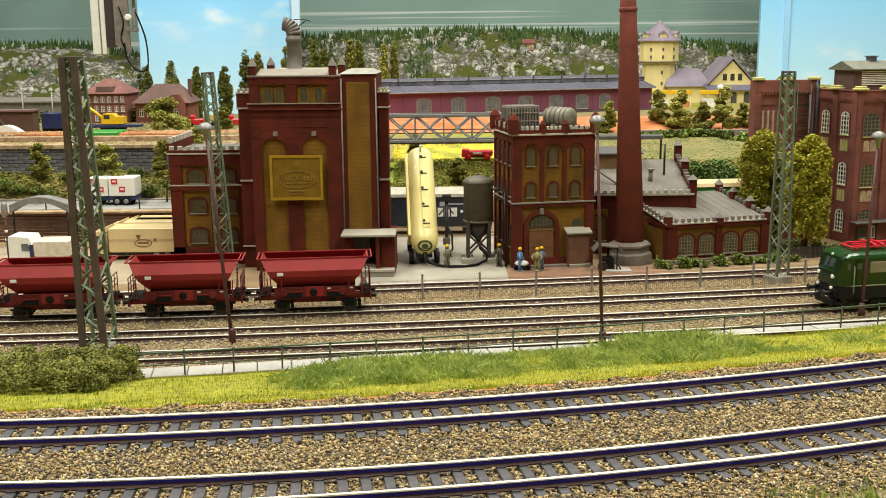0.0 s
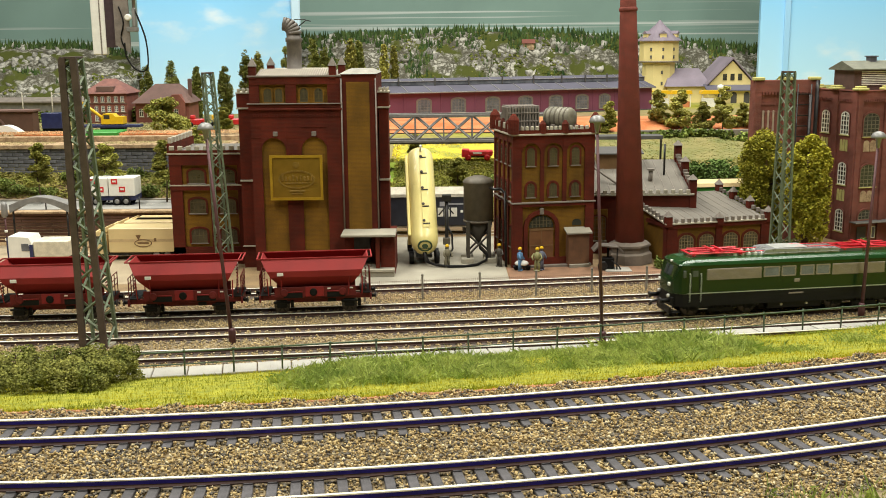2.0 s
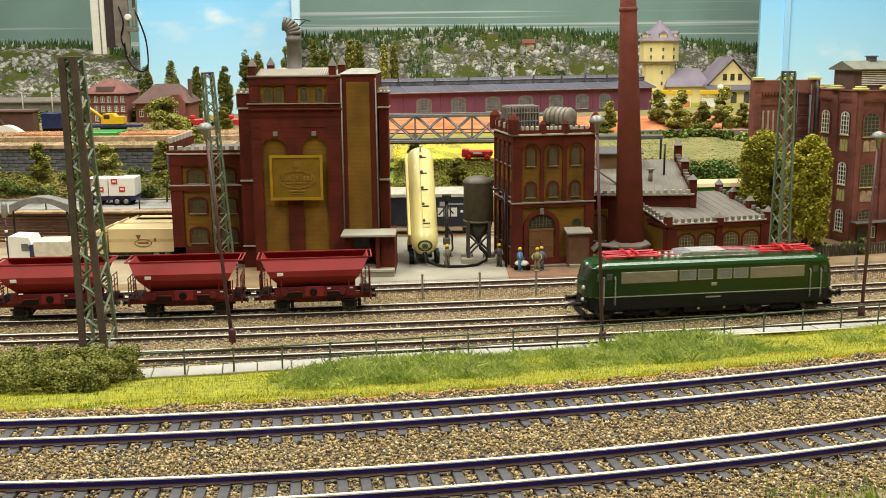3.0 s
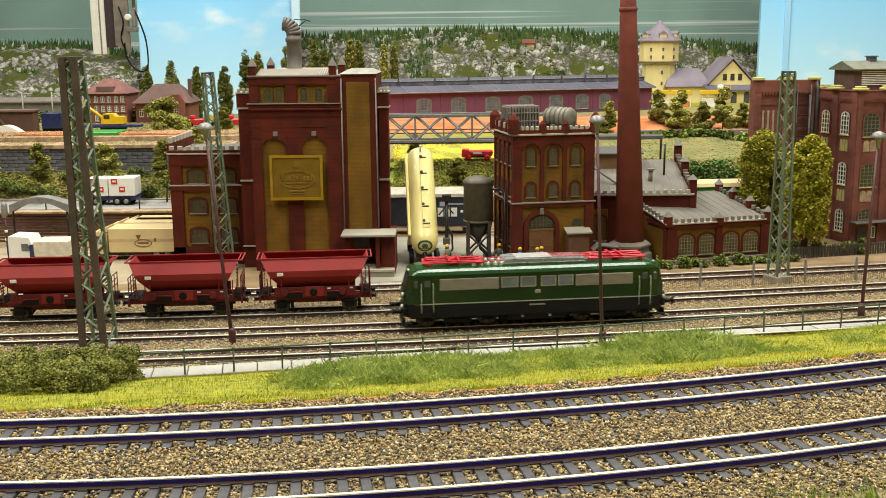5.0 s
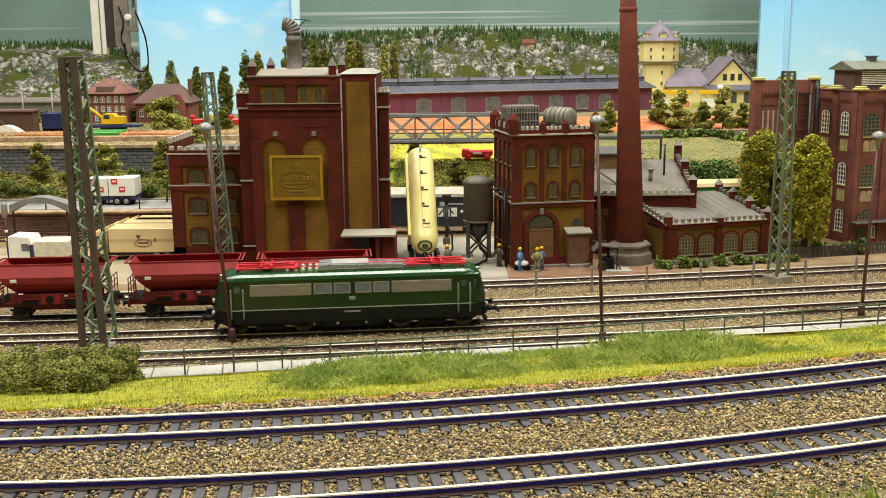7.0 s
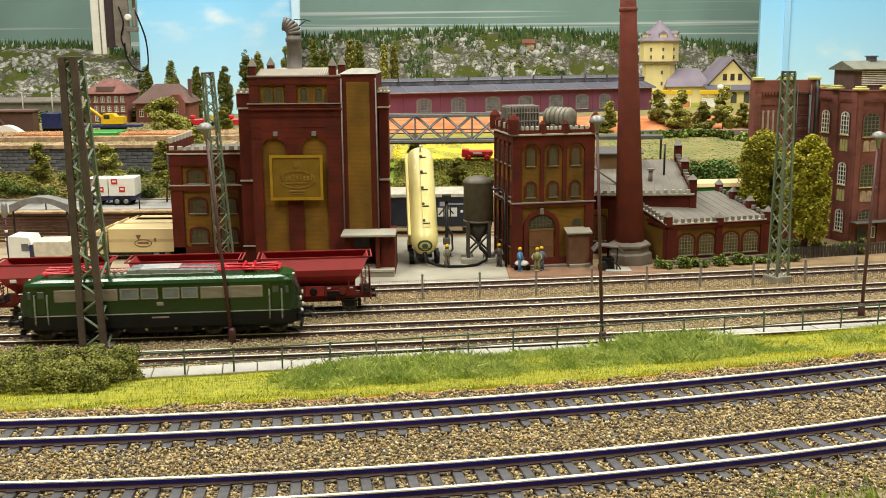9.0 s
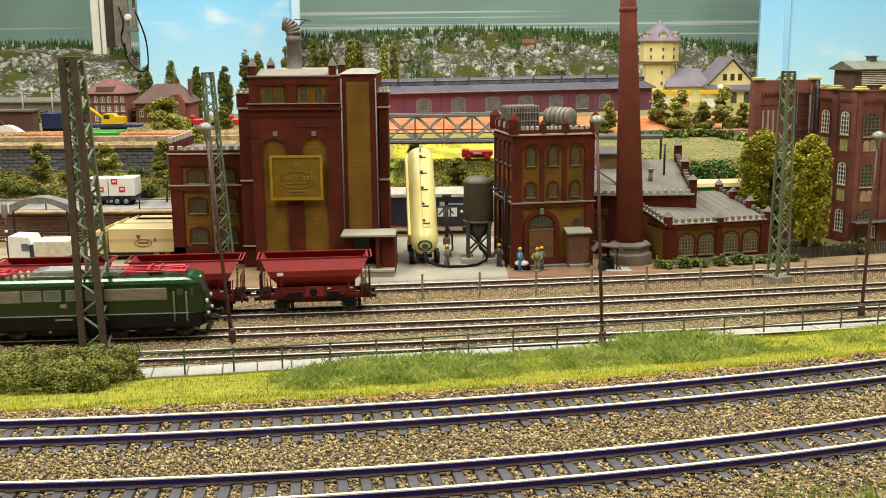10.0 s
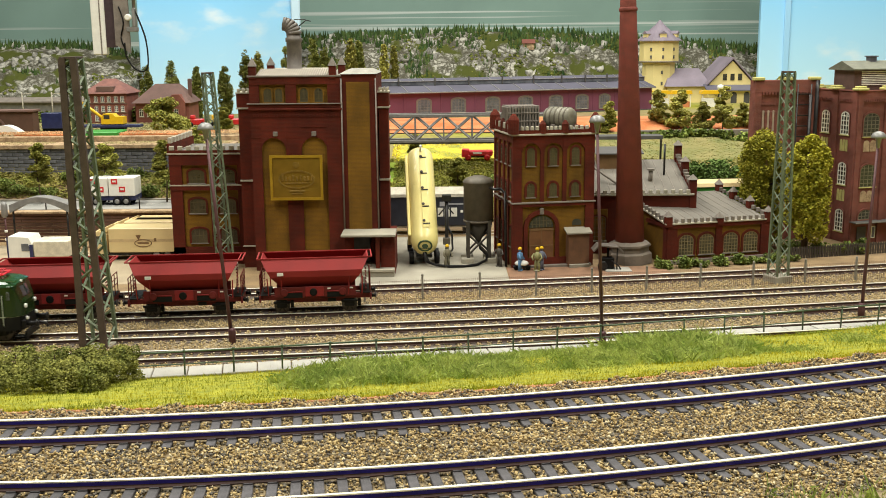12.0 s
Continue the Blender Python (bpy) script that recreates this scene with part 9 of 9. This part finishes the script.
def plateau_left():
    S = thing("grey_goods_shed", -66, 172, 4.8, "long low grey goods shed at the foot of the hill", "building")
    part("wall", Geo().box(-14, 9, 0, 4, 0, 5.2, 0.05), STEEL_GREY, S)
    part("roof", Geo().extrude_x([(-0.5, 5.1), (-0.5, 5.3), (2, 5.9), (4.5, 5.3), (4.5, 5.1)], -14.3, 9.3), GREY_TRIM, S)
    for k in range(7):
        part("door", Geo().box(-13 + k * 3.1, -11.2 + k * 3.1, -0.08, 0.02, 0, 2.0, 0.02), ROOF_DARK, S)
    for k in range(16):
        bx, by = -72 + k * 2.3, 153 + (k % 3) * 2
        bush(bx, by, 7.9, random.uniform(1.0, 1.8), 1.2, random.uniform(0.8, 2.2), BUSH_GREEN, "green flock bush before the goods shed", 700 + k, 500, 0.2, group="plateau bushes")
    for k in range(5):
        p = thing("yard_post", -68 + k * 4.2, 150, 7.9, "thin pale overhead line post on the plateau", "mast", "plateau posts")
        part("post", Geo().tube([(0, 0, 0), (0, 0, 4.6)], 0.09, 6), STONE_TRIM, p)
        part("arm", Geo().tube([(0, 0, 4.3), (1.4, 0, 4.4)], 0.06, 6), STONE_TRIM, p)


plateau_left()


def sag(pts, n=5):
    """A smooth curve through points."""
    p = [Vector(q) for q in pts]
    p = [p[0]] + p + [p[-1]]
    out = []
    for i in range(1, len(p) - 2):
        for k in range(n):
            t = k / n
            out.append(0.5 * (2 * p[i] + (p[i + 1] - p[i - 1]) * t + (2 * p[i - 1] - 5 * p[i] + 4 * p[i + 1] - p[i + 2]) * t * t + (3 * p[i] - p[i - 1] - 3 * p[i + 1] + p[i + 2]) * t ** 3))
    return out + [p[-1]]


def hanging_gear():
    P = thing("hanging_column", -44.7, 140, 0, "white column end hanging from the hall ceiling", "column")
    part("column", Geo().box(-0.9, 0.9, -0.6, 0.6, 17.7, 139.9, 0.1), WHITE_PLASTIC, P)
    part("seam", Geo().box(0.2, 0.35, -0.66, -0.58, 17.7, 139.9), GREY_TRIM, P)
    part("dark_face", Geo().box(0.92, 2.1, -0.5, 0.5, 18.6, 139.9, 0.05), mat("dark_brown_housing", (0.05, 0.03, 0.035), 0.5), P, "dark housing")
    M = thing("hanging_projector_bracket", -41.4, 139, 0, "grey bracket panel with clamps and cables hanging from above", "bracket")
    part("panel", Geo().extrude([(-1.0, 139.9), (-1.0, 18.9), (0.9, 17.9), (0.3, 139.9)], -0.2, 0.2), GREY_TRIM, M, "grey sheet panel")
    part("clamp", Geo().box(0.6, 2.0, -0.4, 0.4, 20.6, 21.2, 0.05).box(1.4, 1.8, -0.45, 0.45, 21.2, 23.6, 0.05), LAMP_CAP, M)
    part("rod", Geo().tube([(1.6, 0, 21), (1.6, 0, 139.9)], 0.22, 8), STEEL_GREY, M)
    part("spot", Geo().lathe([(0.2, 0), (0.42, 0.1), (0.42, 0.5), (0.3, 0.6)], 14, Matrix.Translation((1.0, -0.5, 22.4)) @ Matrix.Rotation(math.radians(90), 4, "X")), WHITE_PLASTIC, M)
    part("cable", Geo().tube(sag([(0.2, -0.3, 19.2), (0.3, -0.3, 17.6), (1.2, -0.3, 16.0), (2.4, -0.3, 15.5), (3.1, -0.3, 16.4), (3.0, -0.3, 19.5), (2.2, -0.3, 22.2), (1.7, -0.3, 23.4)]), 0.11, 6), BLACK, M, "black looped cable")
    part("cable", Geo().tube(sag([(-0.3, -0.3, 23.8), (0.2, -0.3, 21.8), (-0.2, -0.3, 19.8), (0.3, -0.3, 18.3)]), 0.09, 6), BLACK, M, "black cable")
    part("cable", Geo().tube([*((1.5 + 1.1 * math.cos(math.pi * (1.05 + 0.9 * k / 8)), -0.3, 15.6 + 1.2 * math.sin(math.pi * (1.05 + 0.9 * k / 8))) for k in range(9))], 0.07, 6), LAMP_CAP, M, "white cable loop")


hanging_gear()

motions()
